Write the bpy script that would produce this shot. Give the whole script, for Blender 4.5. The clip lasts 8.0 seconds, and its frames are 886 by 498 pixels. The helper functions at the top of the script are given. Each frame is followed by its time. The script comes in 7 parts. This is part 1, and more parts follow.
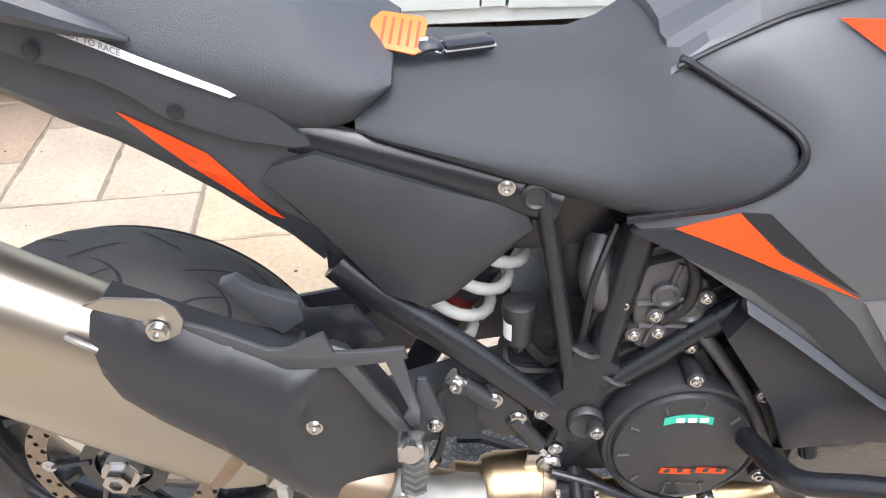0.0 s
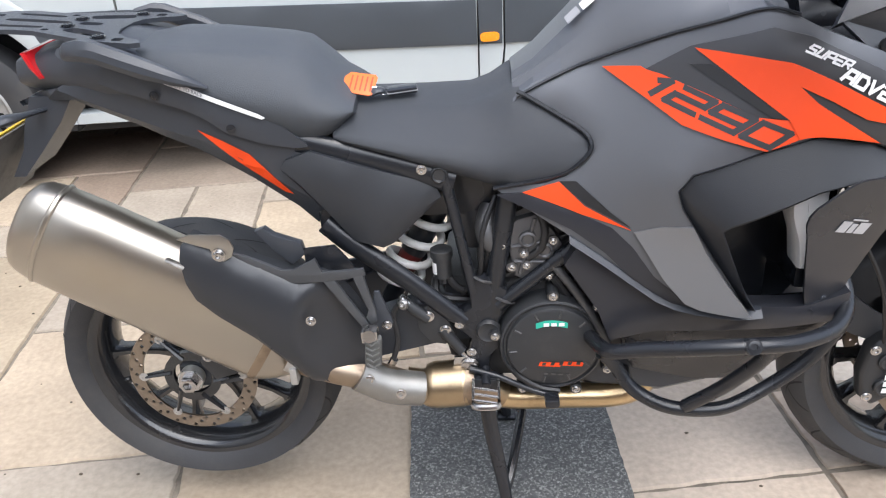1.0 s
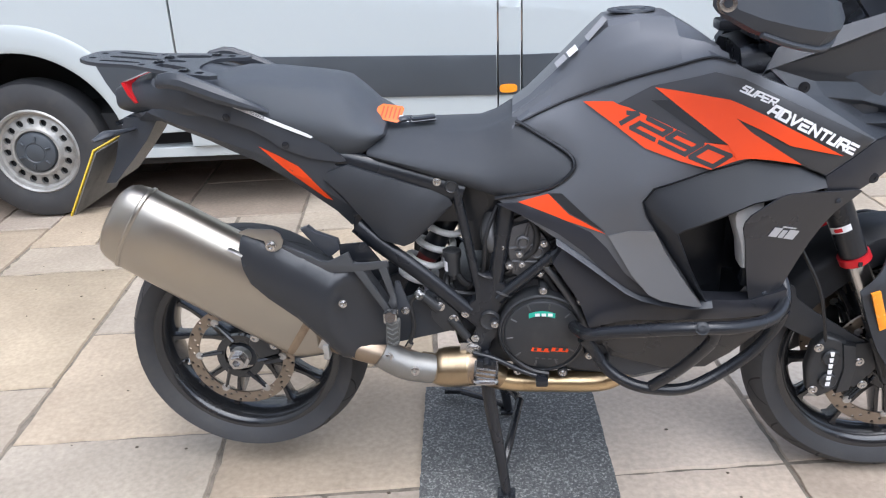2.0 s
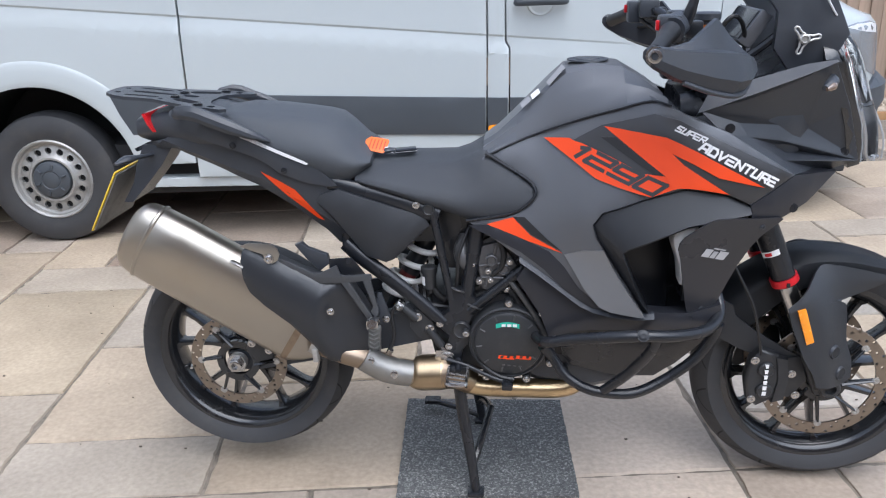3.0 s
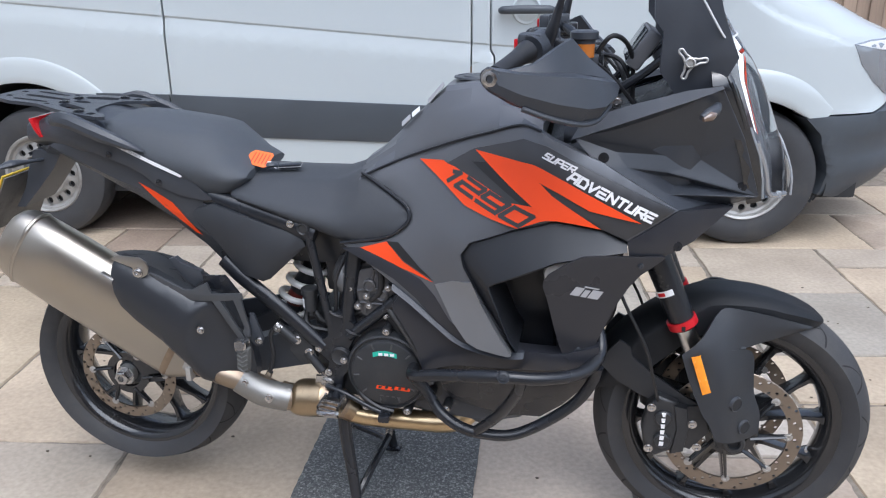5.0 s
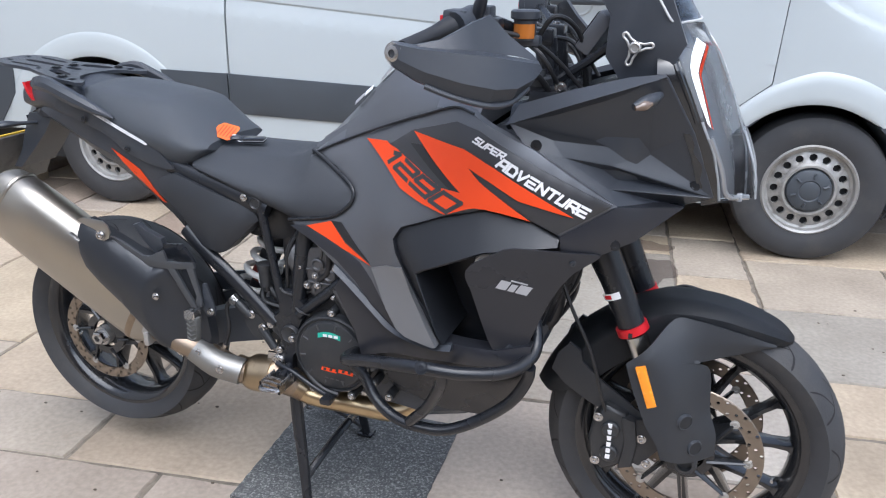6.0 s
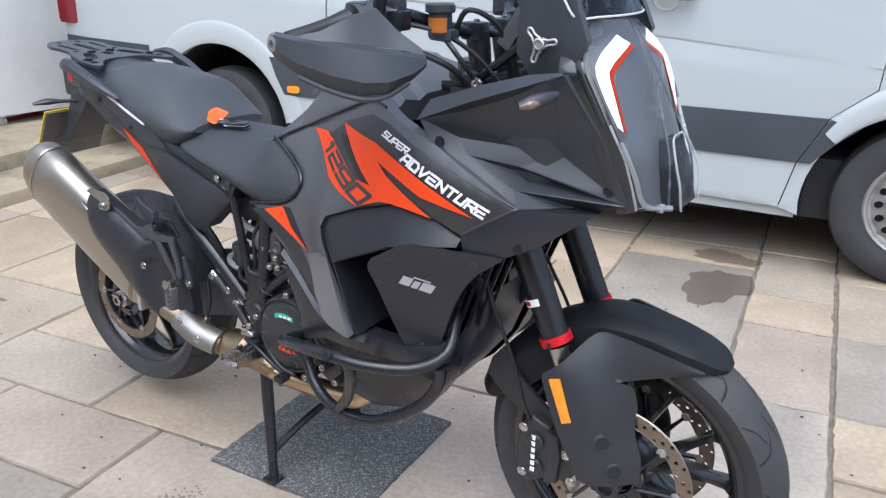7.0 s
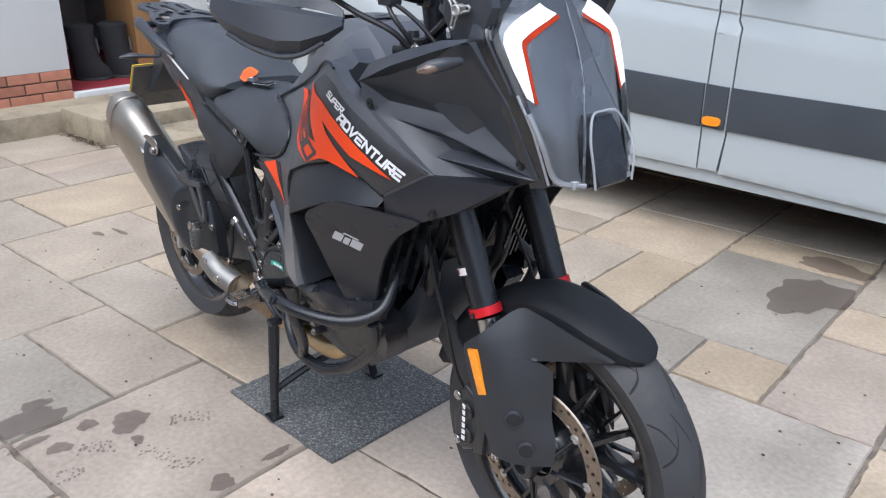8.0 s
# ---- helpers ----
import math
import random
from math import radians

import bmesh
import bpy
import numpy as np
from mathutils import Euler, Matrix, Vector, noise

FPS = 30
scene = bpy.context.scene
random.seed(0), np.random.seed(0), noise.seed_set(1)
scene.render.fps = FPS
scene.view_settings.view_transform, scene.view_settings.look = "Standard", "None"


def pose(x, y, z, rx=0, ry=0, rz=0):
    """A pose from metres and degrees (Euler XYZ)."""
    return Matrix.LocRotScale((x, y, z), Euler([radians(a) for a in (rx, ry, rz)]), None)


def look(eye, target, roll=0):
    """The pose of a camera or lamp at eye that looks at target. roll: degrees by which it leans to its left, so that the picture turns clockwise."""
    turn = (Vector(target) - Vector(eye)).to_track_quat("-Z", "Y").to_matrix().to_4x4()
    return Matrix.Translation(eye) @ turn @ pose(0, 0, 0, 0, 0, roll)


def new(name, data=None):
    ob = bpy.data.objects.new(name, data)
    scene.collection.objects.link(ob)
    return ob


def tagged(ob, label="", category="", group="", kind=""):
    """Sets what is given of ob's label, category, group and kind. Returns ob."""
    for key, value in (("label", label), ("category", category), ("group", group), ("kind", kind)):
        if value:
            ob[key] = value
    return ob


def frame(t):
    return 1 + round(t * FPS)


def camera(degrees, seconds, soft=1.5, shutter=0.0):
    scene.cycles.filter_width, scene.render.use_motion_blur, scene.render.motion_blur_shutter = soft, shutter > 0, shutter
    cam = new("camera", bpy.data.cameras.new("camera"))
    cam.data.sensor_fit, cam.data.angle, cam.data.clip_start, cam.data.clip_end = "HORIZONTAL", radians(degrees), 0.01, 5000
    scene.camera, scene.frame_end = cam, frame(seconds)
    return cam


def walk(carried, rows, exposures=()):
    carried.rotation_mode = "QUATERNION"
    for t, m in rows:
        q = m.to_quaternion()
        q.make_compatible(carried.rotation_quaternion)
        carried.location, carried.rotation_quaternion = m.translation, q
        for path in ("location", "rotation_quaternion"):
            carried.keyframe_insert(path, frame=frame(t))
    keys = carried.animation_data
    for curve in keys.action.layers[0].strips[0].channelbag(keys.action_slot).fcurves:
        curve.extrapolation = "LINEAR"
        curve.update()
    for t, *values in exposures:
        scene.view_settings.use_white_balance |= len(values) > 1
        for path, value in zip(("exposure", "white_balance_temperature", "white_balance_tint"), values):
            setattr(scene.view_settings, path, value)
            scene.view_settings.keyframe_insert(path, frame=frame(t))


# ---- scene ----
cam = camera(58.0, 8.0, soft=1.15)
PATH = [
    (0, (-0.311, -0.861, 1.213), (-0.334, 0.806, 0.108), -1.5),
    (0.5, (-0.25, -1.173, 1.306), (-0.322, 0.56, 0.311), -4.0),
    (1, (-0.126, -1.434, 1.318), (-0.267, 0.342, 0.41), -4.0),
    (1.5, (-0.071, -1.611, 1.351), (-0.254, 0.194, 0.511), -3.6),
    (1.7, (-0.075, -1.67, 1.342), (-0.27, 0.146, 0.527), -3.5),
    (2.8, (-0.035, -1.958, 1.37), (-0.235, -0.093, 0.675), -2.0),
    (3, (0.005, -1.987, 1.375), (-0.197, -0.118, 0.693), -1.9),
    (3.5, (0.111, -2.069, 1.39), (-0.105, -0.195, 0.725), -1.8),
    (4, (0.199, -2.055, 1.404), (-0.043, -0.183, 0.743), -1.7),
    (4.5, (0.303, -1.921, 1.383), (0.016, -0.057, 0.717), -1.4),
    (5, (0.427, -1.81, 1.381), (0.065, 0.037, 0.706), -0.9),
    (5.2, (0.503, -1.782, 1.374), (0.099, 0.056, 0.697), -0.7),
    (6.3, (0.896, -1.604, 1.333), (0.152, 0.121, 0.648), 0.3),
    (6.5, (0.996, -1.548, 1.333), (0.167, 0.137, 0.645), 0.0),
    (7, (1.229, -1.436, 1.339), (0.21, 0.137, 0.641), 0.2),
    (7.5, (1.484, -1.338, 1.345), (0.283, 0.092, 0.629), 0.5),
    (8, (1.648, -1.136, 1.317), (0.27, 0.111, 0.577), 0.7),
]
walk(cam, [(t, look(eye, target, roll)) for t, eye, target, roll in PATH],
     [(0, 1.58, 6280, 10), (0.5, 1.34, 6240, 10), (1.5, 1.1, 5950, 10), (3, 0.78, 5750, 10), (4.5, 0.75, 5720, 10), (6.5, 0.86, 5750, 10), (7.3, 0.83, 5750, 10), (8, 0.69, 5780, 10)])

# ---- world and light ----
world = bpy.data.worlds.new("overcast_sky")
scene.world = world
world.use_nodes = True
wn = world.node_tree
wn.nodes.clear()
sky = wn.nodes.new("ShaderNodeTexSky")
sky.sky_type, sky.sun_disc = "NISHITA", False
sky.sun_elevation, sky.sun_rotation = radians(70), radians(146)
sky.air_density, sky.dust_density = 1.0, 4.0
pale = wn.nodes.new("ShaderNodeHueSaturation")
pale.inputs["Saturation"].default_value = 0.6
back = wn.nodes.new("ShaderNodeBackground")
back.inputs["Strength"].default_value = 0.15
wout = wn.nodes.new("ShaderNodeOutputWorld")
wn.links.new(sky.outputs["Color"], pale.inputs["Color"])
wn.links.new(pale.outputs["Color"], back.inputs["Color"])
wn.links.new(back.outputs["Background"], wout.inputs["Surface"])
sun = new("sun", bpy.data.lights.new("sun", "SUN"))
sun.data.energy, sun.data.angle, sun.data.color = 1.2, radians(60), (1.0, 0.98, 0.95)
sun.matrix_world = look((0.75, -2.1, 2.65), (0, 0, 0))


# ---- materials ----
def mat(name, col, rough=0.5, metal=0.0, var=0.15, vscale=5.0, bump=0.0, bscale=400.0, rvar=0.1, stretch=(1, 1, 1), rand=0.0, alpha=1.0,
        trans=0.0, emit=0.0, coat=0.0, spec=0.5, dirt=None, dirt_scale=1.5, dirt_amount=0.0):
    m = bpy.data.materials.new(name)
    m.use_nodes = True
    nt = m.node_tree
    b = nt.nodes["Principled BSDF"]
    lk = nt.links.new
    tc = nt.nodes.new("ShaderNodeTexCoord")
    mp = nt.nodes.new("ShaderNodeMapping")
    mp.inputs["Scale"].default_value = stretch
    lk(tc.outputs["Object"], mp.inputs["Vector"])
    nz = nt.nodes.new("ShaderNodeTexNoise")
    nz.inputs["Scale"].default_value, nz.inputs["Detail"].default_value = vscale, 7
    lk(mp.outputs["Vector"], nz.inputs["Vector"])
    mix = nt.nodes.new("ShaderNodeMix")
    mix.data_type = "RGBA"
    lo, hi = [c * (1 - var) for c in col], [min(1, c * (1 + var)) for c in col]
    mix.inputs["A"].default_value, mix.inputs["B"].default_value = (*lo, 1), (*hi, 1)
    lk(nz.outputs["Fac"], mix.inputs["Factor"])
    out = mix.outputs["Result"]
    if dirt:
        n2 = nt.nodes.new("ShaderNodeTexNoise")
        n2.inputs["Scale"].default_value, n2.inputs["Detail"].default_value, n2.inputs["Roughness"].default_value = dirt_scale, 9, 0.7
        lk(tc.outputs["Object"], n2.inputs["Vector"])
        rp = nt.nodes.new("ShaderNodeMapRange")
        rp.inputs["From Min"].default_value, rp.inputs["From Max"].default_value = 0.5, 0.72
        rp.inputs["To Max"].default_value = dirt_amount
        lk(n2.outputs["Fac"], rp.inputs["Value"])
        dm = nt.nodes.new("ShaderNodeMix")
        dm.data_type = "RGBA"
        dm.inputs["B"].default_value = (*dirt, 1)
        lk(rp.outputs["Result"], dm.inputs["Factor"])
        lk(out, dm.inputs["A"])
        out = dm.outputs["Result"]
    if rand:
        oi = nt.nodes.new("ShaderNodeObjectInfo")
        hs = nt.nodes.new("ShaderNodeHueSaturation")
        mr = nt.nodes.new("ShaderNodeMapRange")
        mr.inputs["To Min"].default_value, mr.inputs["To Max"].default_value = 1 - rand, 1 + rand
        lk(oi.outputs["Random"], mr.inputs["Value"])
        lk(mr.outputs["Result"], hs.inputs["Value"])
        lk(out, hs.inputs["Color"])
        out = hs.outputs["Color"]
    lk(out, b.inputs["Base Color"])
    rr = nt.nodes.new("ShaderNodeMapRange")
    rr.inputs["To Min"].default_value, rr.inputs["To Max"].default_value = max(0.02, rough - rvar), min(1, rough + rvar)
    lk(nz.outputs["Fac"], rr.inputs["Value"])
    lk(rr.outputs["Result"], b.inputs["Roughness"])
    b.inputs["Metallic"].default_value = metal
    b.inputs["Specular IOR Level"].default_value = spec
    if bump:
        nb = nt.nodes.new("ShaderNodeTexNoise")
        nb.inputs["Scale"].default_value, nb.inputs["Detail"].default_value = bscale, 3
        lk(mp.outputs["Vector"], nb.inputs["Vector"])
        bp = nt.nodes.new("ShaderNodeBump")
        bp.inputs["Strength"].default_value, bp.inputs["Distance"].default_value = bump, 0.002
        lk(nb.outputs["Fac"], bp.inputs["Height"])
        lk(bp.outputs["Normal"], b.inputs["Normal"])
    if trans:
        b.inputs["Transmission Weight"].default_value = trans
        b.inputs["IOR"].default_value = 1.1 if trans > 0.9 else 1.3
    if alpha < 1:
        b.inputs["Alpha"].default_value = alpha
    if coat:
        b.inputs["Coat Weight"].default_value, b.inputs["Coat Roughness"].default_value = coat, 0.06
    if emit:
        b.inputs["Emission Color"].default_value, b.inputs["Emission Strength"].default_value = (1, 0.97, 0.92, 1), emit
    return m


BLACK = mat("black_plastic", (0.035, 0.0395, 0.048), 0.38, bump=0.25, bscale=900, dirt=(0.08, 0.075, 0.07), dirt_scale=9, dirt_amount=0.15)
SATIN = mat("dark_grey_satin_paint", (0.122, 0.127, 0.138), 0.38, metal=0.45, bump=0.05, bscale=2500, var=0.08)
VINYL = mat("seat_vinyl", (0.053, 0.06, 0.07), 0.58, bump=0.6, bscale=750, dirt=(0.07, 0.068, 0.065), dirt_scale=7, dirt_amount=0.2)
SUEDE = mat("seat_cover_cloth", (0.036, 0.04, 0.047), 0.66, bump=0.45, bscale=1400, dirt=(0.075, 0.073, 0.07), dirt_scale=5, dirt_amount=0.25)
FRAME = mat("black_powder_coat", (0.013, 0.0145, 0.018), 0.27, bump=0.12, bscale=700)
GUARD = mat("matt_black_guard_plastic", (0.023, 0.0255, 0.03), 0.46, bump=0.2, bscale=900, dirt=(0.05, 0.048, 0.045), dirt_scale=9, dirt_amount=0.15)
DUCT = mat("black_duct_plastic", (0.014, 0.0155, 0.019), 0.42, bump=0.15, bscale=900)
SHIELD = mat("satin_black_heat_shield", (0.021, 0.023, 0.027), 0.33, bump=0.1, bscale=1500)
RUBBER = mat("tyre_rubber", (0.036, 0.037, 0.04), 0.66, var=0.25, vscale=14, bump=0.3, bscale=250, dirt=(0.09, 0.082, 0.07), dirt_scale=6, dirt_amount=0.35)
# the shroud's satin grey, lightened to carry the sky's reflection
SATIN_SHEEN = mat("satin_paint_with_sky_sheen", (0.2, 0.202, 0.21), 0.32, metal=0.45, bump=0.05, bscale=2500, var=0.06)
PIANO = mat("smooth_black_plastic", (0.021, 0.022, 0.027), 0.3, bump=0.06, bscale=1200)
# near-black that stands for the shade inside grooves and sockets
RECESS_SHADE = mat("recess_shade", (0.016, 0.016, 0.017), 0.9)
RIM = mat("black_gloss_rim", (0.014, 0.015, 0.017), 0.22, coat=0.5, dirt=(0.06, 0.055, 0.05), dirt_scale=12, dirt_amount=0.25)
ORANGE = mat("orange_vinyl", (0.74, 0.055, 0.0), 0.5, var=0.04)
WHITE_INK = mat("white_ink", (0.78, 0.78, 0.78), 0.5, var=0.03)
GREY_INK = mat("grey_ink", (0.3, 0.3, 0.31), 0.5)
DARK_INK = mat("dark_ink", (0.012, 0.012, 0.013), 0.45)
GREEN_INK = mat("green_ink", (0.03, 0.42, 0.3), 0.5)
RED = mat("red_anodised", (0.6, 0.012, 0.02), 0.35, metal=0.3)
STEEL = mat("brushed_stainless", (0.42, 0.39, 0.34), 0.34, metal=1.0, var=0.08, vscale=6, rvar=0.04, dirt=(0.4, 0.32, 0.22), dirt_scale=1.6, dirt_amount=0.35)
GOLD = mat("heat_tinted_steel", (0.55, 0.42, 0.25), 0.32, metal=1.0, var=0.2, vscale=12, dirt=(0.24, 0.14, 0.08), dirt_scale=8, dirt_amount=0.8)
DULL_GOLD = mat("heat_stained_steel", (0.4, 0.31, 0.2), 0.35, metal=1.0, var=0.3, vscale=18, dirt=(0.16, 0.1, 0.07), dirt_scale=12, dirt_amount=0.9)
BROWN_STEEL = mat("scorched_steel", (0.35, 0.28, 0.21), 0.45, metal=1.0, var=0.25, vscale=14, dirt=(0.08, 0.05, 0.035), dirt_scale=10, dirt_amount=0.7)
ALU = mat("bead_blasted_aluminium", (0.5, 0.49, 0.47), 0.5, metal=0.8, bump=0.15, bscale=900, dirt=(0.2, 0.18, 0.15), dirt_scale=20, dirt_amount=0.4)
BRACKET = mat("grey_cast_aluminium", (0.075, 0.079, 0.086), 0.4, metal=0.4, bump=0.12, bscale=900)
LUG = mat("bare_steel_plate", (0.4, 0.385, 0.36), 0.34, metal=1.0, var=0.06, vscale=20)
CHROME = mat("polished_steel", (0.5, 0.49, 0.48), 0.25, metal=1.0, var=0.05)
CAST = mat("grey_cast_engine", (0.1, 0.1, 0.102), 0.42, metal=0.6, bump=0.25, bscale=500, dirt=(0.2, 0.19, 0.18), dirt_scale=14, dirt_amount=0.4)
ENGINE = mat("silver_grey_casting", (0.115, 0.115, 0.12), 0.42, metal=0.6, bump=0.3, bscale=450, dirt=(0.09, 0.085, 0.08), dirt_scale=16, dirt_amount=0.6)
COVER = mat("black_engine_cover", (0.025, 0.0265, 0.029), 0.4, bump=0.2, bscale=800, dirt=(0.07, 0.065, 0.06), dirt_scale=16, dirt_amount=0.3)
DISC = mat("brake_disc_steel", (0.28, 0.235, 0.19), 0.38, metal=0.9, var=0.15, vscale=40)
SPRING = mat("white_spring_paint", (0.78, 0.77, 0.75), 0.35, dirt=(0.45, 0.42, 0.36), dirt_scale=25, dirt_amount=0.4)
AMBER = mat("amber_reflector", (0.9, 0.3, 0.01), 0.25, var=0.15, vscale=120, coat=0.6)
REDLENS = mat("red_lens", (0.5, 0.01, 0.015), 0.2, coat=0.7)
CLEAR = mat("clear_polycarbonate", (0.93, 0.95, 0.97), 0.05, trans=1.0, var=0.01, rvar=0.03)
SMOKE = mat("clear_windscreen", (0.85, 0.88, 0.92), 0.05, trans=1.0, var=0.02, rvar=0.03)
DRL = mat("daytime_light", (0.85, 0.85, 0.84), 0.4, emit=0.42, var=0.02)
PALE = mat("bright_polycarbonate", (0.5, 0.52, 0.54), 0.2, var=0.05, alpha=0.5, coat=0.4)
CHROMED = mat("lamp_reflector", (0.4, 0.42, 0.45), 0.25, metal=0.7)
GLASSY = mat("dark_display", (0.02, 0.022, 0.026), 0.08)
YELLOW = mat("yellow_plate", (0.75, 0.52, 0.04), 0.4, dirt=(0.2, 0.17, 0.1), dirt_scale=14, dirt_amount=0.5)
TANKPLASTIC = mat("translucent_tank", (0.6, 0.6, 0.6), 0.4)
CARPET = mat("grey_carpet", (0.085, 0.087, 0.086), 0.95, var=0.8, vscale=120, bump=1.0, bscale=300, dirt=(0.42, 0.42, 0.4), dirt_scale=150, dirt_amount=1.0)
VANPAINT = mat("white_van_paint", (0.445, 0.482, 0.49), 0.27, var=0.002, vscale=45, rvar=0.004, coat=0.4)
VANTRIM = mat("grey_van_plastic", (0.05, 0.058, 0.068), 0.5, var=0.12, bump=0.1, bscale=700)
VANSEAL = mat("dark_seal", (0.022, 0.023, 0.025), 0.7)
GLASS = mat("dark_car_glass", (0.02, 0.025, 0.03), 0.04, coat=0.5)
HUBSTEEL = mat("silver_wheel_paint", (0.33, 0.325, 0.31), 0.45, metal=0.4, dirt=(0.14, 0.12, 0.1), dirt_scale=9, dirt_amount=0.75)
MORTAR = mat("mortar_joint", (0.19, 0.162, 0.128), 0.95, var=0.6, vscale=24, bump=0.9, bscale=120, dirt=(0.05, 0.043, 0.034), dirt_scale=16, dirt_amount=0.9)
CONCRETE = mat("weathered_concrete", (0.36, 0.305, 0.215), 0.9, var=0.35, vscale=9, bump=0.8, bscale=70, dirt=(0.1, 0.088, 0.062), dirt_scale=4.5, dirt_amount=0.9)
RENDER = mat("white_wall_panel", (0.74, 0.75, 0.75), 0.5, var=0.05, vscale=2, dirt=(0.55, 0.53, 0.5), dirt_scale=1.4, dirt_amount=0.35)
BRICK = mat("red_brick", (0.43, 0.185, 0.12), 0.85, var=0.3, vscale=16, bump=0.6, bscale=140, rand=0.22)
BRICK_FAR = mat("brown_brick", (0.2, 0.12, 0.09), 0.9, var=0.3, vscale=6, bump=0.4, bscale=40)
WOOD = mat("varnished_wood", (0.36, 0.2, 0.085), 0.55, var=0.3, vscale=5, stretch=(8, 8, 0.8), bump=0.2, bscale=40)
FENCE = mat("weathered_fence_wood", (0.3, 0.22, 0.16), 0.85, var=0.3, vscale=5, stretch=(9, 9, 0.7), bump=0.4, bscale=40, rand=0.18)
PEBBLE = mat("buff_gravel", (0.45, 0.38, 0.29), 0.85, var=0.4, vscale=40, bump=0.5, bscale=90)
CLOTH = mat("dark_cloth", (0.034, 0.036, 0.038), 0.9, bump=0.4, bscale=300)
DOORMAT = mat("red_doormat", (0.3, 0.03, 0.04), 0.95, var=0.4, vscale=30, bump=0.6, bscale=300)
ROOM = mat("plain_interior", (0.35, 0.33, 0.3), 0.8)
ROPE = mat("black_rubber_hose", (0.014, 0.014, 0.015), 0.45)


def stone_material(name, tones):
    """Riven sandstone: each slab takes its own tone, with bands, blotches and a rough face."""
    m = mat(name, (0.5, 0.42, 0.33), 0.72, bump=0.3, bscale=55)
    nt = m.node_tree
    lk = nt.links.new
    b = nt.nodes["Principled BSDF"]
    oi = nt.nodes.new("ShaderNodeObjectInfo")
    ramp = nt.nodes.new("ShaderNodeValToRGB")
    ramp.color_ramp.interpolation = "LINEAR"
    el = ramp.color_ramp.elements
    while len(el) < len(tones):
        el.new(0.5)
    for e, (c, p) in zip(el, zip(tones, (0.0, 0.35, 0.7, 1.0))):
        e.position, e.color = p, (*c, 1)
    lk(oi.outputs["Random"], ramp.inputs["Fac"])
    tc = nt.nodes.new("ShaderNodeTexCoord")
    big = nt.nodes.new("ShaderNodeTexNoise")
    big.inputs["Scale"].default_value, big.inputs["Detail"].default_value, big.inputs["Distortion"].default_value = 2.6, 9, 0.5
    lk(tc.outputs["Object"], big.inputs["Vector"])
    band = nt.nodes.new("ShaderNodeMix")
    band.data_type, band.blend_type = "RGBA", "MULTIPLY"
    tint = nt.nodes.new("ShaderNodeValToRGB")
    t0, t1 = tint.color_ramp.elements
    t0.position, t0.color = 0.3, (0.8, 0.775, 0.745, 1)
    t1.position, t1.color = 0.68, (1.08, 1.06, 1.03, 1)
    lk(big.outputs["Fac"], tint.inputs["Fac"])
    band.inputs["Factor"].default_value = 1
    lk(ramp.outputs["Color"], band.inputs["A"])
    lk(tint.outputs["Color"], band.inputs["B"])
    fine = nt.nodes.new("ShaderNodeTexNoise")
    fine.inputs["Scale"].default_value, fine.inputs["Detail"].default_value = 60, 6
    lk(tc.outputs["Object"], fine.inputs["Vector"])
    ft = nt.nodes.new("ShaderNodeMapRange")
    ft.inputs["From Min"].default_value, ft.inputs["From Max"].default_value = 0.3, 0.7
    ft.inputs["To Min"].default_value, ft.inputs["To Max"].default_value = 0.86, 1.1
    lk(fine.outputs["Fac"], ft.inputs["Value"])
    hs = nt.nodes.new("ShaderNodeHueSaturation")
    lk(ft.outputs["Result"], hs.inputs["Value"])
    lk(band.outputs["Result"], hs.inputs["Color"])
    spots = nt.nodes.new("ShaderNodeTexNoise")
    spots.inputs["Scale"].default_value, spots.inputs["Detail"].default_value, spots.inputs["Roughness"].default_value = 5.5, 10, 0.75
    lk(tc.outputs["Object"], spots.inputs["Vector"])
    sr = nt.nodes.new("ShaderNodeMapRange")
    sr.inputs["From Min"].default_value, sr.inputs["From Max"].default_value, sr.inputs["To Max"].default_value = 0.6, 0.75, 0.4
    lk(spots.outputs["Fac"], sr.inputs["Value"])
    stain = nt.nodes.new("ShaderNodeMix")
    stain.data_type = "RGBA"
    stain.inputs["B"].default_value = (0.2, 0.15, 0.11, 1)
    lk(sr.outputs["Result"], stain.inputs["Factor"])
    lk(hs.outputs["Color"], stain.inputs["A"])
    lk(stain.outputs["Result"], b.inputs["Base Color"])
    riven = nt.nodes.new("ShaderNodeTexNoise")
    riven.inputs["Scale"].default_value, riven.inputs["Detail"].default_value, riven.inputs["Distortion"].default_value = 3.6, 9, 0.5
    lk(tc.outputs["Object"], riven.inputs["Vector"])
    layer = nt.nodes.new("ShaderNodeMath")
    layer.operation = "PINGPONG"
    layer.inputs[1].default_value = 0.34
    lk(riven.outputs["Fac"], layer.inputs[0])
    relief = nt.nodes.new("ShaderNodeBump")
    relief.inputs["Strength"].default_value, relief.inputs["Distance"].default_value = 0.55, 0.04
    lk(layer.outputs["Value"], relief.inputs["Height"])
    grain = next(q for q in nt.nodes if q.type == "BUMP" and q != relief)
    lk(relief.outputs["Normal"], grain.inputs["Normal"])
    return m


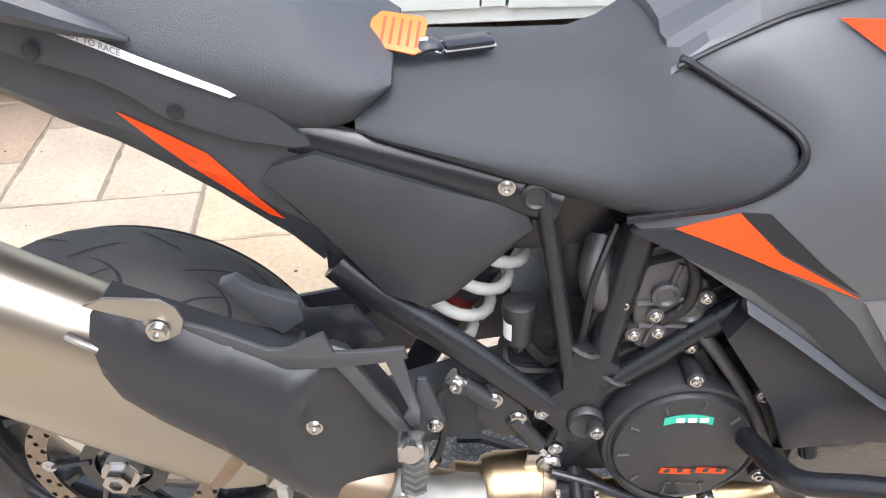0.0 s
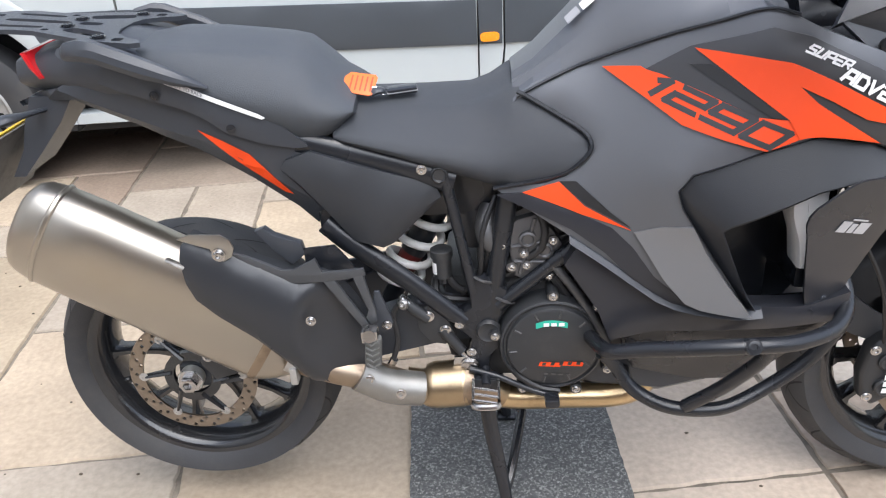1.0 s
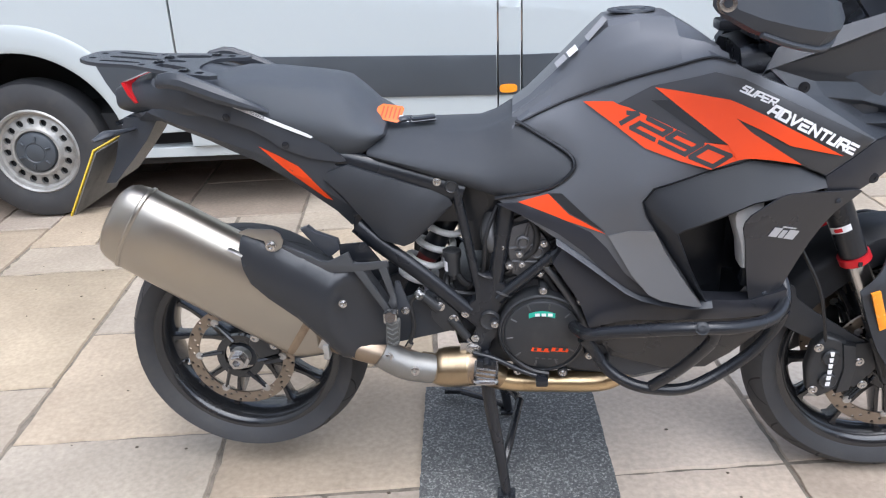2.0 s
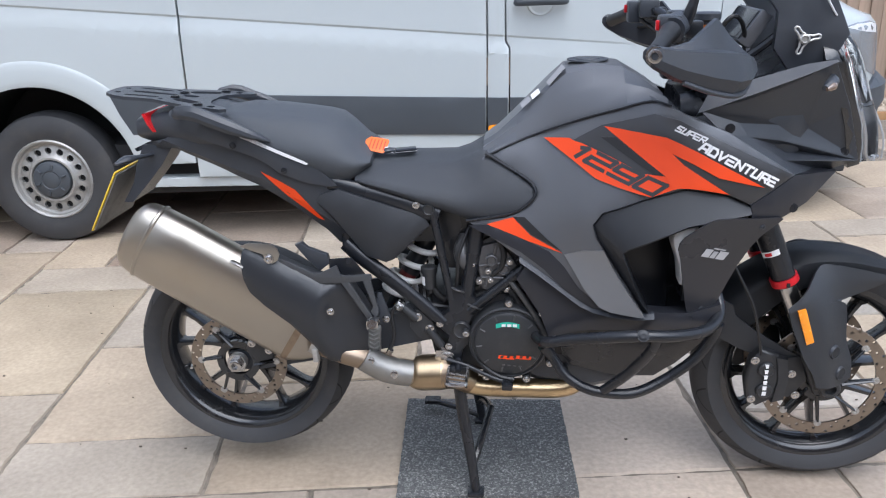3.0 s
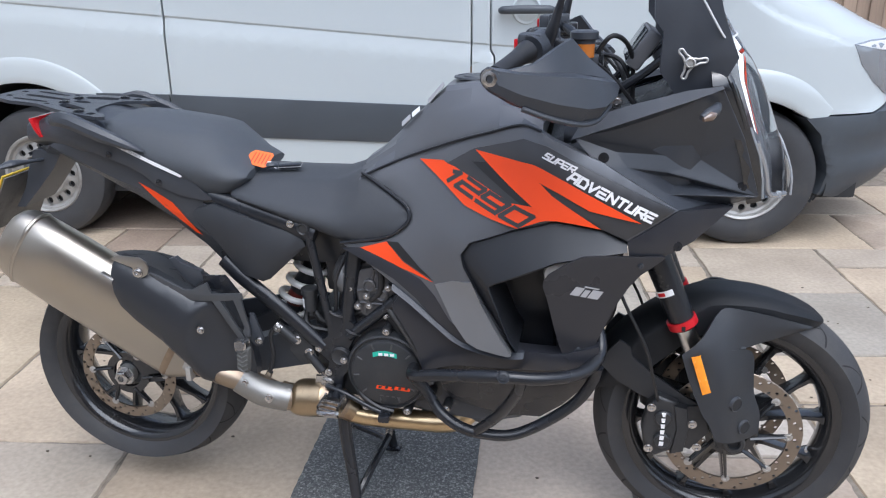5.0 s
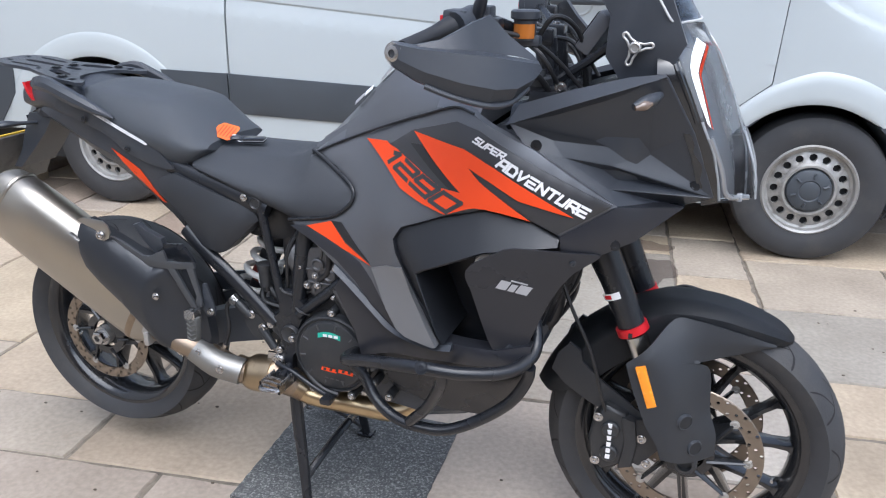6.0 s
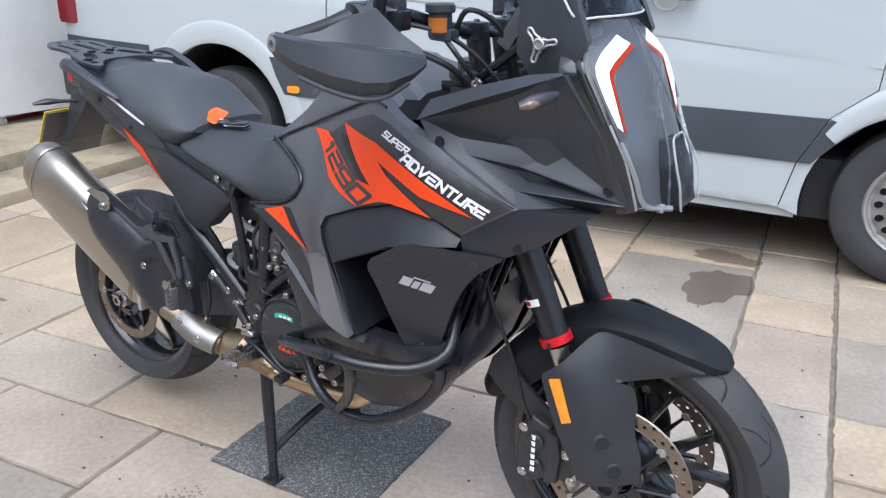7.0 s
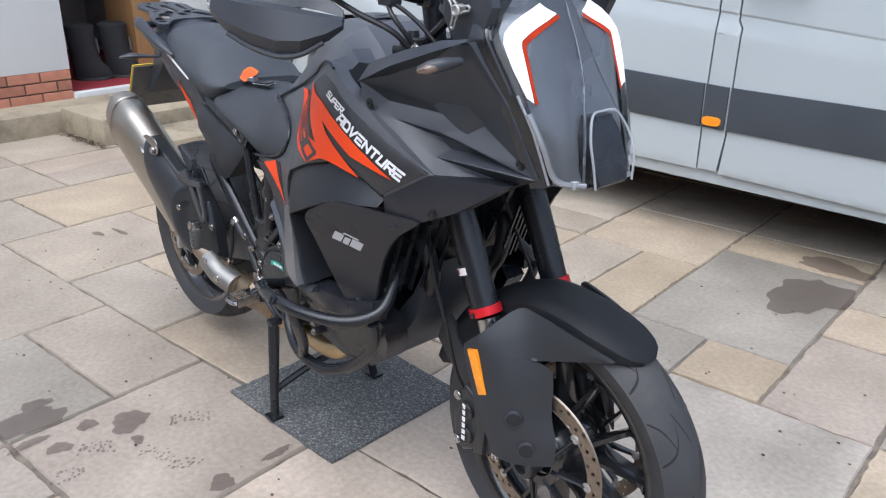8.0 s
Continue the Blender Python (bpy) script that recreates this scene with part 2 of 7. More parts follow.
STONE = stone_material("beige_sandstone", ((0.354, 0.309, 0.257), (0.378, 0.326, 0.261), (0.362, 0.321, 0.269), (0.394, 0.337, 0.266)))
STONE_BUFF = stone_material("buff_sandstone", ((0.402, 0.337, 0.249), (0.386, 0.318, 0.229), (0.427, 0.354, 0.266), (0.402, 0.334, 0.257)))
STONE_PINK = stone_material("pinkish_sandstone", ((0.378, 0.318, 0.261), (0.394, 0.326, 0.261), (0.354, 0.306, 0.257), (0.386, 0.321, 0.266)))
STONE_GREY = stone_material("grey_sandstone", ((0.311, 0.284, 0.241), (0.299, 0.274, 0.234), (0.318, 0.291, 0.249), (0.287, 0.267, 0.227)))
STONE_PALE = stone_material("pale_grey_sandstone", ((0.414, 0.377, 0.330), (0.432, 0.390, 0.334), (0.406, 0.377, 0.334), (0.424, 0.386, 0.334)))
# brightened stone: its colour makes up for light lost in the bike's shadow
STONE_LIFTED = stone_material("warm_lifted_sandstone", ((0.5, 0.425, 0.345), (0.49, 0.42, 0.35), (0.51, 0.43, 0.345), (0.5, 0.425, 0.345)))
# browner stone, darkened further for the shade around the van
STONE_BROWN_SHADED = stone_material("brown_shaded_sandstone", ((0.273, 0.211, 0.164), (0.291, 0.235, 0.188), (0.244, 0.202, 0.164), (0.282, 0.221, 0.169)))
WET = mat("damp_sandstone", (0.095, 0.068, 0.06), 0.4, var=0.25, vscale=9, bump=0.2, bscale=60, alpha=0.42)


# ---- mesh helpers ----
def part(name, bm, material, parent=None, label="", smooth=38):
    bmesh.ops.recalc_face_normals(bm, faces=bm.faces)
    me = bpy.data.meshes.new(name)
    bm.to_mesh(me)
    bm.free()
    me.materials.append(material)
    if smooth:
        for p in me.polygons:
            p.use_smooth = True
        me.set_sharp_from_angle(angle=radians(smooth))
    ob = new(name, me)
    ob.parent = parent
    if label:
        ob["label"] = label
    return ob


def thing(name, label, category, at=(0, 0, 0), group="", kind=""):
    ob = new(name)
    ob.location = at
    ob.empty_display_size = 0.1
    return tagged(ob, label, category, group, kind)


def spline(pts, n=6):
    """A smooth line through the points, n steps between each two."""
    p = [Vector(q) for q in pts]
    p = [2 * p[0] - p[1]] + p + [2 * p[-1] - p[-2]]
    out = []
    for i in range(1, len(p) - 2):
        a, b, c, d = p[i - 1:i + 3]
        for k in range(n):
            t = k / n
            out.append(0.5 * ((2 * b) + (c - a) * t + (2 * a - 5 * b + 4 * c - d) * t * t + (3 * b - a - 3 * c + d) * t ** 3))
    return out + [p[-2]]


def loft(bm, rings, cap=True, closed=True):
    vs = [[bm.verts.new(q) for q in r] for r in rings]
    n = len(vs[0])
    for a, b in zip(vs, vs[1:]):
        for i in range(n if closed else n - 1):
            j = (i + 1) % n
            bm.faces.new((a[i], a[j], b[j], b[i]))
    if cap and closed:
        bm.faces.new(vs[0])
        bm.faces.new(list(reversed(vs[-1])))
    return vs


def tube(bm, pts, r, seg=10, bend=6, flat=1.0):
    """A round bar along the points; r is one radius or one for each point given."""
    rs = [r] * len(pts) if isinstance(r, (int, float)) else list(r)
    p = spline(pts, bend) if bend else [Vector(q) for q in pts]
    step = bend or 1
    rad = [rs[min(i // step, len(rs) - 1)] * (1 - (i % step) / step) + rs[min(i // step + 1, len(rs) - 1)] * ((i % step) / step) for i in range(len(p))]
    up = Vector((0, 0, 1)) if abs((p[1] - p[0]).normalized().z) < 0.9 else Vector((1, 0, 0))
    rings = []
    for i, q in enumerate(p):
        d = (p[min(i + 1, len(p) - 1)] - p[max(i - 1, 0)]).normalized()
        side = d.cross(up).normalized()
        up = side.cross(d).normalized()
        rings.append([q + rad[i] * (math.cos(a) * side + flat * math.sin(a) * up) for a in (2 * math.pi * k / seg for k in range(seg))])
    loft(bm, rings)


def lathe(bm, profile, centre, axis="y", seg=32, arc=2 * math.pi, start=0.0):
    """Turns (offset along the axis, radius) pairs round an axis through the centre."""
    full = abs(arc - 2 * math.pi) < 1e-6
    c = Vector(centre)
    rings = []
    for k in range(seg if full else seg + 1):
        a = start + arc * k / seg
        ca, sa = math.cos(a), math.sin(a)
        row = []
        for o, r in profile:
            row.append(c + Vector({"y": (r * ca, o, r * sa), "x": (o, r * ca, r * sa), "z": (r * ca, r * sa, o)}[axis]))
        rings.append(row)
    vs = [[bm.verts.new(q) for q in r] for r in rings]
    m = len(vs)
    for i in range(m if full else m - 1):
        a, b = vs[i], vs[(i + 1) % m]
        for j in range(len(profile) - 1):
            bm.faces.new((a[j], a[j + 1], b[j + 1], b[j]))
    bmesh.ops.remove_doubles(bm, verts=bm.verts, dist=1e-6)


def block(bm, a, b, bevel=0.004):
    """A box between two corners, its edges eased."""
    lo, hi = [min(p, q) for p, q in zip(a, b)], [max(p, q) for p, q in zip(a, b)]
    got = bmesh.ops.create_cube(bm, size=1.0)["verts"]
    for v in got:
        v.co = Vector([lo[i] + (v.co[i] + 0.5) * (hi[i] - lo[i]) for i in range(3)])
    if bevel:
        es = {e for v in got for e in v.link_edges}
        bmesh.ops.bevel(bm, geom=list(es), offset=min(bevel, 0.45 * min(h - l for h, l in zip(hi, lo))), segments=2, profile=0.6, affect="EDGES")


def bolt(bm, at, r=0.008, way=(0, -1, 0), h=0.006):
    """A socket-head bolt whose head faces the way given."""
    d = Vector(way).normalized()
    q = d.to_track_quat("Z", "Y").to_matrix().to_4x4()
    m = Matrix.Translation(at) @ q
    prof = [(0.0, r * 1.35), (h * 0.3, r * 1.35), (h * 0.3, r), (h * 0.9, r), (h, r * 0.85), (h, r * 0.5), (h * 0.4, r * 0.45), (h * 0.4, 0.0)]
    rings = [[m @ Vector((rr * math.cos(a), rr * math.sin(a), o)) for a in (2 * math.pi * k / 12 for k in range(12))] for o, rr in prof]
    loft(bm, rings)


def grown(bm, outline, length, edge=0.0):
    """Fills a flat outline (x, z) with triangles no longer than length, with an eased border of the given width."""
    f = bm.faces.new([bm.verts.new((x, 0, z)) for x, z in outline])
    if edge:
        bmesh.ops.inset_region(bm, faces=[f], thickness=edge, use_even_offset=True)
    bmesh.ops.triangulate(bm, faces=bm.faces[:])
    for _ in range(5):
        long = [e for e in bm.edges if e.calc_length() > length]
        if not long:
            break
        bmesh.ops.subdivide_edges(bm, edges=long, cuts=1)
        bmesh.ops.triangulate(bm, faces=[q for q in bm.faces if len(q.verts) > 3])
    bmesh.ops.beautify_fill(bm, faces=bm.faces[:], edges=[e for e in bm.edges if not e.is_boundary])


def skin(bm, outline, width, side=-1, thick=0.02, edge=0.004, length=0.05, drop=None, cuts=()):
    """A body panel: the outline (x, z) laid on the half-width given by width(x, z), with an eased border turned inward."""
    grown(bm, outline, length, edge)
    for (x0, z0), (x1, z1) in cuts:
        bmesh.ops.bisect_plane(bm, geom=bm.verts[:] + bm.edges[:] + bm.faces[:], plane_co=(x0, 0, z0), plane_no=(z0 - z1, 0, x1 - x0), dist=1e-4)
    rim = [e for e in bm.edges if e.is_boundary]
    border = {v for e in rim for v in e.verts}
    for v in bm.verts:
        y = width(v.co.x, v.co.z)
        if v in border:
            y -= edge * 0.8 if drop is None else drop
        v.co.y = side * y
    if thick:
        got = bmesh.ops.extrude_edge_only(bm, edges=rim)["geom"]
        for v in got:
            if isinstance(v, bmesh.types.BMVert):
                v.co.y -= side * thick


def plate(bm, outline, y0, y1, bevel=0.003):
    """A plate with the outline (x, z) between two y."""
    lo = [bm.verts.new((x, y0, z)) for x, z in outline]
    f = bm.faces.new(lo)
    got = bmesh.ops.extrude_face_region(bm, geom=[f])["geom"]
    top = [v for v in got if isinstance(v, bmesh.types.BMVert)]
    for v in top:
        v.co.y = y1
    if bevel:
        es = [e for e in bm.edges if abs(e.verts[0].co.y - e.verts[1].co.y) < 1e-6]
        bmesh.ops.bevel(bm, geom=es, offset=bevel, segments=2, profile=0.6, affect="EDGES")


def moved(bm, m):
    bmesh.ops.transform(bm, matrix=m, verts=bm.verts)
    return bm


class Rbf:
    """A smooth surface of half-widths through some places (x, z, width)."""

    def __init__(self, pts):
        self.p = np.array(pts, float)
        n = len(self.p)
        k = self.phi(np.linalg.norm(self.p[:, None, :2] - self.p[None, :, :2], axis=2)) + 1e-4 * np.eye(n)
        q = np.c_[np.ones(n), self.p[:, :2]]
        self.w = np.linalg.solve(np.block([[k, q], [q.T, np.zeros((3, 3))]]), np.r_[self.p[:, 2], 0, 0, 0])

    def phi(self, r):
        return np.where(r > 0, r * r * np.log(r + 1e-9), 0)

    def __call__(self, x, z):
        r = np.hypot(self.p[:, 0] - x, self.p[:, 1] - z)
        return float(self.phi(r) @ self.w[:-3] + self.w[-3] + self.w[-2] * x + self.w[-1] * z)

# ---- the setting: paving, house, fence ----
GRID = radians(7.5)
GU, GV = Vector((math.cos(GRID), math.sin(GRID), 0)), Vector((-math.sin(GRID), math.cos(GRID), 0))


def ground_at(u, v, z=0.0):
    return u * GU + v * GV + Vector((0, 0, z))


bm = bmesh.new()
for q in ((-400, -400), (400, -400), (400, 400), (-400, 400)):
    bm.verts.new((q[0], q[1], -0.006))
bm.faces.new(bm.verts[:])
ground = tagged(part("ground", bm, MORTAR), "sandy mortar bed and ground around the paved drive", "ground", kind="structure")

HOUSE = -4.35   # the house wall, along the paving's own direction


# unseen wall behind the walker, added to block low sky and darken side-facing panels
b = bmesh.new()
block(b, (-9, -8.3, 0), (9, -8, 4.2), .01)
tagged(part("wall_south", b, BRICK_FAR), "unseen plain brick wall behind the walker, added to darken reflections", "wall", kind="structure")
# house wall with brick plinth, doorway and steps; the wall runs along the paving's second direction
def wall_box(name, m, u0, u1, v0, v1, z0, z1, bevel=.004, parent=None, label=""):
    b = bmesh.new()
    block(b, (u0, v0, z0), (u1, v1, z1), bevel)
    moved(b, Matrix.Rotation(GRID, 4, "Z"))
    return part(name, b, m, parent, label)


DOOR0, DOOR1, SILL = 1.345, 2.27, .19
tagged(wall_box("wall_house", RENDER, HOUSE - .25, HOUSE, -7, DOOR0, .36, 4.5), "white clad house wall above a brick plinth", "wall", kind="structure")
tagged(wall_box("wall_house_far", RENDER, HOUSE - .25, HOUSE, DOOR1, 9, SILL, 4.5), "white clad house wall beside the door", "wall", kind="structure")
tagged(wall_box("wall_house_top", RENDER, HOUSE - .25, HOUSE, DOOR0, DOOR1, 2.25, 4.5), "white clad wall over the door", "wall", kind="structure")
plinth = tagged(wall_box("plinth", MORTAR, HOUSE - .25, HOUSE - .012, -7, DOOR0, .1, .36), "red brick plinth under the white wall", "plinth", kind="structure")
BRICK_MESH = bpy.data.meshes.new("brick")
b = bmesh.new()
block(b, (-.03, -.1075, -.0325), (.03, .1075, .0325), .004)
b.to_mesh(BRICK_MESH)
b.free()
BRICK_MESH.materials.append(BRICK)
for row in range(3):
    for k in range(12):
        v = DOOR0 - .11 - .225 * k - (.1125 if row % 2 else 0)
        o = new("brick", BRICK_MESH)
        o.parent = plinth
        o.matrix_basis = Matrix.Translation(ground_at(HOUSE - .028, v, .325 - .075 * row)) @ Matrix.Rotation(GRID, 4, "Z")
    if row % 2:
        o = new("brick", BRICK_MESH)
        o.parent = plinth
        o.matrix_basis = Matrix.Translation(ground_at(HOUSE - .028, DOOR0 - .052, .325 - .075 * row)) @ Matrix.Rotation(GRID, 4, "Z") @ Matrix.Diagonal((1, .45, 1, 1))
terrace = tagged(wall_box("terrace", CONCRETE, -8, -3.98, -7, 9, -.05, .15, .012), "weathered concrete terrace along the house", "terrace", kind="structure")
tagged(wall_box("upper_step", CONCRETE, -3.99, -3.42, 1.07, 2.6, -.05, .17, .015), "weathered concrete doorstep", "step", kind="structure")
tagged(wall_box("lower_step", CONCRETE, -3.44, -2.98, 1.16, 2.6, -.05, .075, .012), "worn flagstone lower step", "step", kind="structure")
tagged(wall_box("threshold", RENDER, HOUSE - .04, HOUSE + .03, DOOR0, DOOR1, .15, SILL), "white door threshold", "threshold", kind="structure")
b = bmesh.new()
block(b, (0, 0, 0), (.05, .8, 1.98), .006)
moved(b, Matrix.Rotation(GRID, 4, "Z") @ Matrix.Translation((HOUSE + .02, DOOR1 - .1, SILL + .03)) @ Matrix.Rotation(radians(-14), 4, "Z"))
door = tagged(part("door_1", b, RENDER), "white door standing open against the wall", "door", kind="structure")
# the hall behind the door
tagged(wall_box("floor_hall", DOORMAT, HOUSE - 2.2, HOUSE - .04, .6, 2.6, .12, SILL), "red and dark hall floor mat", "floor", kind="structure")
tagged(wall_box("wall_hall", ROOM, HOUSE - 2.3, HOUSE - 2.2, .5, 2.7, .1, 2.6), "plain hall wall", "wall", kind="structure")
tagged(wall_box("wall_hall_near", ROOM, HOUSE - 2.2, HOUSE - .25, .5, .6, .1, 2.6), "plain hall wall", "wall", kind="structure")
tagged(wall_box("wall_hall_far", ROOM, HOUSE - 2.2, HOUSE - .25, 2.6, 2.7, .1, 2.6), "plain hall wall", "wall", kind="structure")
tagged(wall_box("ceiling", ROOM, HOUSE - 2.3, HOUSE - .25, .5, 2.7, 2.6, 2.7), "plain hall ceiling", "ceiling", kind="structure")
cupboard = thing("cupboard", "varnished wooden cupboard standing inside the doorway", "cupboard")
wall_box("side_panel", WOOD, HOUSE - .75, HOUSE - .31, 2.06, 2.3, SILL, .92, parent=cupboard)
wall_box("edge_strip", WOOD, HOUSE - .31, HOUSE - .29, 2.045, 2.3, SILL, .93, .003, cupboard)
wall_box("top_board", WOOD, HOUSE - .77, HOUSE - .28, 2.03, 2.3, .93, .955, .004, cupboard)
wall_box("upper_door", WOOD, HOUSE - .7, HOUSE - .34, 2.08, 2.3, .96, 1.4, .006, cupboard)
for k, (u, v, ang) in enumerate(((HOUSE - .46, 1.68, 62), (HOUSE - .42, 1.93, 48))):
    boot = thing("boot", "tall black boot standing inside the doorway", "boot", ground_at(u, v, SILL), "boots in the doorway")
    boot.rotation_euler = (0, 0, GRID + radians(ang))
    boot.scale = (1.15, 1.75, .98)
    b = bmesh.new()
    rings = []
    for z, rx, ry, cx in ((.0, .12, .045, .05), (.03, .125, .05, .05), (.09, .115, .052, .035), (.14, .095, .056, .015), (.25, .085, .06, 0), (.36, .09, .066, -.005), (.42, .095, .07, -.005), (.43, .085, .062, -.005)):
        rings.append([(cx + rx * math.cos(a), ry * math.sin(a), z) for a in (2 * math.pi * j / 20 for j in range(20))])
    loft(b, rings)
    part("shaft", b, CLOTH, boot)
    b = bmesh.new()
    tube(b, [(.085, .03, .2), (.088, .038, .24), (.082, .046, .28), (.09, .036, .31), (.095, .02, .28), (.1, .03, .2)], .0045, 6, 4)
    part("lace", b, GREY_INK, boot, "pale lace")
    b = bmesh.new()
    loft(b, [[(.05 + f * .128 * math.cos(a), f * .054 * math.sin(a), z) for a in (2 * math.pi * j / 20 for j in range(20))] for z, f in ((-.001, 1), (.018, 1.02), (.022, .98))])
    part("sole", b, RUBBER, boot)
# fence and gravel beyond the van
FY, FA = 5.5, radians(6)
fence = tagged(new("fence"), "tall weathered close-boarded wooden fence", "fence", kind="structure")
fence.matrix_basis = Matrix.Translation((0, FY, 0)) @ Matrix.Rotation(FA, 4, "Z")
BOARD_MESH = bpy.data.meshes.new("board")
b = bmesh.new()
block(b, (-.062, -.008, .05), (.062, .008, 1.9), .003)
b.to_mesh(BOARD_MESH)
b.free()
BOARD_MESH.materials.append(FENCE)
for k in range(90):
    o = new("board", BOARD_MESH)
    o.parent = fence
    o.matrix_basis = pose(-4 + .112 * k, .006 * (k % 2), 0, 0, 0, 6)
b = bmesh.new()
block(b, (-4.1, .02, .4), (6.2, .06, .5), .004)
part("rail", b, FENCE, fence)
b = bmesh.new()
block(b, (-4.1, -.02, 0), (6.2, .01, .12), .004)
part("gravel_board", b, FENCE, fence)
r = random.Random(4)
b = bmesh.new()
bmesh.ops.create_icosphere(b, subdivisions=1, radius=1)
ico_v, ico_f = [v.co.copy() for v in b.verts], [[v.index for v in f.verts] for f in b.faces]
b.free()
gv, gf = [], []
for k in range(1500):
    s = r.uniform(.015, .035)
    q = Matrix.Rotation(FA, 3, "Z") @ Vector((r.uniform(1.9, 4.6), r.uniform(-.75, -.05), 0)) + Vector((0, FY, .012 + .04 * r.random()))
    m = Matrix.Translation(q) @ Euler((r.random() * 6, r.random() * 6, r.random() * 6)).to_matrix().to_4x4() @ Matrix.Diagonal((s, s * .8, s * .6, 1))
    gf += [[i + len(gv) for i in f] for f in ico_f]
    gv += [m @ v for v in ico_v]
me = bpy.data.meshes.new("gravel")
me.from_pydata(gv, [], gf)
b = bmesh.new()
b.from_mesh(me)
tagged(part("gravel", b, PEBBLE), "buff gravel strip along the fence", "gravel", kind="stuff")
b = bmesh.new()
block(b, (1.5, -.82, -.01), (5, -.78, .06), .006)
moved(b, Matrix.Translation((0, FY, 0)) @ Matrix.Rotation(FA, 4, "Z"))
tagged(part("edging", b, WOOD), "timber edging of the gravel strip", "edging", kind="structure")

# ---- the parked van ----
van = thing("van", "white panel van with grey side trim parked behind", "van", (-2.53, 1.86, 0))
van.rotation_euler = (0, 0, radians(5.9))
ARCH = 0.49
WHEELS = (0.06, 3.72)
NOSE = 3.6
REACH = ((0.2, 0.9), (0.25, 0.96), (0.29, 1.02), (0.37, 1.1), (0.42, 1.1), (0.46, 1.075), (0.52, 1.08), (0.56, 1.105), (0.66, 1.1), (0.7, 1.05), (0.74, 1.03),
         (0.98, 1.0), (1.02, 0.96), (1.07, 0.84), (1.16, 0.665), (1.25, 0.45), (1.3, 0.3))
turn = np.linspace(0, math.pi / 2, 1500)
bow = np.c_[1.05 * np.sin(turn) ** 0.8, -np.cos(turn) ** 0.8]
run = np.r_[0, np.cumsum(np.linalg.norm(np.diff(bow, axis=0), axis=1))]
MIDDLE = NOSE + float(run[-1])


def ease(a):
    a = min(max(a, 0), 1)
    return a * a * (3 - 2 * a)


def van_side(u, z):
    w = 0.03 + 0.012 * math.sin(min(max((z - 0.3) / 0.9, 0), 1) * math.pi)
    w -= ease((3.26 - u) / 1.2 + 0.25) * float(np.interp(z - 1.195 + 0.0905 * u, (-0.05, 0.03, 0.04), (0, 0.013, 0.007))) * (u < 3.35)
    w -= 0.012 * ease((u - 3.6) / 0.2) * ease((4.25 - u) / 0.2) * min(max((z - 1.155 + 0.405 * (u - 3.74)) / 0.03, 0), 1)
    return w - 0.09 * max(0, z - 1.25) ** 1.3 - (0.5 * (-0.95 - u) ** 2 if u < -0.95 else 0)


def van_point(s, z, out=0.0):
    """A place on the body: s runs along the side and round the nose, out is the distance off the skin."""
    if s <= NOSE:
        return Vector((s, -van_side(s, z) - out, z))
    a = float(np.interp(min(s, MIDDLE) - NOSE, run, turn))
    reach = float(np.interp(z, [q for q, r in REACH], [r for q, r in REACH]))
    ca, sa = max(math.cos(a), 0.0), math.sin(a)
    half = 0.97 + van_side(s, z)
    way = Vector((ca ** 1.2 * 0 + sa ** 1.2 / reach, -ca ** 1.2 / half, 0)).normalized()
    return Vector((NOSE + reach * sa ** 0.8, 0.97 - half * ca ** 0.8, z)) + out * way


def van_skin(name, outline, material, out=0.0, thick=0.04, edge=0.006, length=0.1, label="", parent=None, cuts=(), sides=(1,), smooth=28):
    """A panel of the body from its outline (s, z), with lines where it is creased."""
    b = bmesh.new()
    for side in sides:
        c = bmesh.new()
        grown(c, outline, length, edge)
        for (x0, z0), (x1, z1) in cuts:
            bmesh.ops.bisect_plane(c, geom=c.verts[:] + c.edges[:] + c.faces[:], plane_co=(x0, 0, z0), plane_no=(z0 - z1, 0, x1 - x0), dist=1e-4)
        rim = [e for e in c.edges if e.is_boundary]
        border = {v for e in rim for v in e.verts}
        lift = {v: (v.co.x, v.co.z, out - (edge * 0.8 if v in border else 0)) for v in c.verts}
        got = bmesh.ops.extrude_edge_only(c, edges=rim)["geom"]
        for v in got:
            if isinstance(v, bmesh.types.BMVert):
                lift[v] = (v.co.x, v.co.z, out - thick)
        for v, q in lift.items():
            v.co = van_point(*q)
            if side < 0:
                v.co.y = 1.94 - v.co.y
        me = bpy.data.meshes.new("half")
        c.to_mesh(me)
        c.free()
        b.from_mesh(me)
        bpy.data.meshes.remove(me)
    return part(name, b, material, parent or van, label, smooth=smooth)


CREASE = (((0, 1.235), (3.26, 0.94)), ((0, 1.225), (3.26, 0.93)), ((0, 1.145), (3.26, 0.85)))


def arch(cu, a0, a1, r=ARCH, n=14):
    return [(cu + r * math.cos(radians(a0 + (a1 - a0) * k / n)), 0.35 + r * math.sin(radians(a0 + (a1 - a0) * k / n))) for k in range(n + 1)]


def van_panel(name, outline, label="", **kw):
    return van_skin(name, outline, VANPAINT, length=0.08, label=label, cuts=CREASE, smooth=14, **kw)


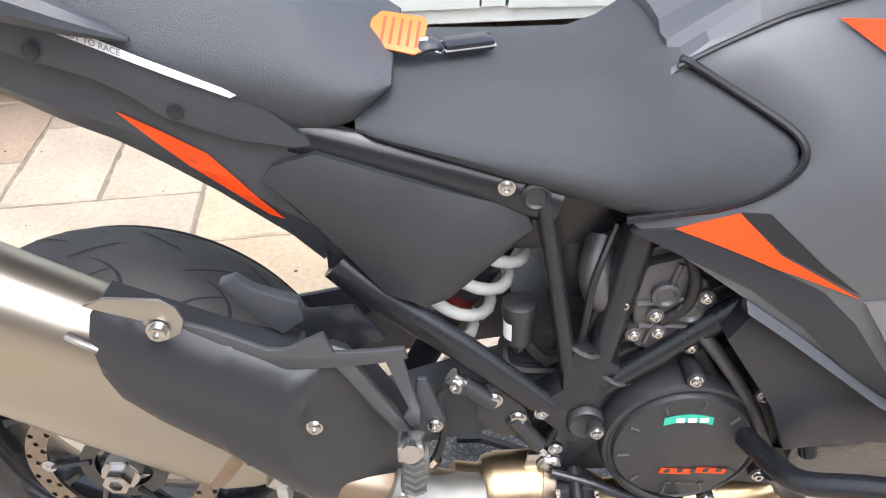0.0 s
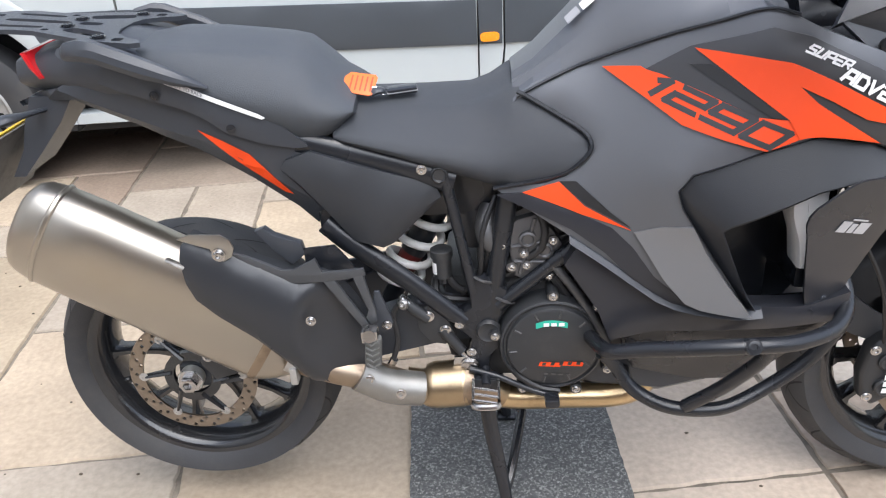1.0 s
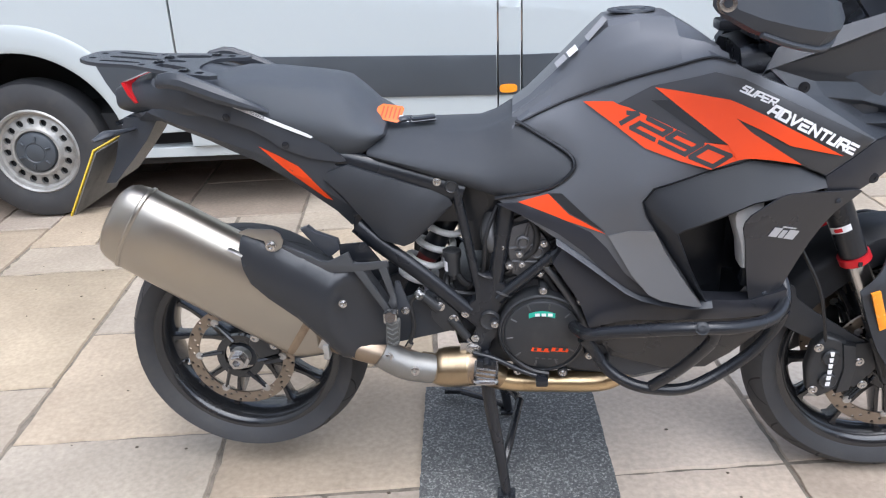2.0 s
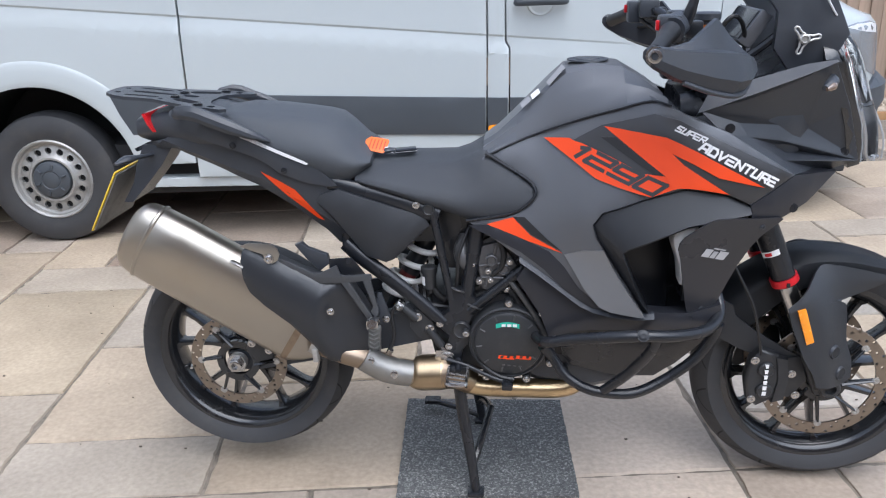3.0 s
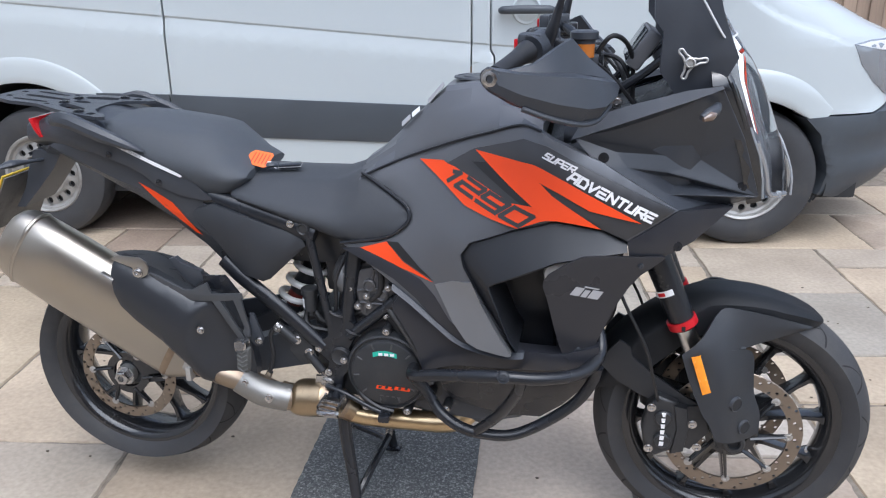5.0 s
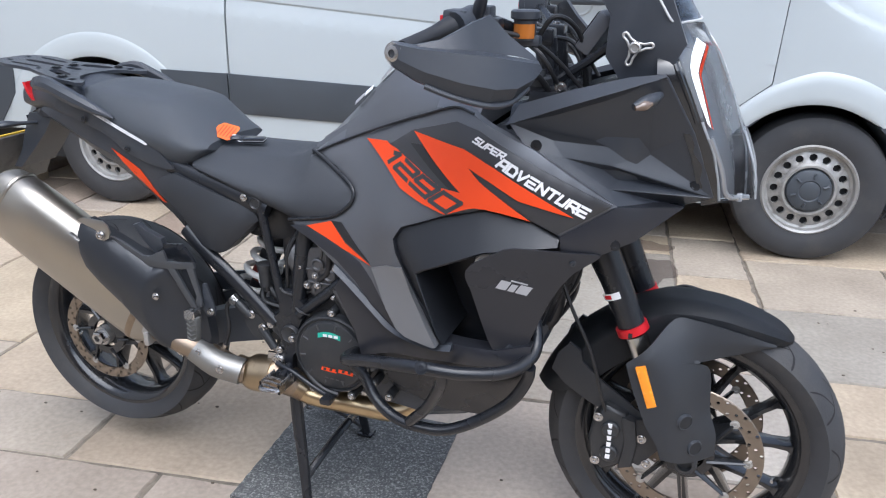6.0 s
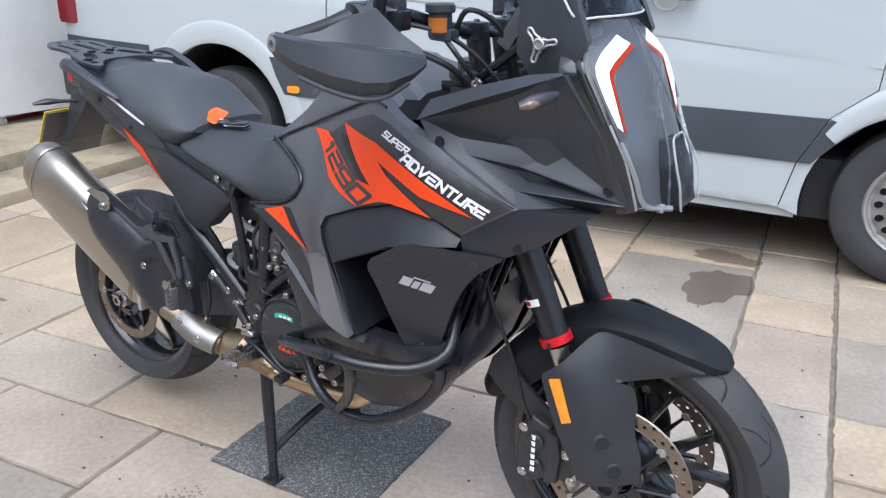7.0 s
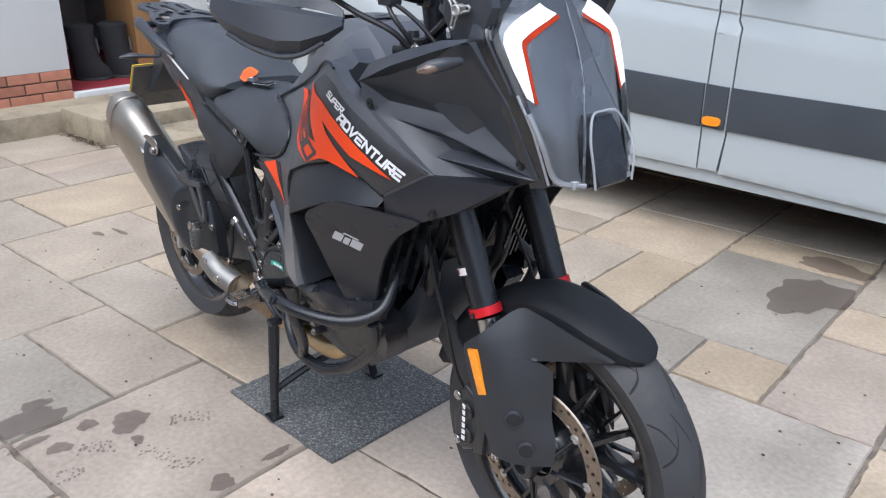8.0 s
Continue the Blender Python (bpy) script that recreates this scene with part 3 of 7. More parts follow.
TOP = 2.35
van_panel("rear_quarter", [(-1.22, 0.42)] + arch(0.06, 172, 8) + [(0.842, 0.42), (0.846, TOP), (-1.22, TOP)])
van_panel("load_door", [(0.852, 0.345), (2.345, 0.325), (2.356, 1.0), (2.358, TOP), (0.858, TOP)])
van_panel("pillar", [(2.353, 0.33), (2.44, 0.33), (2.462, 0.5), (2.466, 0.95), (2.447, 0.98), (2.447, TOP), (2.366, TOP), (2.364, 1.0)])
van_panel("front_door", [(2.452, 0.32), (3.18, 0.297), (3.228, 0.504), (3.332, 0.704), (3.485, 0.827), (3.508, 1.15), (3.52, 1.28), (2.455, 1.28), (2.455, 0.985), (2.474, 0.955), (2.47, 0.5)])
FRONT_ARCH = [(3.68 + 0.42 * math.cos(radians(a)), 0.33 + 0.42 * math.sin(radians(a))) for a in range(188, 45, -8)]
van_skin("wing", FRONT_ARCH + [(3.945, 0.66), (4.064, 0.665), (4.314, 0.66), (4.434, 0.684), (4.56, 0.71), (4.8, 0.72), (4.9, 1.0), (4.7, 1.03), (4.4, 1.08), (4.0, 1.2), (3.59, 1.29), (3.524, 1.28), (3.512, 1.15), (3.4895, 0.8255), (3.336, 0.7025), (3.2325, 0.503), (3.185, 0.297)],
         VANPAINT, label="white front wing", cuts=(((3.74, 1.185), (4.16, 1.015)), ((3.74, 1.155), (4.16, 0.985)), ((3, 0.7), (4, 0.7)), ((3, 0.74), (4, 0.74)), ((3, 0.98), (4, 0.98)), ((3, 1.02), (4, 1.02))), length=0.06)
# what closes the body behind the panels
b = bmesh.new()
rings = []
for u, top, inset in ((-1.24, 2.4, 0.05), (-1.1, 2.5, 0.03), (2.4, 2.5, 0.03), (3.3, 2.35, 0.06)):
    rings.append([(u, 0.0 + inset, 0.9), (u, 0.0 + inset, 1.2), (u, 0.1 + inset, top - 0.12), (u, 0.3, top), (u, 1.6, top), (u, 1.85, top - 0.12), (u, 1.95, 1.2), (u, 1.95, 0.9)])
loft(b, rings)
part("body_shell", b, VANPAINT, van)
b = bmesh.new()
stops = [3.62 + (MIDDLE - 3.62) * k / 24 for k in range(25)]
rings = []
for z in (0.756, 0.8, 0.9, 0.98, 1.02, 1.045, 1.07, 1.115, 1.16, 1.205, 1.25, 1.3):
    row = [van_point(s, z, -0.014) for s in stops]
    rings.append(row + [Vector((q.x, 1.94 - q.y, q.z)) for q in reversed(row[:-1])] + [Vector((3.3, 1.9, z)), Vector((3.3, 0.04, z))])
top = [q for q in rings[-1]]
for k, (du, dz) in enumerate(((-0.25, 0.3), (-0.55, 0.7), (-0.8, 1.0))):
    rings.append([Vector((max(3.0 - 0.1 * k, q.x + du), 0.97 + (q.y - 0.97) * (0.93 - 0.07 * k), q.z + dz)) for q in top])
loft(b, rings)
part("bonnet", b, VANPAINT, van)
b = bmesh.new()
skin(b, [(2.5, 1.3), (3.5, 1.3), (3.3, 1.75), (2.52, 1.78)], lambda u, z: van_side(u, z) - 0.01, -1, 0.03, 0.004, 0.3)
part("side_window", b, GLASS, van)
for pts in ([(0.55, 0.58), (0.842, 0.573), (0.842, 0.776), (0.46, 0.785), (0.5, 0.68)], [(0.852, 0.572), (2.346, 0.525), (2.346, 0.712), (0.852, 0.776)], [(2.356, 0.525), (2.455, 0.522), (2.458, 0.708), (2.356, 0.712)],
            [(2.468, 0.522), (3.227, 0.507), (3.329, 0.7), (2.47, 0.708)], [(3.234, 0.507), (3.285, 0.507), (3.37, 0.6), (3.45, 0.668), (3.336, 0.697)], [(-1.2, 0.42), (-0.62, 0.42), (-0.47, 0.62), (-0.46, 0.8), (-1.2, 0.83)]):
    van_skin("side_trim", pts, VANTRIM, 0.016, 0.03, 0.008, 0.3, "grey plastic side trim")
van_skin("sill", [(0.5, 0.29), (3.25, 0.25), (3.25, 0.3), (2.4, 0.325), (0.5, 0.34)], VANPAINT, -0.03, 0.08, 0.006, 0.1)
b = bmesh.new()
block(b, (-1.2, 0.12, 0.22), (4.3, 1.8, 0.5), 0.02)
part("underbody", b, VANSEAL, van)
for u, zc, r0, a0, a1, edge in ((0.06, 0.35, 0.487, 8, 172, ((0, 0.62), (180, 0.62))), (3.69, 0.33, 0.418, 42, 140, ((40, 0.55), (60, 0.56), (90, 0.565), (112, 0.53), (133, 0.502), (140, 0.49)))):
    b = bmesh.new()
    rows = []
    for k in range(41):
        deg = a0 + (a1 - a0) * k / 40
        a = radians(deg)
        r1 = float(np.interp(deg, [q[0] for q in edge], [q[1] for q in edge]))
        full = ease(k / 9) if u > 1 else 1
        row = []
        for f, o in ((0, -0.02), (0, 0.008), (0.08, 0.014), (0.25, 0.016), (0.6, 0.015), (0.82, 0.011), (0.93, 0.004), (1, -0.003)):
            row.append(van_point(u + (r0 + (r1 - r0) * f) * math.cos(a), zc + (r0 + (r1 - r0) * f) * math.sin(a), o * (full if o > 0 else 1) * (0.6 if u < 1 and o > 0 else 1)))
        rows.append(row)
    loft(b, rows, closed=False)
    part("wheel_arch", b, VANPAINT, van, smooth=60)
    b = bmesh.new()
    lathe(b, [(-0.005 if u < 1 else 0.03, r0 + 0.006), (0.5, r0), (0.5, 0.0)], (u, 0.0, zc), "y", 32, math.pi * 1.12, -0.19)
    part("wheel_well", b, VANSEAL, van)
for cu, cy in ((WHEELS[0], 0.0), (WHEELS[1], 0.0), (WHEELS[0], 1.7), (WHEELS[1], 1.7)):
    b = bmesh.new()
    lathe(b, [(0.19, 0.21), (0.2, 0.3), (0.18, 0.335), (0.14, 0.347), (0.06, 0.347), (0.02, 0.335), (0.0, 0.3), (0.005, 0.24), (0.014, 0.212)], (cu, cy, 0.345), "y", 56)
    tyre = part("wheel", b, RUBBER, van, "black road tyre on a silver steel wheel")
    b = bmesh.new()
    lathe(b, [(0.014, 0.214), (0.006, 0.206), (0.012, 0.196), (0.035, 0.19), (0.04, 0.178)], (cu, cy, 0.345), "y", 56)
    n = 16
    hole_r, ring = 0.018, 0.151
    for k in range(n):
        a0 = 2 * math.pi * k / n
        outer = []
        for s, rr in ((-0.5, 0.178), (-0.25, 0.178), (0, 0.178), (0.25, 0.178), (0.5, 0.178), (0.5, ring), (0.5, 0.128), (0.25, 0.128), (0, 0.128), (-0.25, 0.128), (-0.5, 0.128), (-0.5, ring)):
            outer.append((rr, a0 + s * 2 * math.pi / n))
        vo = [b.verts.new((cu + r * math.cos(a), cy + 0.04 - (0.178 - r) * 0.35, 0.345 + r * math.sin(a))) for r, a in outer]
        vi, vd = [], []
        for r, a in outer:
            dx, dz = r * math.cos(a) - ring * math.cos(a0), r * math.sin(a) - ring * math.sin(a0)
            dd = math.hypot(dx, dz)
            x, z = ring * math.cos(a0) + dx / dd * hole_r, ring * math.sin(a0) + dz / dd * hole_r
            vi.append(b.verts.new((cu + x, cy + 0.031, 0.345 + z)))
            vd.append(b.verts.new((cu + x, cy + 0.05, 0.345 + z)))
        for i in range(12):
            j = (i + 1) % 12
            b.faces.new((vo[i], vo[j], vi[j], vi[i]))
            b.faces.new((vi[i], vi[j], vd[j], vd[i]))
    lathe(b, [(0.022, 0.128), (0.012, 0.118), (0.012, 0.108), (0.03, 0.1)], (cu, cy, 0.345), "y", 48)
    bmesh.ops.remove_doubles(b, verts=b.verts, dist=2e-4)
    part("steel_rim", b, HUBSTEEL, tyre, "silver painted steel rim with round holes")
    b = bmesh.new()
    lathe(b, [(0.06, 0.19), (0.06, 0.0)], (cu, cy, 0.345), "y", 32)
    part("brake_drum", b, VANSEAL, tyre)
    b = bmesh.new()
    lathe(b, [(0.03, 0.102), (0.008, 0.096), (0.0, 0.08), (-0.004, 0.05), (0.0, 0.045), (-0.006, 0.03), (-0.006, 0.0)], (cu, cy, 0.345), "y", 40)
    for k in range(6):
        a = 2 * math.pi * k / 6 + 0.3
        tube(b, [(cu + 0.06 * math.cos(a), cy - 0.006, 0.345 + 0.06 * math.sin(a)), (cu + 0.084 * math.cos(a), cy - 0.002, 0.345 + 0.084 * math.sin(a))], 0.006, 6, 0)
    part("hub_cap", b, VANTRIM, tyre, "grey plastic hub cap")
van_skin("front_bumper", [(3.945, 0.652), (4.02, 0.576), (4.075, 0.466), (4.085, 0.38), (4.12, 0.262), (4.25, 0.235), (4.6, 0.24), (MIDDLE, 0.25), (MIDDLE, 0.73), (4.8, 0.71), (4.56, 0.702), (4.434, 0.676), (4.314, 0.652), (4.064, 0.657)],
         VANTRIM, 0.012, 0.16, 0.01, 0.07, "grey plastic front bumper", cuts=[((0, z), (1, z)) for z in (0.29, 0.37, 0.42, 0.46, 0.52, 0.56, 0.66, 0.7)], sides=(1, -1))
LAMP_EDGE = [(4.209, 0.989), (4.34, 1.004), (4.508, 1.002), (4.66, 0.97), (4.72, 0.86), (4.66, 0.73), (4.56, 0.714), (4.46, 0.745), (4.364, 0.8), (4.262, 0.891)]
lamp = van_skin("headlight", LAMP_EDGE, CHROMED, 0.008, 0.05, 0.006, 0.06, "headlight with dark grey reflector and clear top")
van_skin("lens", [(4.222, 0.985), (4.34, 0.997), (4.5, 0.995), (4.58, 0.98), (4.59, 0.935), (4.4, 0.955)], TANKPLASTIC, 0.011, 0.01, 0.003, 0.06, "pale ribbed upper lens", lamp)
van_skin("lens", [(4.6, 0.975), (4.65, 0.962), (4.7, 0.86), (4.65, 0.74), (4.59, 0.728), (4.6, 0.85)], CHROMED, 0.011, 0.01, 0.003, 0.06, "pale side lens", lamp)
b = bmesh.new()
tube(b, [tuple(van_point(4.13, 0.27, -0.02)), tuple(van_point(4.14, 0.215, -0.02))], 0.006, 6, 0)
tube(b, [tuple(van_point(4.15, 0.27, -0.02)), tuple(van_point(4.155, 0.222, -0.02))], 0.005, 6, 0)
part("bumper_clip", b, VANSEAL, van)
b = bmesh.new()
tube(b, [(2.5, -0.05, 1.165), (2.52, -0.075, 1.168), (2.62, -0.08, 1.17), (2.72, -0.075, 1.168), (2.745, -0.05, 1.165)], [0.016, 0.02, 0.021, 0.02, 0.014], 10, 4)
h = part("door_handle", b, VANTRIM, van, "grey plastic door handle")
b = bmesh.new()
lathe(b, [(-0.036, 0.0), (-0.033, 0.045), (-0.043, 0.062), (-0.036, 0.07)], (2.62, 0.01, 1.165), "y", 32)
part("handle_recess", b, VANPAINT, h)
for cu, z in ((2.4, 0.555), (0.62, 0.615), (-0.95, 0.63)):
    b = bmesh.new()
    skin(b, [(cu + 0.042 * math.copysign(abs(math.cos(a)) ** 0.6, math.cos(a)), z + 0.02 * math.copysign(abs(math.sin(a)) ** 0.6, math.sin(a))) for a in (2 * math.pi * k / 20 for k in range(20))],
         lambda u, zz: van_side(u, zz) + 0.022, -1, 0.02, 0.004, 0.2)
    part("side_marker", b, AMBER, van, "orange side marker lamp")
b = bmesh.new()
block(b, (-1.23, -0.045, 0.9), (-1.06, 0.1, 1.4), 0.03)
part("tail_lamp", b, mat("dull_red_lens", (0.22, 0.02, 0.025), 0.3, coat=0.4), van, "red tail lamp")
b = bmesh.new()
block(b, (-1.34, 0.0, 0.42), (-1.2, 1.9, 0.62), 0.03)
part("rear_bumper", b, VANTRIM, van)

# ---- the motorcycle, rear wheel raised on its centre stand; x ahead, y to its left, z up ----
bike = thing("motorcycle", "black and orange adventure motorcycle on its centre stand", "motorcycle", (0, 0, 0))
RX, RZ, RR = -0.77, 0.361, 0.304
FX, FZ, FR = 0.775, 0.324, 0.322
BODY = Rbf([(.056, .973, .128), (.435, .875, .265), (.324, 1.017, .245), (.554, .894, .236), (.597, .912, .217), (.095, .724, .225), (.017, .844, .168), (.271, 1.066, .215), (.275, .604, .29),
            (.184, .806, .268), (-.07, .95, .115), (-.12, .795, .165), (.15, .59, .25), (.72, .90, .13), (.2, .7, .27), (.4, .62, .28), (.15, 1.02, .16)])


def add(name, fn, material, parent=None, label="", smooth=38):
    b = bmesh.new()
    fn(b)
    return part(name, b, material, parent or bike, label, smooth)


def tyre_height(w, half, big):
    """How far the tread stands from the axle at the offset w from the middle."""
    return big - 0.034 * abs(w / half) ** 2.3


def wheel(name, cx, cz, big, half, rim_r, spokes, label):
    rim_w = half * 0.72

    def rim(b):
        lathe(b, [(-rim_w - 0.004, rim_r + 0.012), (-rim_w - 0.004, rim_r), (-rim_w + 0.004, rim_r - 0.012), (-rim_w * 0.5, rim_r - 0.026), (0, rim_r - 0.03), (rim_w * 0.5, rim_r - 0.026),
                  (rim_w - 0.004, rim_r - 0.012), (rim_w + 0.004, rim_r), (rim_w + 0.004, rim_r + 0.012)], (cx, 0, cz), "y", 72)
    w = add(name, rim, RIM, label=label)

    def rubber(b):
        prof = [(-rim_w, rim_r + 0.004), (-half * 0.93, rim_r + 0.02), (-half, rim_r + 0.045)]
        prof += [(k * half * 0.985, tyre_height(k * half, half, big)) for k in (-1, -0.93, -0.8, -0.6, -0.3, 0, 0.3, 0.6, 0.8, 0.93, 1)]
        prof += [(half, rim_r + 0.045), (half * 0.93, rim_r + 0.02), (rim_w, rim_r + 0.004)]
        lathe(b, prof, (cx, 0, cz), "y", 96)
    tyre = add("tyre", rubber, RUBBER, w, "black road tyre with angled tread grooves")

    # uncut tread: dark strips on its surface paint the shade of the grooves
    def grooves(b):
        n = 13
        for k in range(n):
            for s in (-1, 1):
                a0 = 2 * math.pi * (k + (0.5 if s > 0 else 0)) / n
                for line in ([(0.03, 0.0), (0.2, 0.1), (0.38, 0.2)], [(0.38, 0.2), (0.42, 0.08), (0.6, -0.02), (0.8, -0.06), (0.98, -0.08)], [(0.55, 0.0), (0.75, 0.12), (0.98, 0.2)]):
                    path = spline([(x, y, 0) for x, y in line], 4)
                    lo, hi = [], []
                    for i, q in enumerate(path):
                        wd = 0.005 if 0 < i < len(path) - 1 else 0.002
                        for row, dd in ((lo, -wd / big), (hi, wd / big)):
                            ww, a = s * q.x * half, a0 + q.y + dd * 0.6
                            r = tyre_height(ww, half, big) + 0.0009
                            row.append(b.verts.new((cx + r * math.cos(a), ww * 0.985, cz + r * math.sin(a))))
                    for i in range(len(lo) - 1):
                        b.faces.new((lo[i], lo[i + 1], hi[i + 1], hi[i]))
    tagged(add("tread_pattern", grooves, RECESS_SHADE, tyre), kind="stuff")

    def hub(b):
        lathe(b, [(-0.06, 0.0), (-0.06, 0.045), (-0.03, 0.062), (0.03, 0.062), (0.06, 0.045), (0.06, 0.0)], (cx, 0, cz), "y", 32)
    add("hub", hub, RIM, w)
    for k in range(spokes):
        a = 2 * math.pi * (k // 2) / (spokes / 2) + 0.35
        tip = a + (0.26 if k % 2 else -0.26)

        def spoke(b, a=a, tip=tip, k=k):
            p0 = Vector((cx + 0.055 * math.cos(a), 0, cz + 0.055 * math.sin(a)))
            p1 = Vector((cx + (rim_r - 0.024) * math.cos(tip), 0, cz + (rim_r - 0.024) * math.sin(tip)))
            d = (p1 - p0).normalized()
            n = Vector((-d.z, 0, d.x))
            rings = []
            for f, ww, dep in ((0, 0.013, 0.045), (0.3, 0.0078, 0.03), (0.75, 0.0065, 0.02), (0.93, 0.008, 0.022), (1, 0.017, 0.028)):
                c = p0.lerp(p1, f)
                rings.append([c + n * (ww * sx) + Vector((0, dep * sy, 0)) for sx, sy in ((-0.6, -1), (0.6, -1), (1, -0.6), (1, 0.6), (0.6, 1), (-0.6, 1), (-1, 0.6), (-1, -0.6))])
            loft(b, rings)
        add("spoke", spoke, RIM, w)
    return w


def brake_disc(b, cx, cy, cz, r0, r1, n=60, t=0.005):
    """A flat ring with staggered drilled holes."""
    for j in range(3):
        ra, rb = r0 + (r1 - r0) * j / 3, r0 + (r1 - r0) * (j + 1) / 3
        for k in range(n):
            a0, a1 = 2 * math.pi * k / n, 2 * math.pi * (k + 1) / n
            quad = [(ra, a0), (ra, (a0 + a1) / 2), (ra, a1), ((ra + rb) / 2, a1), (rb, a1), (rb, (a0 + a1) / 2), (rb, a0), ((ra + rb) / 2, a0)]
            xy = [(r * math.cos(a), r * math.sin(a)) for r, a in quad]
            for side in (-t / 2, t / 2):
                if (k + j) % 3 == 0:
                    mx, mz = sum(p[0] for p in xy) / 8, sum(p[1] for p in xy) / 8
                    vo = [b.verts.new((cx + x, cy + side, cz + z)) for x, z in xy]
                    vi = []
                    for x, z in xy:
                        d = math.hypot(x - mx, z - mz)
                        vi.append(b.verts.new((cx + mx + (x - mx) / d * 0.0042, cy + side, cz + mz + (z - mz) / d * 0.0042)))
                    for i in range(8):
                        b.faces.new((vo[i], vo[(i + 1) % 8], vi[(i + 1) % 8], vi[i]))
                else:
                    b.faces.new([b.verts.new((cx + x, cy + side, cz + z)) for x, z in xy])
    for r in (r0, r1):
        lathe(b, [(-t / 2, r), (t / 2, r)], (cx, cy, cz), "y", n)


def valve_stem(parent, cx, cz, r, a):
    d = Vector((math.cos(a), 0, math.sin(a)))
    c = Vector((cx, -.01, cz)) + d * r
    add("valve_stem", lambda b: tube(b, [c, c - d * .012 + Vector((0, -.008, 0)), c - d * .02 + Vector((0, -.028, 0))], [.0055, .005, .004], 8, 3), CHROME, parent, "short silver tyre valve")


fw = wheel("front_wheel", FX, FZ, FR, 0.06, 0.242, 12, "front wheel with black cast spokes")
rw = wheel("rear_wheel", RX, RZ, RR, 0.085, 0.23, 10, "rear wheel with black cast spokes")


valve_stem(fw, FX, FZ, .214, radians(-18))
valve_stem(rw, RX, RZ, .2, radians(200))


def disc_with_carrier(parent, cx, cy, cz, r0, r1, arms):
    d = add("brake_disc", lambda b: brake_disc(b, cx, cy, cz, r0, r1), DISC, parent, "drilled steel brake disc")

    add("disc_carrier", lambda b: lathe(b, [(-0.006, 0.04), (-0.006, 0.06), (0.006, 0.06), (0.006, 0.04)], (cx, cy, cz), "y", 32), RIM, d)
    for k in range(arms):
        a = 2 * math.pi * k / arms
        add("carrier_arm", lambda b: tube(b, [(cx + 0.045 * math.cos(a - 0.25), cy, cz + 0.045 * math.sin(a - 0.25)), (cx + (r0 - 0.004) * math.cos(a), cy, cz + (r0 - 0.004) * math.sin(a))], [0.012, 0.008], 8, 0, 0.5), RIM, d)
        add("disc_rivet", lambda b: bolt(b, (cx + r0 * math.cos(a), cy - 0.003, cz + r0 * math.sin(a)), 0.0075, (0, -1, 0), 0.003), ALU, d)


for s in (-1, 1):
    disc_with_carrier(fw, FX, s * 0.078, FZ, 0.128, 0.16, 8)
disc_with_carrier(rw, RX, -0.1, RZ, 0.105, 0.1335, 6)

# main bodywork
MAIN = [(-.085, .931), (.028, .98), (.138, 1.023), (.278, 1.071), (.315, 1.062), (.352, 1.042), (.441, 1.006), (.598, .904), (.5, .846), (.447, .872), (.356, .889), (.268, .866), (.179, .83), (.159, .801),
        (.166, .774), (.207, .708), (.278, .598), (.19, .592), (.142, .601), (.079, .644), (.016, .688), (-.127, .779), (-.041, .791), (.013, .822), (.032, .853), (.027, .868), (-.028, .908)]
SIDE_LOW = [(.016, .688), (.079, .644), (.142, .601), (.278, .598), (.383, .591), (.456, .607), (.453, .555), (.277, .55), (.142, .53), (.065, .504), (.044, .561), (-.013, .643)]
NOSE = [(.352, 1.042), (.516, 1.087), (.64, 1.131), (.69, 1.059), (.735, .918), (.715, .893), (.598, .904), (.441, 1.006)]
BADGE = [(.337, .768), (.339, .782), (.348, .795), (.377, .812), (.405, .826), (.42, .829), (.456, .826), (.513, .819), (.57, .813), (.578, .809), (.571, .802), (.53, .772), (.509, .746), (.487, .707), (.47, .666), (.457, .632), (.438, .58), (.428, .561), (.403, .561), (.384, .576), (.371, .618), (.36, .667), (.346, .737)]



OUTER = [(.278, .598), (.24, .655), (.207, .708), (.166, .774), (.159, .801), (.179, .83), (.268, .866), (.356, .889), (.447, .872), (.5, .846)]
INNER = [(.286, .606), (.27, .63), (.25, .68), (.228, .735), (.225, .746), (.237, .755), (.30, .782), (.361, .807), (.44, .82), (.5, .828)]


def guard_face(x, z):
    """The radiator guard: one flat sheet, splayed out at its top rear corner."""
    return .297 - .42 * (x - .393) + .25 * (z - .748)


WING = [(.5, .846), (.598, .904), (.715, .893), (.635, .835), (.565, .804), (.505, .815)]


def evenly(pts, n=4):
    return [(a[0] + (c[0] - a[0]) * k / n, a[1] + (c[1] - a[1]) * k / n) for a, c in zip(pts, pts[1:]) for k in range(n)] + [pts[-1]]


def duct(b, s):
    """The intake's mouth: a shallow step, a flat ledge out to the inner lip, then a deep fall."""
    rows = []
    for (x0, z0), (x1, z1) in zip(evenly(OUTER), evenly(INNER)):
        row = []
        for f, d in ((0, .02), (0, .001), (.05, .01), (.5, .0), (.96, -.012), (1, -.01), (1.03, .0), (1.08, .05), (1.0, .16)):
            x, z = x0 + (x1 - x0) * f, z0 + (z1 - z0) * f
            row.append((x, s * (BODY(x, z) - d), z))
        rows.append(row)
    loft(b, rows, closed=False)


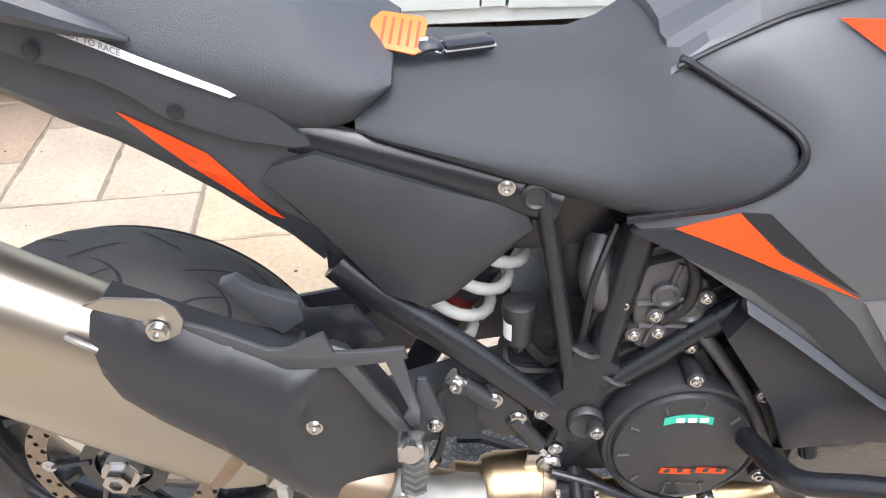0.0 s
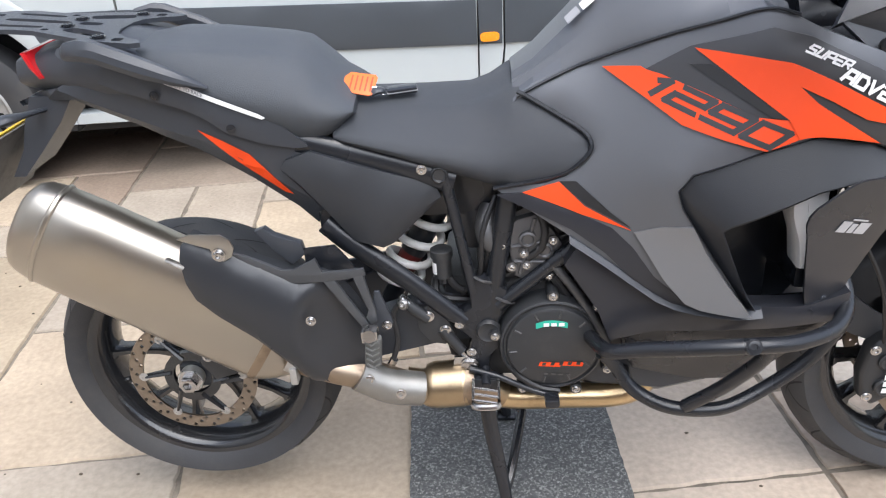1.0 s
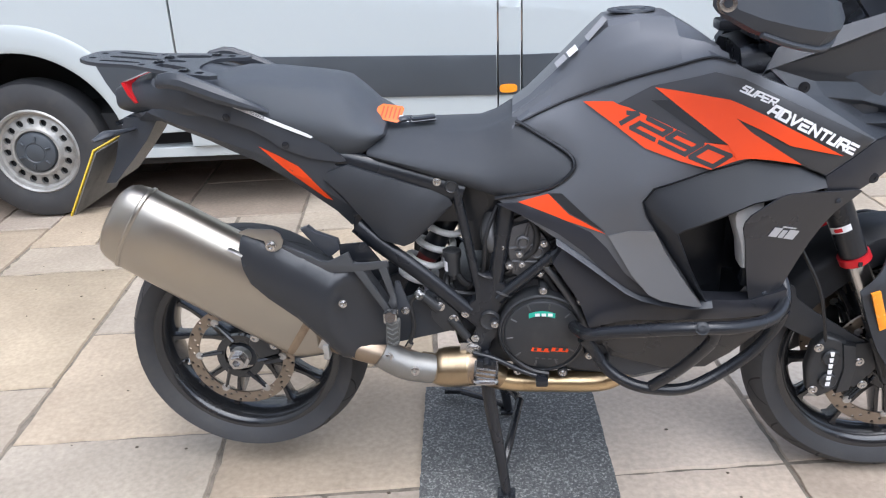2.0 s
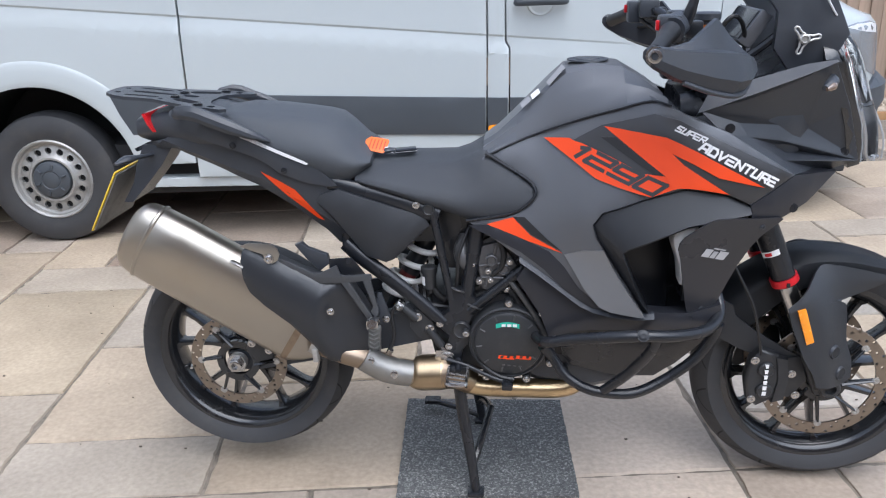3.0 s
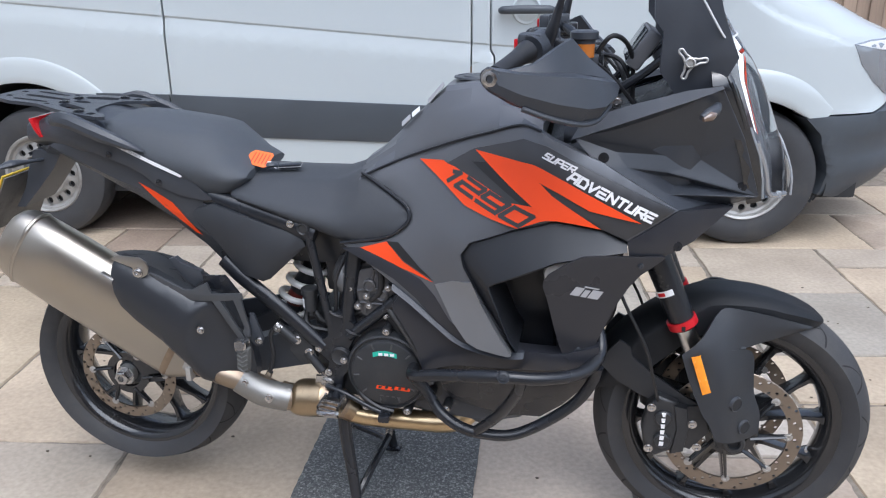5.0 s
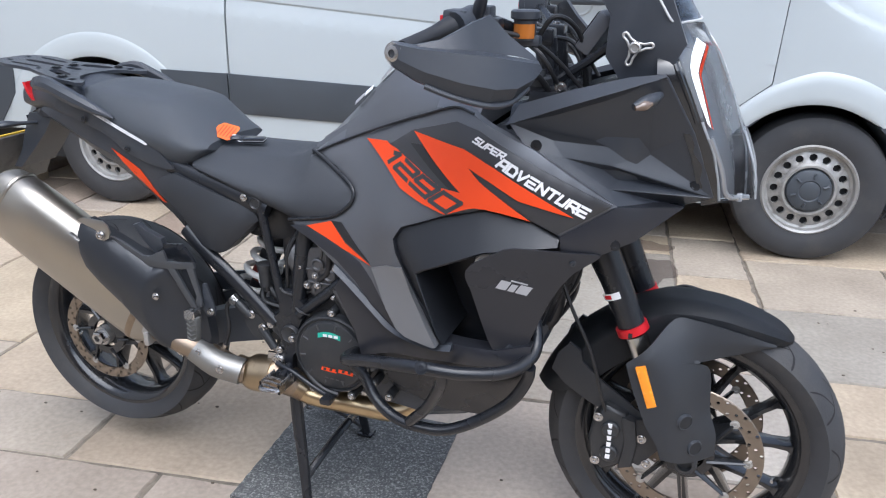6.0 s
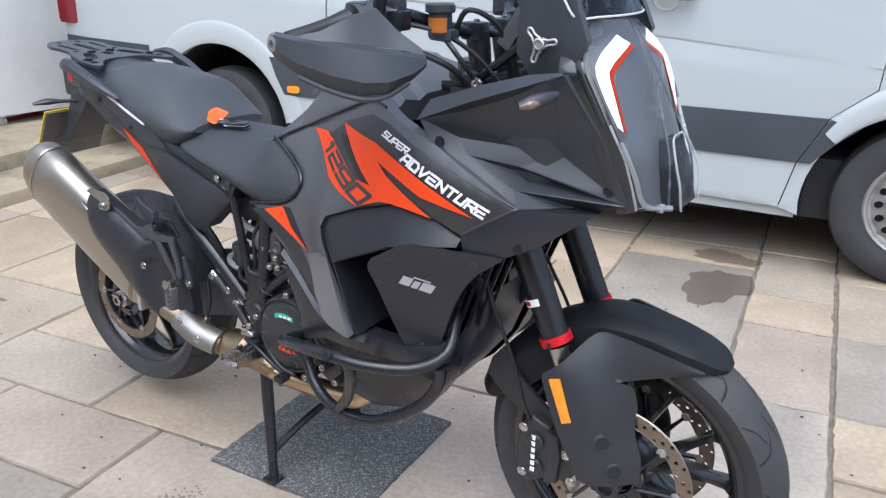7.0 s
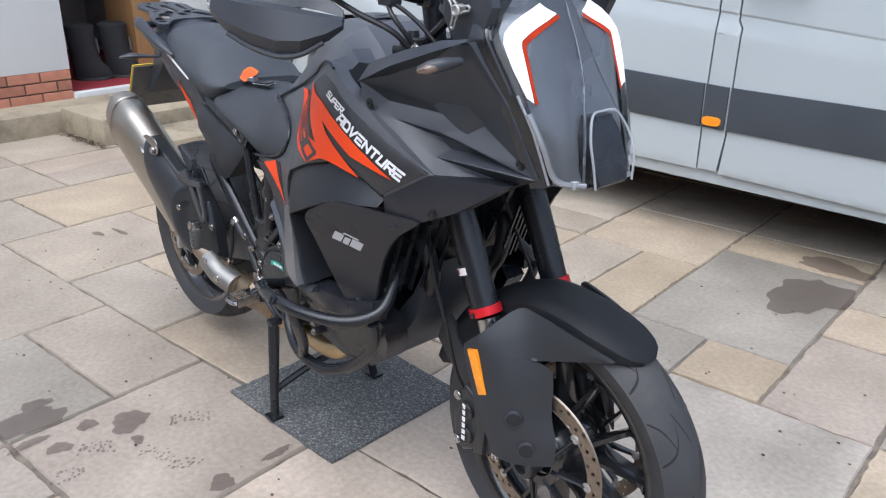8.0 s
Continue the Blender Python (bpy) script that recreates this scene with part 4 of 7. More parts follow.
def nose(b, s):
    """The side of the nose: flat facets folded along its crease lines, with softened folds."""
    corner = dict(rear=(.385, .217, 1.046), brow=(.647, .208, 1.141), bend=(.664, .188, 1.145), edge=(.72, .15, 1.04), chin=(.766, .118, .912), fold=(.47, .213, 1.019), valley=(.637, .128, .993), bolt=(.724, .122, .94),
                  lower=(.435, .243, .998), start=(.492, .215, .99), upper=(.575, .174, .972), hollow=(.6, .135, .945), ridge=(.577, .193, .932), tip=(.668, .165, .874), corner=(.598, .214, .9), under=(.7, .1, .885))
    v = {k: b.verts.new((x, s * y, z)) for k, (x, y, z) in corner.items()}
    for ring in ("rear brow valley fold", "brow bend edge valley", "edge chin bolt valley", "rear fold start lower", "fold valley upper start", "valley bolt upper", "bolt chin upper", "start upper hollow", "upper chin hollow",
                 "start hollow ridge", "hollow chin ridge", "lower start ridge corner", "ridge tip corner", "ridge chin under", "ridge under tip"):
        b.faces.new([v[k] for k in ring.split()])
    rim = [e for e in b.edges if e.is_boundary]
    got = bmesh.ops.extrude_edge_only(b, edges=rim)["geom"]
    for q in got:
        if isinstance(q, bmesh.types.BMVert):
            q.co.y -= s * .03
    bmesh.ops.bevel(b, geom=[e for e in b.edges if not e.is_boundary], offset=.0028, segments=2, profile=.5, affect="EDGES")


def brow(b, s):
    rows = []
    for (x, y, z), (u, w, h) in zip(((.378, .216, 1.043), (.5, .233, 1.09), (.60, .22, 1.124), (.664, .2, 1.146)), ((.40, .2, 1.082), (.5, .2, 1.115), (.60, .197, 1.142), (.662, .194, 1.15))):
        rows.append([(x, s * (y - .02), z - .012), (x, s * y, z), (u, s * w, h), (u, s * (w - .015), h - .012)])
    loft(b, rows)


for s in (-1, 1):
    add("side_shroud", lambda b: skin(b, MAIN, BODY, s, 0.03, 0.006, 0.035), SATIN, label="satin dark grey tank shroud with orange graphics")
    add("air_duct", lambda b: duct(b, s), DUCT, smooth=30)
    add("fairing_edge", lambda b: loft(b, [[(x, s * (BODY(x, z) - .012), z + .008), (x, s * (BODY(x, z) - .002), z + .007), (x, s * (BODY(x, z) + .009), z - .003), (x, s * (BODY(x, z) - .012), z - .008)] for x, z in evenly([(-.006, .696), (.034, .671), (.058, .655), (.135, .603), (.165, .592), (.2, .588), (.262, .588), (.3, .594)], 3)]), BLACK, smooth=30)
    add("duct_wing", lambda b: skin(b, WING, lambda x, z: BODY(x, z) + .003, s, 0.05, 0.006, 0.04), PIANO)
    add("duct_wall", lambda b: plate(b, [(.19, .6), (.40, .6), (.5, .8), (.44, .84), (.2, .82)], s * .11, s * .125, .002), FRAME)
    add("lower_fairing", lambda b: skin(b, SIDE_LOW, lambda x, z: BODY(x, z) - 0.012, s, 0.04, 0.006, 0.04), PIANO)
    add("nose_panel", lambda b: nose(b, s), BLACK, smooth=16)
    add("radiator_guard", lambda b: skin(b, BADGE, guard_face, s, 0.006, 0.002, 0.04), PIANO, smooth=20)
    for x, z in ((.529, .796), (.411, .598)):
        add("guard_screw", lambda b: bolt(b, (x, s * (guard_face(x, z) + .0005), z), .0055, (.4, s, -.25), .003), BLACK)

    core = add("radiator", lambda b: block(b, (.37, s * .1, .60), (.42, s * .225, .83), 0.01), FRAME)
    for k in range(6):
        add("louvre", lambda b: plate(b, [(.43 + .008 * k, .61), (.437 + .008 * k, .61), (.50 + .008 * k, .78), (.493 + .008 * k, .78)], s * (.232 - .026 * k), s * (.226 - .026 * k), 0), FRAME, core)


def tank(b):
    rings = []
    for x, zs, zt, wt in ((-.095, .92, .952, .06), (-.06, .945, .975, .07), (-.014, .96, 1.018, .075), (.035, .98, 1.066, .08), (.07, .995, 1.1, .082), (.1, 1.008, 1.126, .085), (.16, 1.03, 1.136, .09), (.23, 1.053, 1.128, .1), (.28, 1.066, 1.098, .11), (.32, 1.055, 1.07, .12)):
        ws = BODY(x, zs) - 0.004
        mid = zs * .45 + zt * .55
        right = [(-ws, zs - .03), (-ws, zs), (-(ws * .93 + wt * .07), zs * .86 + zt * .14), (-(ws * .6 + wt * .4), mid - .006), (-(ws * .45 + wt * .55), mid + .006), (-wt, zt - .01), (-wt * .8, zt), (0, zt + .002)]
        sec = right + [(-y, z) for y, z in reversed(right[:-1])]
        rings.append([(x, y, z) for y, z in sec])
    loft(b, rings)


add("fuel_tank", tank, SATIN, label="dark grey fuel tank top with a filler cap", smooth=18)
for (x0, z0), (x1, z1), m in (((.062, 1.088), (.098, 1.128), GREY_INK), ((.0, 1.036), (.02, 1.054), GREY_INK), ((.024, 1.057), (.042, 1.072), WHITE_INK)):
    add("warning_label", lambda b: [block(b, (0, 0, 0), (math.hypot(x1 - x0, z1 - z0), .022, .0012), 0), moved(b, Matrix.Translation((x0, -.082, z0)) @ Euler((radians(22), -math.atan2(z1 - z0, x1 - x0), 0)).to_matrix().to_4x4())], m, None, "small pale warning label")


def cap(b):
    lathe(b, [(0, 0.05), (0.003, 0.049), (0.004, 0.042), (0.002, 0.04), (0.002, 0.03), (0.005, 0.028), (0.005, 0.0)], (.155, 0, 1.1365), "z", 40)


add("filler_cap", cap, BLACK)


def section_loft(b, stations):
    """Stations: x, bottom half-width and height, mid half-width and height, shoulder half-width and height, crown height."""
    rings = []
    for x, wb, zb, wm, zm, ws, zs, zc in stations:
        pts = [(-wb * .6, zb - .005), (-wb, zb), (-wm, zm), (-ws, zs), (-ws * .55, (zs + 2 * zc) / 3), (0, zc)]
        pts = pts + [(-y, z) for y, z in reversed(pts[:-1])]
        line = spline([(0, y, z) for y, z in pts], 4)
        rings.append([(x, q.y, q.z) for q in line])
    loft(b, rings)


def rider_seat(b):
    section_loft(b, [(-.405, .11, .865, .135, .877, .1, .9, .918), (-.385, .13, .862, .145, .877, .098, .902, .922), (-.33, .14, .848, .156, .868, .098, .9, .92), (-.25, .147, .822, .162, .85, .098, .898, .918),
                     (-.17, .152, .797, .167, .836, .098, .898, .918), (-.135, .155, .786, .169, .83, .102, .908, .927), (-.1, .158, .778, .17, .835, .111, .927, .942), (-.085, .16, .778, .17, .838, .114, .93, .944), (-.05, .165, .785, .17, .845, .124, .914, .94), (-.01, .171, .803, .17, .845, .14, .889, .915), (.015, .17, .822, .168, .85, .15, .873, .89), (.027, .165, .84, .163, .852, .152, .863, .87)])


def pillion_seat(b):
    section_loft(b, [(-.752, .085, 1.0, .09, 1.008, .075, 1.026, 1.032), (-.735, .1, .99, .11, 1.005, .09, 1.032, 1.042), (-.69, .118, .97, .134, .99, .108, 1.03, 1.05), (-.62, .13, .945, .147, .972, .116, 1.022, 1.046), (-.55, .135, .92, .153, .955, .116, 1.012, 1.038), (-.5, .135, .893, .155, .945, .114, 1.005, 1.031),
                     (-.465, .135, .874, .155, .938, .112, .997, 1.022), (-.435, .13, .872, .153, .926, .112, .972, .998), (-.405, .125, .882, .147, .917, .112, .944, .966), (-.38, .11, .9, .132, .915, .105, .932, .945), (-.368, .1, .908, .12, .916, .098, .925, .93)])


add("rider_seat", rider_seat, SUEDE, label="black grained vinyl rider seat")
add("pillion_seat", pillion_seat, VINYL, label="black vinyl passenger seat")


def tail_width(x, z):
    return np.interp(x, [-1.05, -.97, -.86, -.7, -.5, -.4], [.045, .06, .095, .13, .145, .148])


TAIL = [(-1.005, .936), (-.96, .955), (-.901, .969), (-.86, .99), (-.8, 1.01), (-.7, .985), (-.6, .935), (-.52, .9), (-.456, .872), (-.43, .842), (-.42, .765), (-.455, .708), (-.486, .745), (-.559, .801), (-.655, .861), (-.757, .906), (-.835, .933), (-.871, .947), (-.94, .942), (-1.0, .928)]
COVER_TAIL = [(-.79, .99), (-.775, 1.022), (-.724, 1.02), (-.682, .999), (-.6, .965), (-.516, .926), (-.485, .903), (-.452, .872), (-.449, .866), (-.465, .864), (-.522, .873), (-.587, .897), (-.615, .92), (-.647, .938), (-.7, .957), (-.76, .976)]


def cover_tail_width(x, z):
    return float(np.interp(x, [-.85, -.7, -.45], [.138, .149, .153]))


def tail_side(x, z):
    """The lower tail folds inward below a crease."""
    line = .967 - .33 * (x + .901) - .32 * max(0, x + .62)
    return tail_width(x, z) - .006 - .35 * max(0, line - z)


PANEL = [(-.503, .827), (-.492, .842), (-.445, .858), (-.26, .797), (-.233, .785), (-.225, .764), (-.315, .68), (-.335, .672), (-.384, .687), (-.432, .749)]
for s in (-1, 1):
    add("tail_panel", lambda b: skin(b, TAIL, tail_side, s, 0.05, 0.005, 0.04, cuts=(((-.901, .967), (-.62, .874)), ((-.62, .874), (-.43, .75)))), BLACK, smooth=20)
    add("tail_cover", lambda b: skin(b, COVER_TAIL, cover_tail_width, s, 0.03, 0.006, 0.05), BLACK, label="matt black upper tail cover")

    def rail_bar(b):
        rows = []
        for x, y, z, h, w in ((-.838, .142, 1.043, .008, .008), (-.825, .153, 1.049, .014, .012), (-.795, .163, 1.052, .017, .014), (-.77, .166, 1.048, .0175, .014), (-.7, .167, 1.02, .017, .013), (-.65, .163, 1.0, .012, .012), (-.615, .158, .986, .006, .008), (-.6, .154, .978, .002, .003)):
            rows.append([(x, s * (y + w * dy), z + h * dz) for dy, dz in ((-1, -.7), (-.6, -1), (.55, -1), (1, -.35), (.9, .35), (.3, 1), (-.6, 1), (-1, .6))])
        loft(b, rows)
    add("grab_rail", rail_bar, BLACK, label="moulded black grab rail", smooth=30)
    add("side_panel", lambda b: skin(b, PANEL, lambda x, z: .159 + .01 * math.sin((x + .49) * 11), s, 0.05, 0.013, 0.06, 0.012), GUARD, label="matt black side panel below the seat")

# exhaust
AX = Vector((math.cos(radians(-32.5)), 0, math.sin(radians(-32.5))))
UPX = Vector((-AX.z, 0, AX.x))
SIL = Vector((-.945, -.19, .748))


OVAL = [(math.copysign(abs(math.cos(a)) ** .7, math.cos(a)), math.copysign(abs(math.sin(a)) ** .78, math.sin(a))) for a in (2 * math.pi * k / 32 for k in range(32))]


def can_ring(t, hz, hy, sh=0.0):
    """One section of the silencer: a round back and a lower flank that is folded in towards the tail end."""
    c = SIL + AX * t + UPX * sh + Vector((0, .06 * t, 0))
    fold = .42 - .7 * max(0, t)
    return [c + Vector((0, .86 * hy * y * (1 - max(0, fold) * max(0, -z - .12) / .88 * (y < 0)), 0)) + UPX * (hz * z) for y, z in OVAL]


def silencer(b):
    loft(b, [can_ring(*q) for q in ((-.034, .05, .03), (-.03, .072, .045), (-.022, .086, .055), (-.008, .095, .061), (.018, .1, .066), (.021, .097, .063), (.027, .101, .067), (.1, .104, .068), (.3, .106, .068, -.002), (.42, .106, .066, -.003), (.468, .104, .06, -.005), (.478, .098, .055, -.007), (.5, .078, .05, -.012), (.525, .045, .038, -.022), (.54, .028, .028, -.022))])


add("silencer", silencer, STEEL, label="brushed stainless silencer with a black heat shield")
SH = [(-.676, .705), (-.672, .728), (-.66, .741), (-.62, .72), (-.581, .699), (-.54, .677), (-.5, .658), (-.481, .65), (-.464, .653), (-.442, .653), (-.428, .646), (-.416, .631), (-.396, .59), (-.381, .556), (-.366, .512), (-.36, .46), (-.362, .43), (-.374, .416), (-.44, .418), (-.481, .428), (-.497, .446), (-.517, .48), (-.568, .54), (-.627, .59), (-.66, .626), (-.672, .66)]
FOLD = ((-.474, .652), (-.502, .6), (-.506, .55), (-.497, .5), (-.48, .436))


def shield_width(x, z):
    q = Vector((x, 0, z)) - Vector((SIL.x, 0, SIL.z))
    d, t = q.dot(UPX), q.dot(AX)
    return .186 + .06 * math.sqrt(max(0.05, 1 - ((d - .065) / .105) ** 2)) - .1 * max(0, t - .5) ** 1.2


def shield_side(x, z):
    """The shield follows the can, then turns inward ahead of a fold."""
    past = x - float(np.interp(z, [q[1] for q in reversed(FOLD)], [q[0] for q in reversed(FOLD)]))
    near = shield_width(x - max(0, past), z) + .006
    k = min(1, max(0, past) / .045)
    ahead = .238 - .36 * past - 2 * max(0, .49 - z) ** 2 - 8 * max(0, z - .6) ** 2
    return near + (ahead - near) * k * k * (3 - 2 * k)


add("heat_shield", lambda b: skin(b, SH, shield_side, -1, 0.03, 0.005, 0.018, cuts=tuple(zip(FOLD, FOLD[1:]))), SHIELD, label="satin black heat shield", smooth=22)


def link_pipe(b):
    tube(b, [(-.53, -.2, .475), (-.45, -.195, .44), (-.38, -.19, .415), (-.3, -.17, .37), (-.25, -.15, .36)], .03, 20, 5)


add("link_pipe", link_pipe, BROWN_STEEL)


def collector(b):
    tube(b, [(-.32, -.15, .37), (-.29, -.15, .362), (-.27, -.15, .36), (-.2, -.15, .363), (-.18, -.15, .362), (-.13, -.14, .33)], [.03, .032, .045, .045, .036, .03], 24, 4)


add("collector", collector, DULL_GOLD)
add("header_pipe", lambda b: tube(b, [(-.19, -.15, .355), (-.12, -.13, .315), (0, -.12, .305), (.1, -.12, .308), (.15, -.11, .33), (.2, -.08, .4), (.24, -.05, .5)], .026, 20, 6), GOLD, label="heat-tinted gold header pipe")

# frame, engine and stand
def bar(name, pts, r, m=FRAME, bend=5, seg=12, flat=1.0, label="", parent=None):
    return add(name, lambda b: tube(b, pts, r, seg, bend, flat), m, parent, label)


# fork, mudguard
def guard_width(x, z):
    """Two flat faces that meet in an upright fold, with a chamfer towards the mudguard."""
    face = min(.167 - .12 * max(0, x - .66), .154 - 1.0 * (x - .735))
    return max(.077 - .35 * max(0, x - .87), face - 1.25 * max(0, z - .588) + .1 * max(0, .38 - z) * (x > .735))


def sheet(b, rows, n=4):
    """A smooth sheet through rows of points."""
    fine = [spline(r, n) for r in rows]
    cols = [spline(list(c), n) for c in zip(*fine)]
    loft(b, [list(r) for r in zip(*cols)], closed=False)


def fork_guard(b, s):
    ridge = [(.637, .558, .162), (.677, .595, .152), (.72, .645, .1), (.765, .644, .091), (.832, .629, .083), (.925, .601, .06)]
    skirt = [(.644, .535, .166), (.69, .55, .16), (.734, .562, .138), (.775, .557, .106), (.832, .572, .086), (.915, .594, .062)]
    body = [skirt[:4], [(.66, .49, .168), (.702, .5, .163), (.745, .507, .148), (.803, .532, .085)], [(.69, .42, .168), (.724, .43, .164), (.762, .44, .147), (.812, .445, .09)],
            [(.712, .385, .168), (.746, .385, .162), (.786, .385, .136), (.83, .39, .093)], [(.726, .348, .166), (.757, .342, .158), (.793, .337, .132), (.832, .34, .097)]]
    for rows in ([ridge, [tuple((p + q) / 2 + (.003 if k == 2 else 0) for k, (p, q) in enumerate(zip(a, c))) for a, c in zip(ridge, skirt)], skirt], body):
        sheet(b, [[(x, s * y, z) for x, z, y in r] for r in rows])
    bmesh.ops.remove_doubles(b, verts=b.verts, dist=5e-4)
    bmesh.ops.recalc_face_normals(b, faces=b.faces)
    bmesh.ops.solidify(b, geom=b.faces[:], thickness=.005)


for s in (-1, 1):
    add("fork_tube", lambda b: tube(b, [(.45, s * .105, 1.02), (.57, s * .105, .77), (.638, s * .105, .615)], [.031, .031, .029], 20, 3), FRAME, label="black fork tube")
    add("fork_ring", lambda b: tube(b, [(.634, s * .105, .622), (.6415, s * .105, .606)], .034, 20, 0), RED, label="red anodised ring")
    add("fork_stanchion", lambda b: tube(b, [(.645, s * .105, .6), (.71, s * .105, .45)], .024, 20, 0), CHROME)
    add("fork_guard", lambda b: fork_guard(b, s), GUARD, label="black plastic fork guard", smooth=32)


def mudguard(b):
    rows = []
    for k in range(41):
        f = k / 40
        deg = 56 + 109 * f
        a = radians(deg)
        r = np.interp(deg, [56, 60, 74, 88, 97, 103, 112, 130, 153, 166], [.331, .335, .338, .343, .349, .352, .347, .347, .352, .36])
        ridge = np.interp(deg, [56, 57.5, 60, 66, 74, 100, 120, 150, 162, 166], [.018, .034, .048, .06, .068, .071, .074, .078, .074, .055])
        fall = np.interp(deg, [56, 62, 74, 100, 125, 166], [.003, .008, .018, .026, .03, .03])
        lip = np.interp(deg, [56, 60, 66, 73, 85, 110, 130, 150, 158, 165], [.005, .016, .03, .05, .06, .06, .07, .07, .045, .008])
        dip = np.interp(deg, [56, 66, 80, 100, 112, 166], [.0, .003, .006, .006, .0, .0])
        half = [(1.06, fall + lip), (1.03, fall + .008), (1, fall), (.86, fall * .72), (.62, fall * .3), (.35, dip * .8), (0, dip)]
        row = [(-y, d) for y, d in half] + [(y, d) for y, d in reversed(half[:-1])]
        rows.append([(FX + (r - d) * math.cos(a), ridge * y, FZ + (r - d) * math.sin(a)) for y, d in row])
    loft(b, rows, closed=False)
    bmesh.ops.solidify(b, geom=b.faces[:], thickness=.004)


add("front_mudguard", mudguard, GUARD, label="matt black front mudguard")



# graphics on the shrouds
LIFT = 0.0078


def sticker(name, outline, parent_name, m, s=-1, width=None, lift=LIFT, label=""):
    return add(name, lambda b: skin(b, outline, (lambda x, z: (width or BODY)(x, z) + lift), s, 0.001, 0, 0.03), m, None, label, 0)


def lettering(name, words, start, end, height, m, width=None, s=-1, lift=LIFT + .0008, slant=.25, lean=(0, 1), parent=None):
    """Words laid on the bodywork from start to end (x, z), of that height."""
    cu = bpy.data.curves.new(name, "FONT")
    cu.body, cu.size, cu.offset = words, 1.0, 0.028
    tmp = bpy.data.objects.new("tmp", cu)
    scene.collection.objects.link(tmp)
    dg = bpy.context.evaluated_depsgraph_get()
    me = bpy.data.meshes.new_from_object(tmp.evaluated_get(dg))
    bpy.data.objects.remove(tmp)
    bpy.data.curves.remove(cu)
    co = np.array([v.co[:] for v in me.vertices])
    lo, hi = co.min(0), co.max(0)
    d = Vector((end[0] - start[0], end[1] - start[1]))
    up = Vector(lean) * height
    f = width or BODY
    for v in me.vertices:
        tx, ty = (v.co.x - lo[0]) / (hi[0] - lo[0]), (v.co.y - lo[1]) / (hi[1] - lo[1])
        x, z = start[0] + d.x * (tx + slant * ty * height / d.length) + up.x * ty, start[1] + d.y * (tx + slant * ty * height / d.length) + up.y * ty
        v.co = (x if s < 0 else x, s * (f(x, z) + lift), z)
    me.materials.append(m)
    ob = new(name, me)
    ob.parent = parent or bike
    return ob


STROKES = (([(.3, .78), (.75, 1), (.75, 0)], 0, .13), ([(0, 1), (1, 1), (1, .52), (0, .52), (0, 0), (1, 0)], .2, .42), ([(1, .45), (0, .45), (0, 1), (1, 1), (1, 0), (0, 0)], .48, .72), ([(0, 0), (0, 1), (1, 1), (1, 0), (0, 0)], .78, 1.0))


def strokes(b, lines, at, half, s, lift):
    """A squared letter of flat strokes laid on the shroud; at() takes its box to the body's side view."""
    for p, q in zip(lines, lines[1:]):
        p, q = at(*p), at(*q)
        w = (q - p).normalized()
        n = Vector((-w.y, w.x)) * half
        p, q = p - w * half * .8, q + w * half * .8
        steps = 3
        lo = [b.verts.new((r.x, s * (BODY(r.x, r.y) + lift), r.y)) for r in (p.lerp(q, k / steps) - n for k in range(steps + 1))]
        hi = [b.verts.new((r.x, s * (BODY(r.x, r.y) + lift), r.y)) for r in (p.lerp(q, k / steps) + n for k in range(steps + 1))]
        for k in range(steps):
            b.faces.new((lo[k], lo[k + 1], hi[k + 1], hi[k]))


def digit(b, lines, f0, f1, s):
    """A squared, slanted numeral."""
    a, d, up = Vector((.104, .949)), Vector((.178, -.07)), Vector((.03, .02))
    strokes(b, lines, lambda u, v: a + d * (f0 + (f1 - f0) * (u if s < 0 else 1 - u)) + up * v, .0042, s, .0069)


GLYPHS = {"S": [[(1, 1), (.1, 1), (0, .55), (.9, .5), (1, 0), (0, 0)]], "U": [[(.1, 1), (0, 0), (.9, 0), (1, 1)]], "P": [[(0, 0), (0, 1), (1, 1), (1, .42), (.2, .42)]],
          "E": [[(1, 1), (0, 1)], [(0, .5), (.85, .5)], [(0, 0), (1, 0)], [(0, 0), (0, .5)]], "R": [[(0, 0), (0, 1), (1, 1), (1, .45), (.25, .45)], [(.5, .45), (1, 0)]], "A": [[(0, 0), (.25, 1), (1, 1), (1, 0)], [(.3, .36), (1, .36)]],
          "D": [[(0, 0), (0, 1), (.7, 1), (1, .6), (1, 0), (0, 0)]], "V": [[(0, 1), (.4, 0), (1, 1)]], "N": [[(0, 0), (0, 1), (1, 0), (1, 1)]], "T": [[(0, 1), (1, 1)], [(.5, 1), (.5, 0)]]}


def model_name(b, words, a, d, up, half, s):
    """Wide squared capitals along the shroud."""
    n = len(words)
    for k, c in enumerate(words):
        f0, f1 = (k + .06) / n, (k + .8) / n
        for lines in GLYPHS[c]:
            strokes(b, lines, lambda u, v: Vector(a) + Vector(d) * ((f0 + (f1 - f0) * u) if s < 0 else 1 - (f0 + (f1 - f0) * u)) + Vector(up) * v, half, s, LIFT)


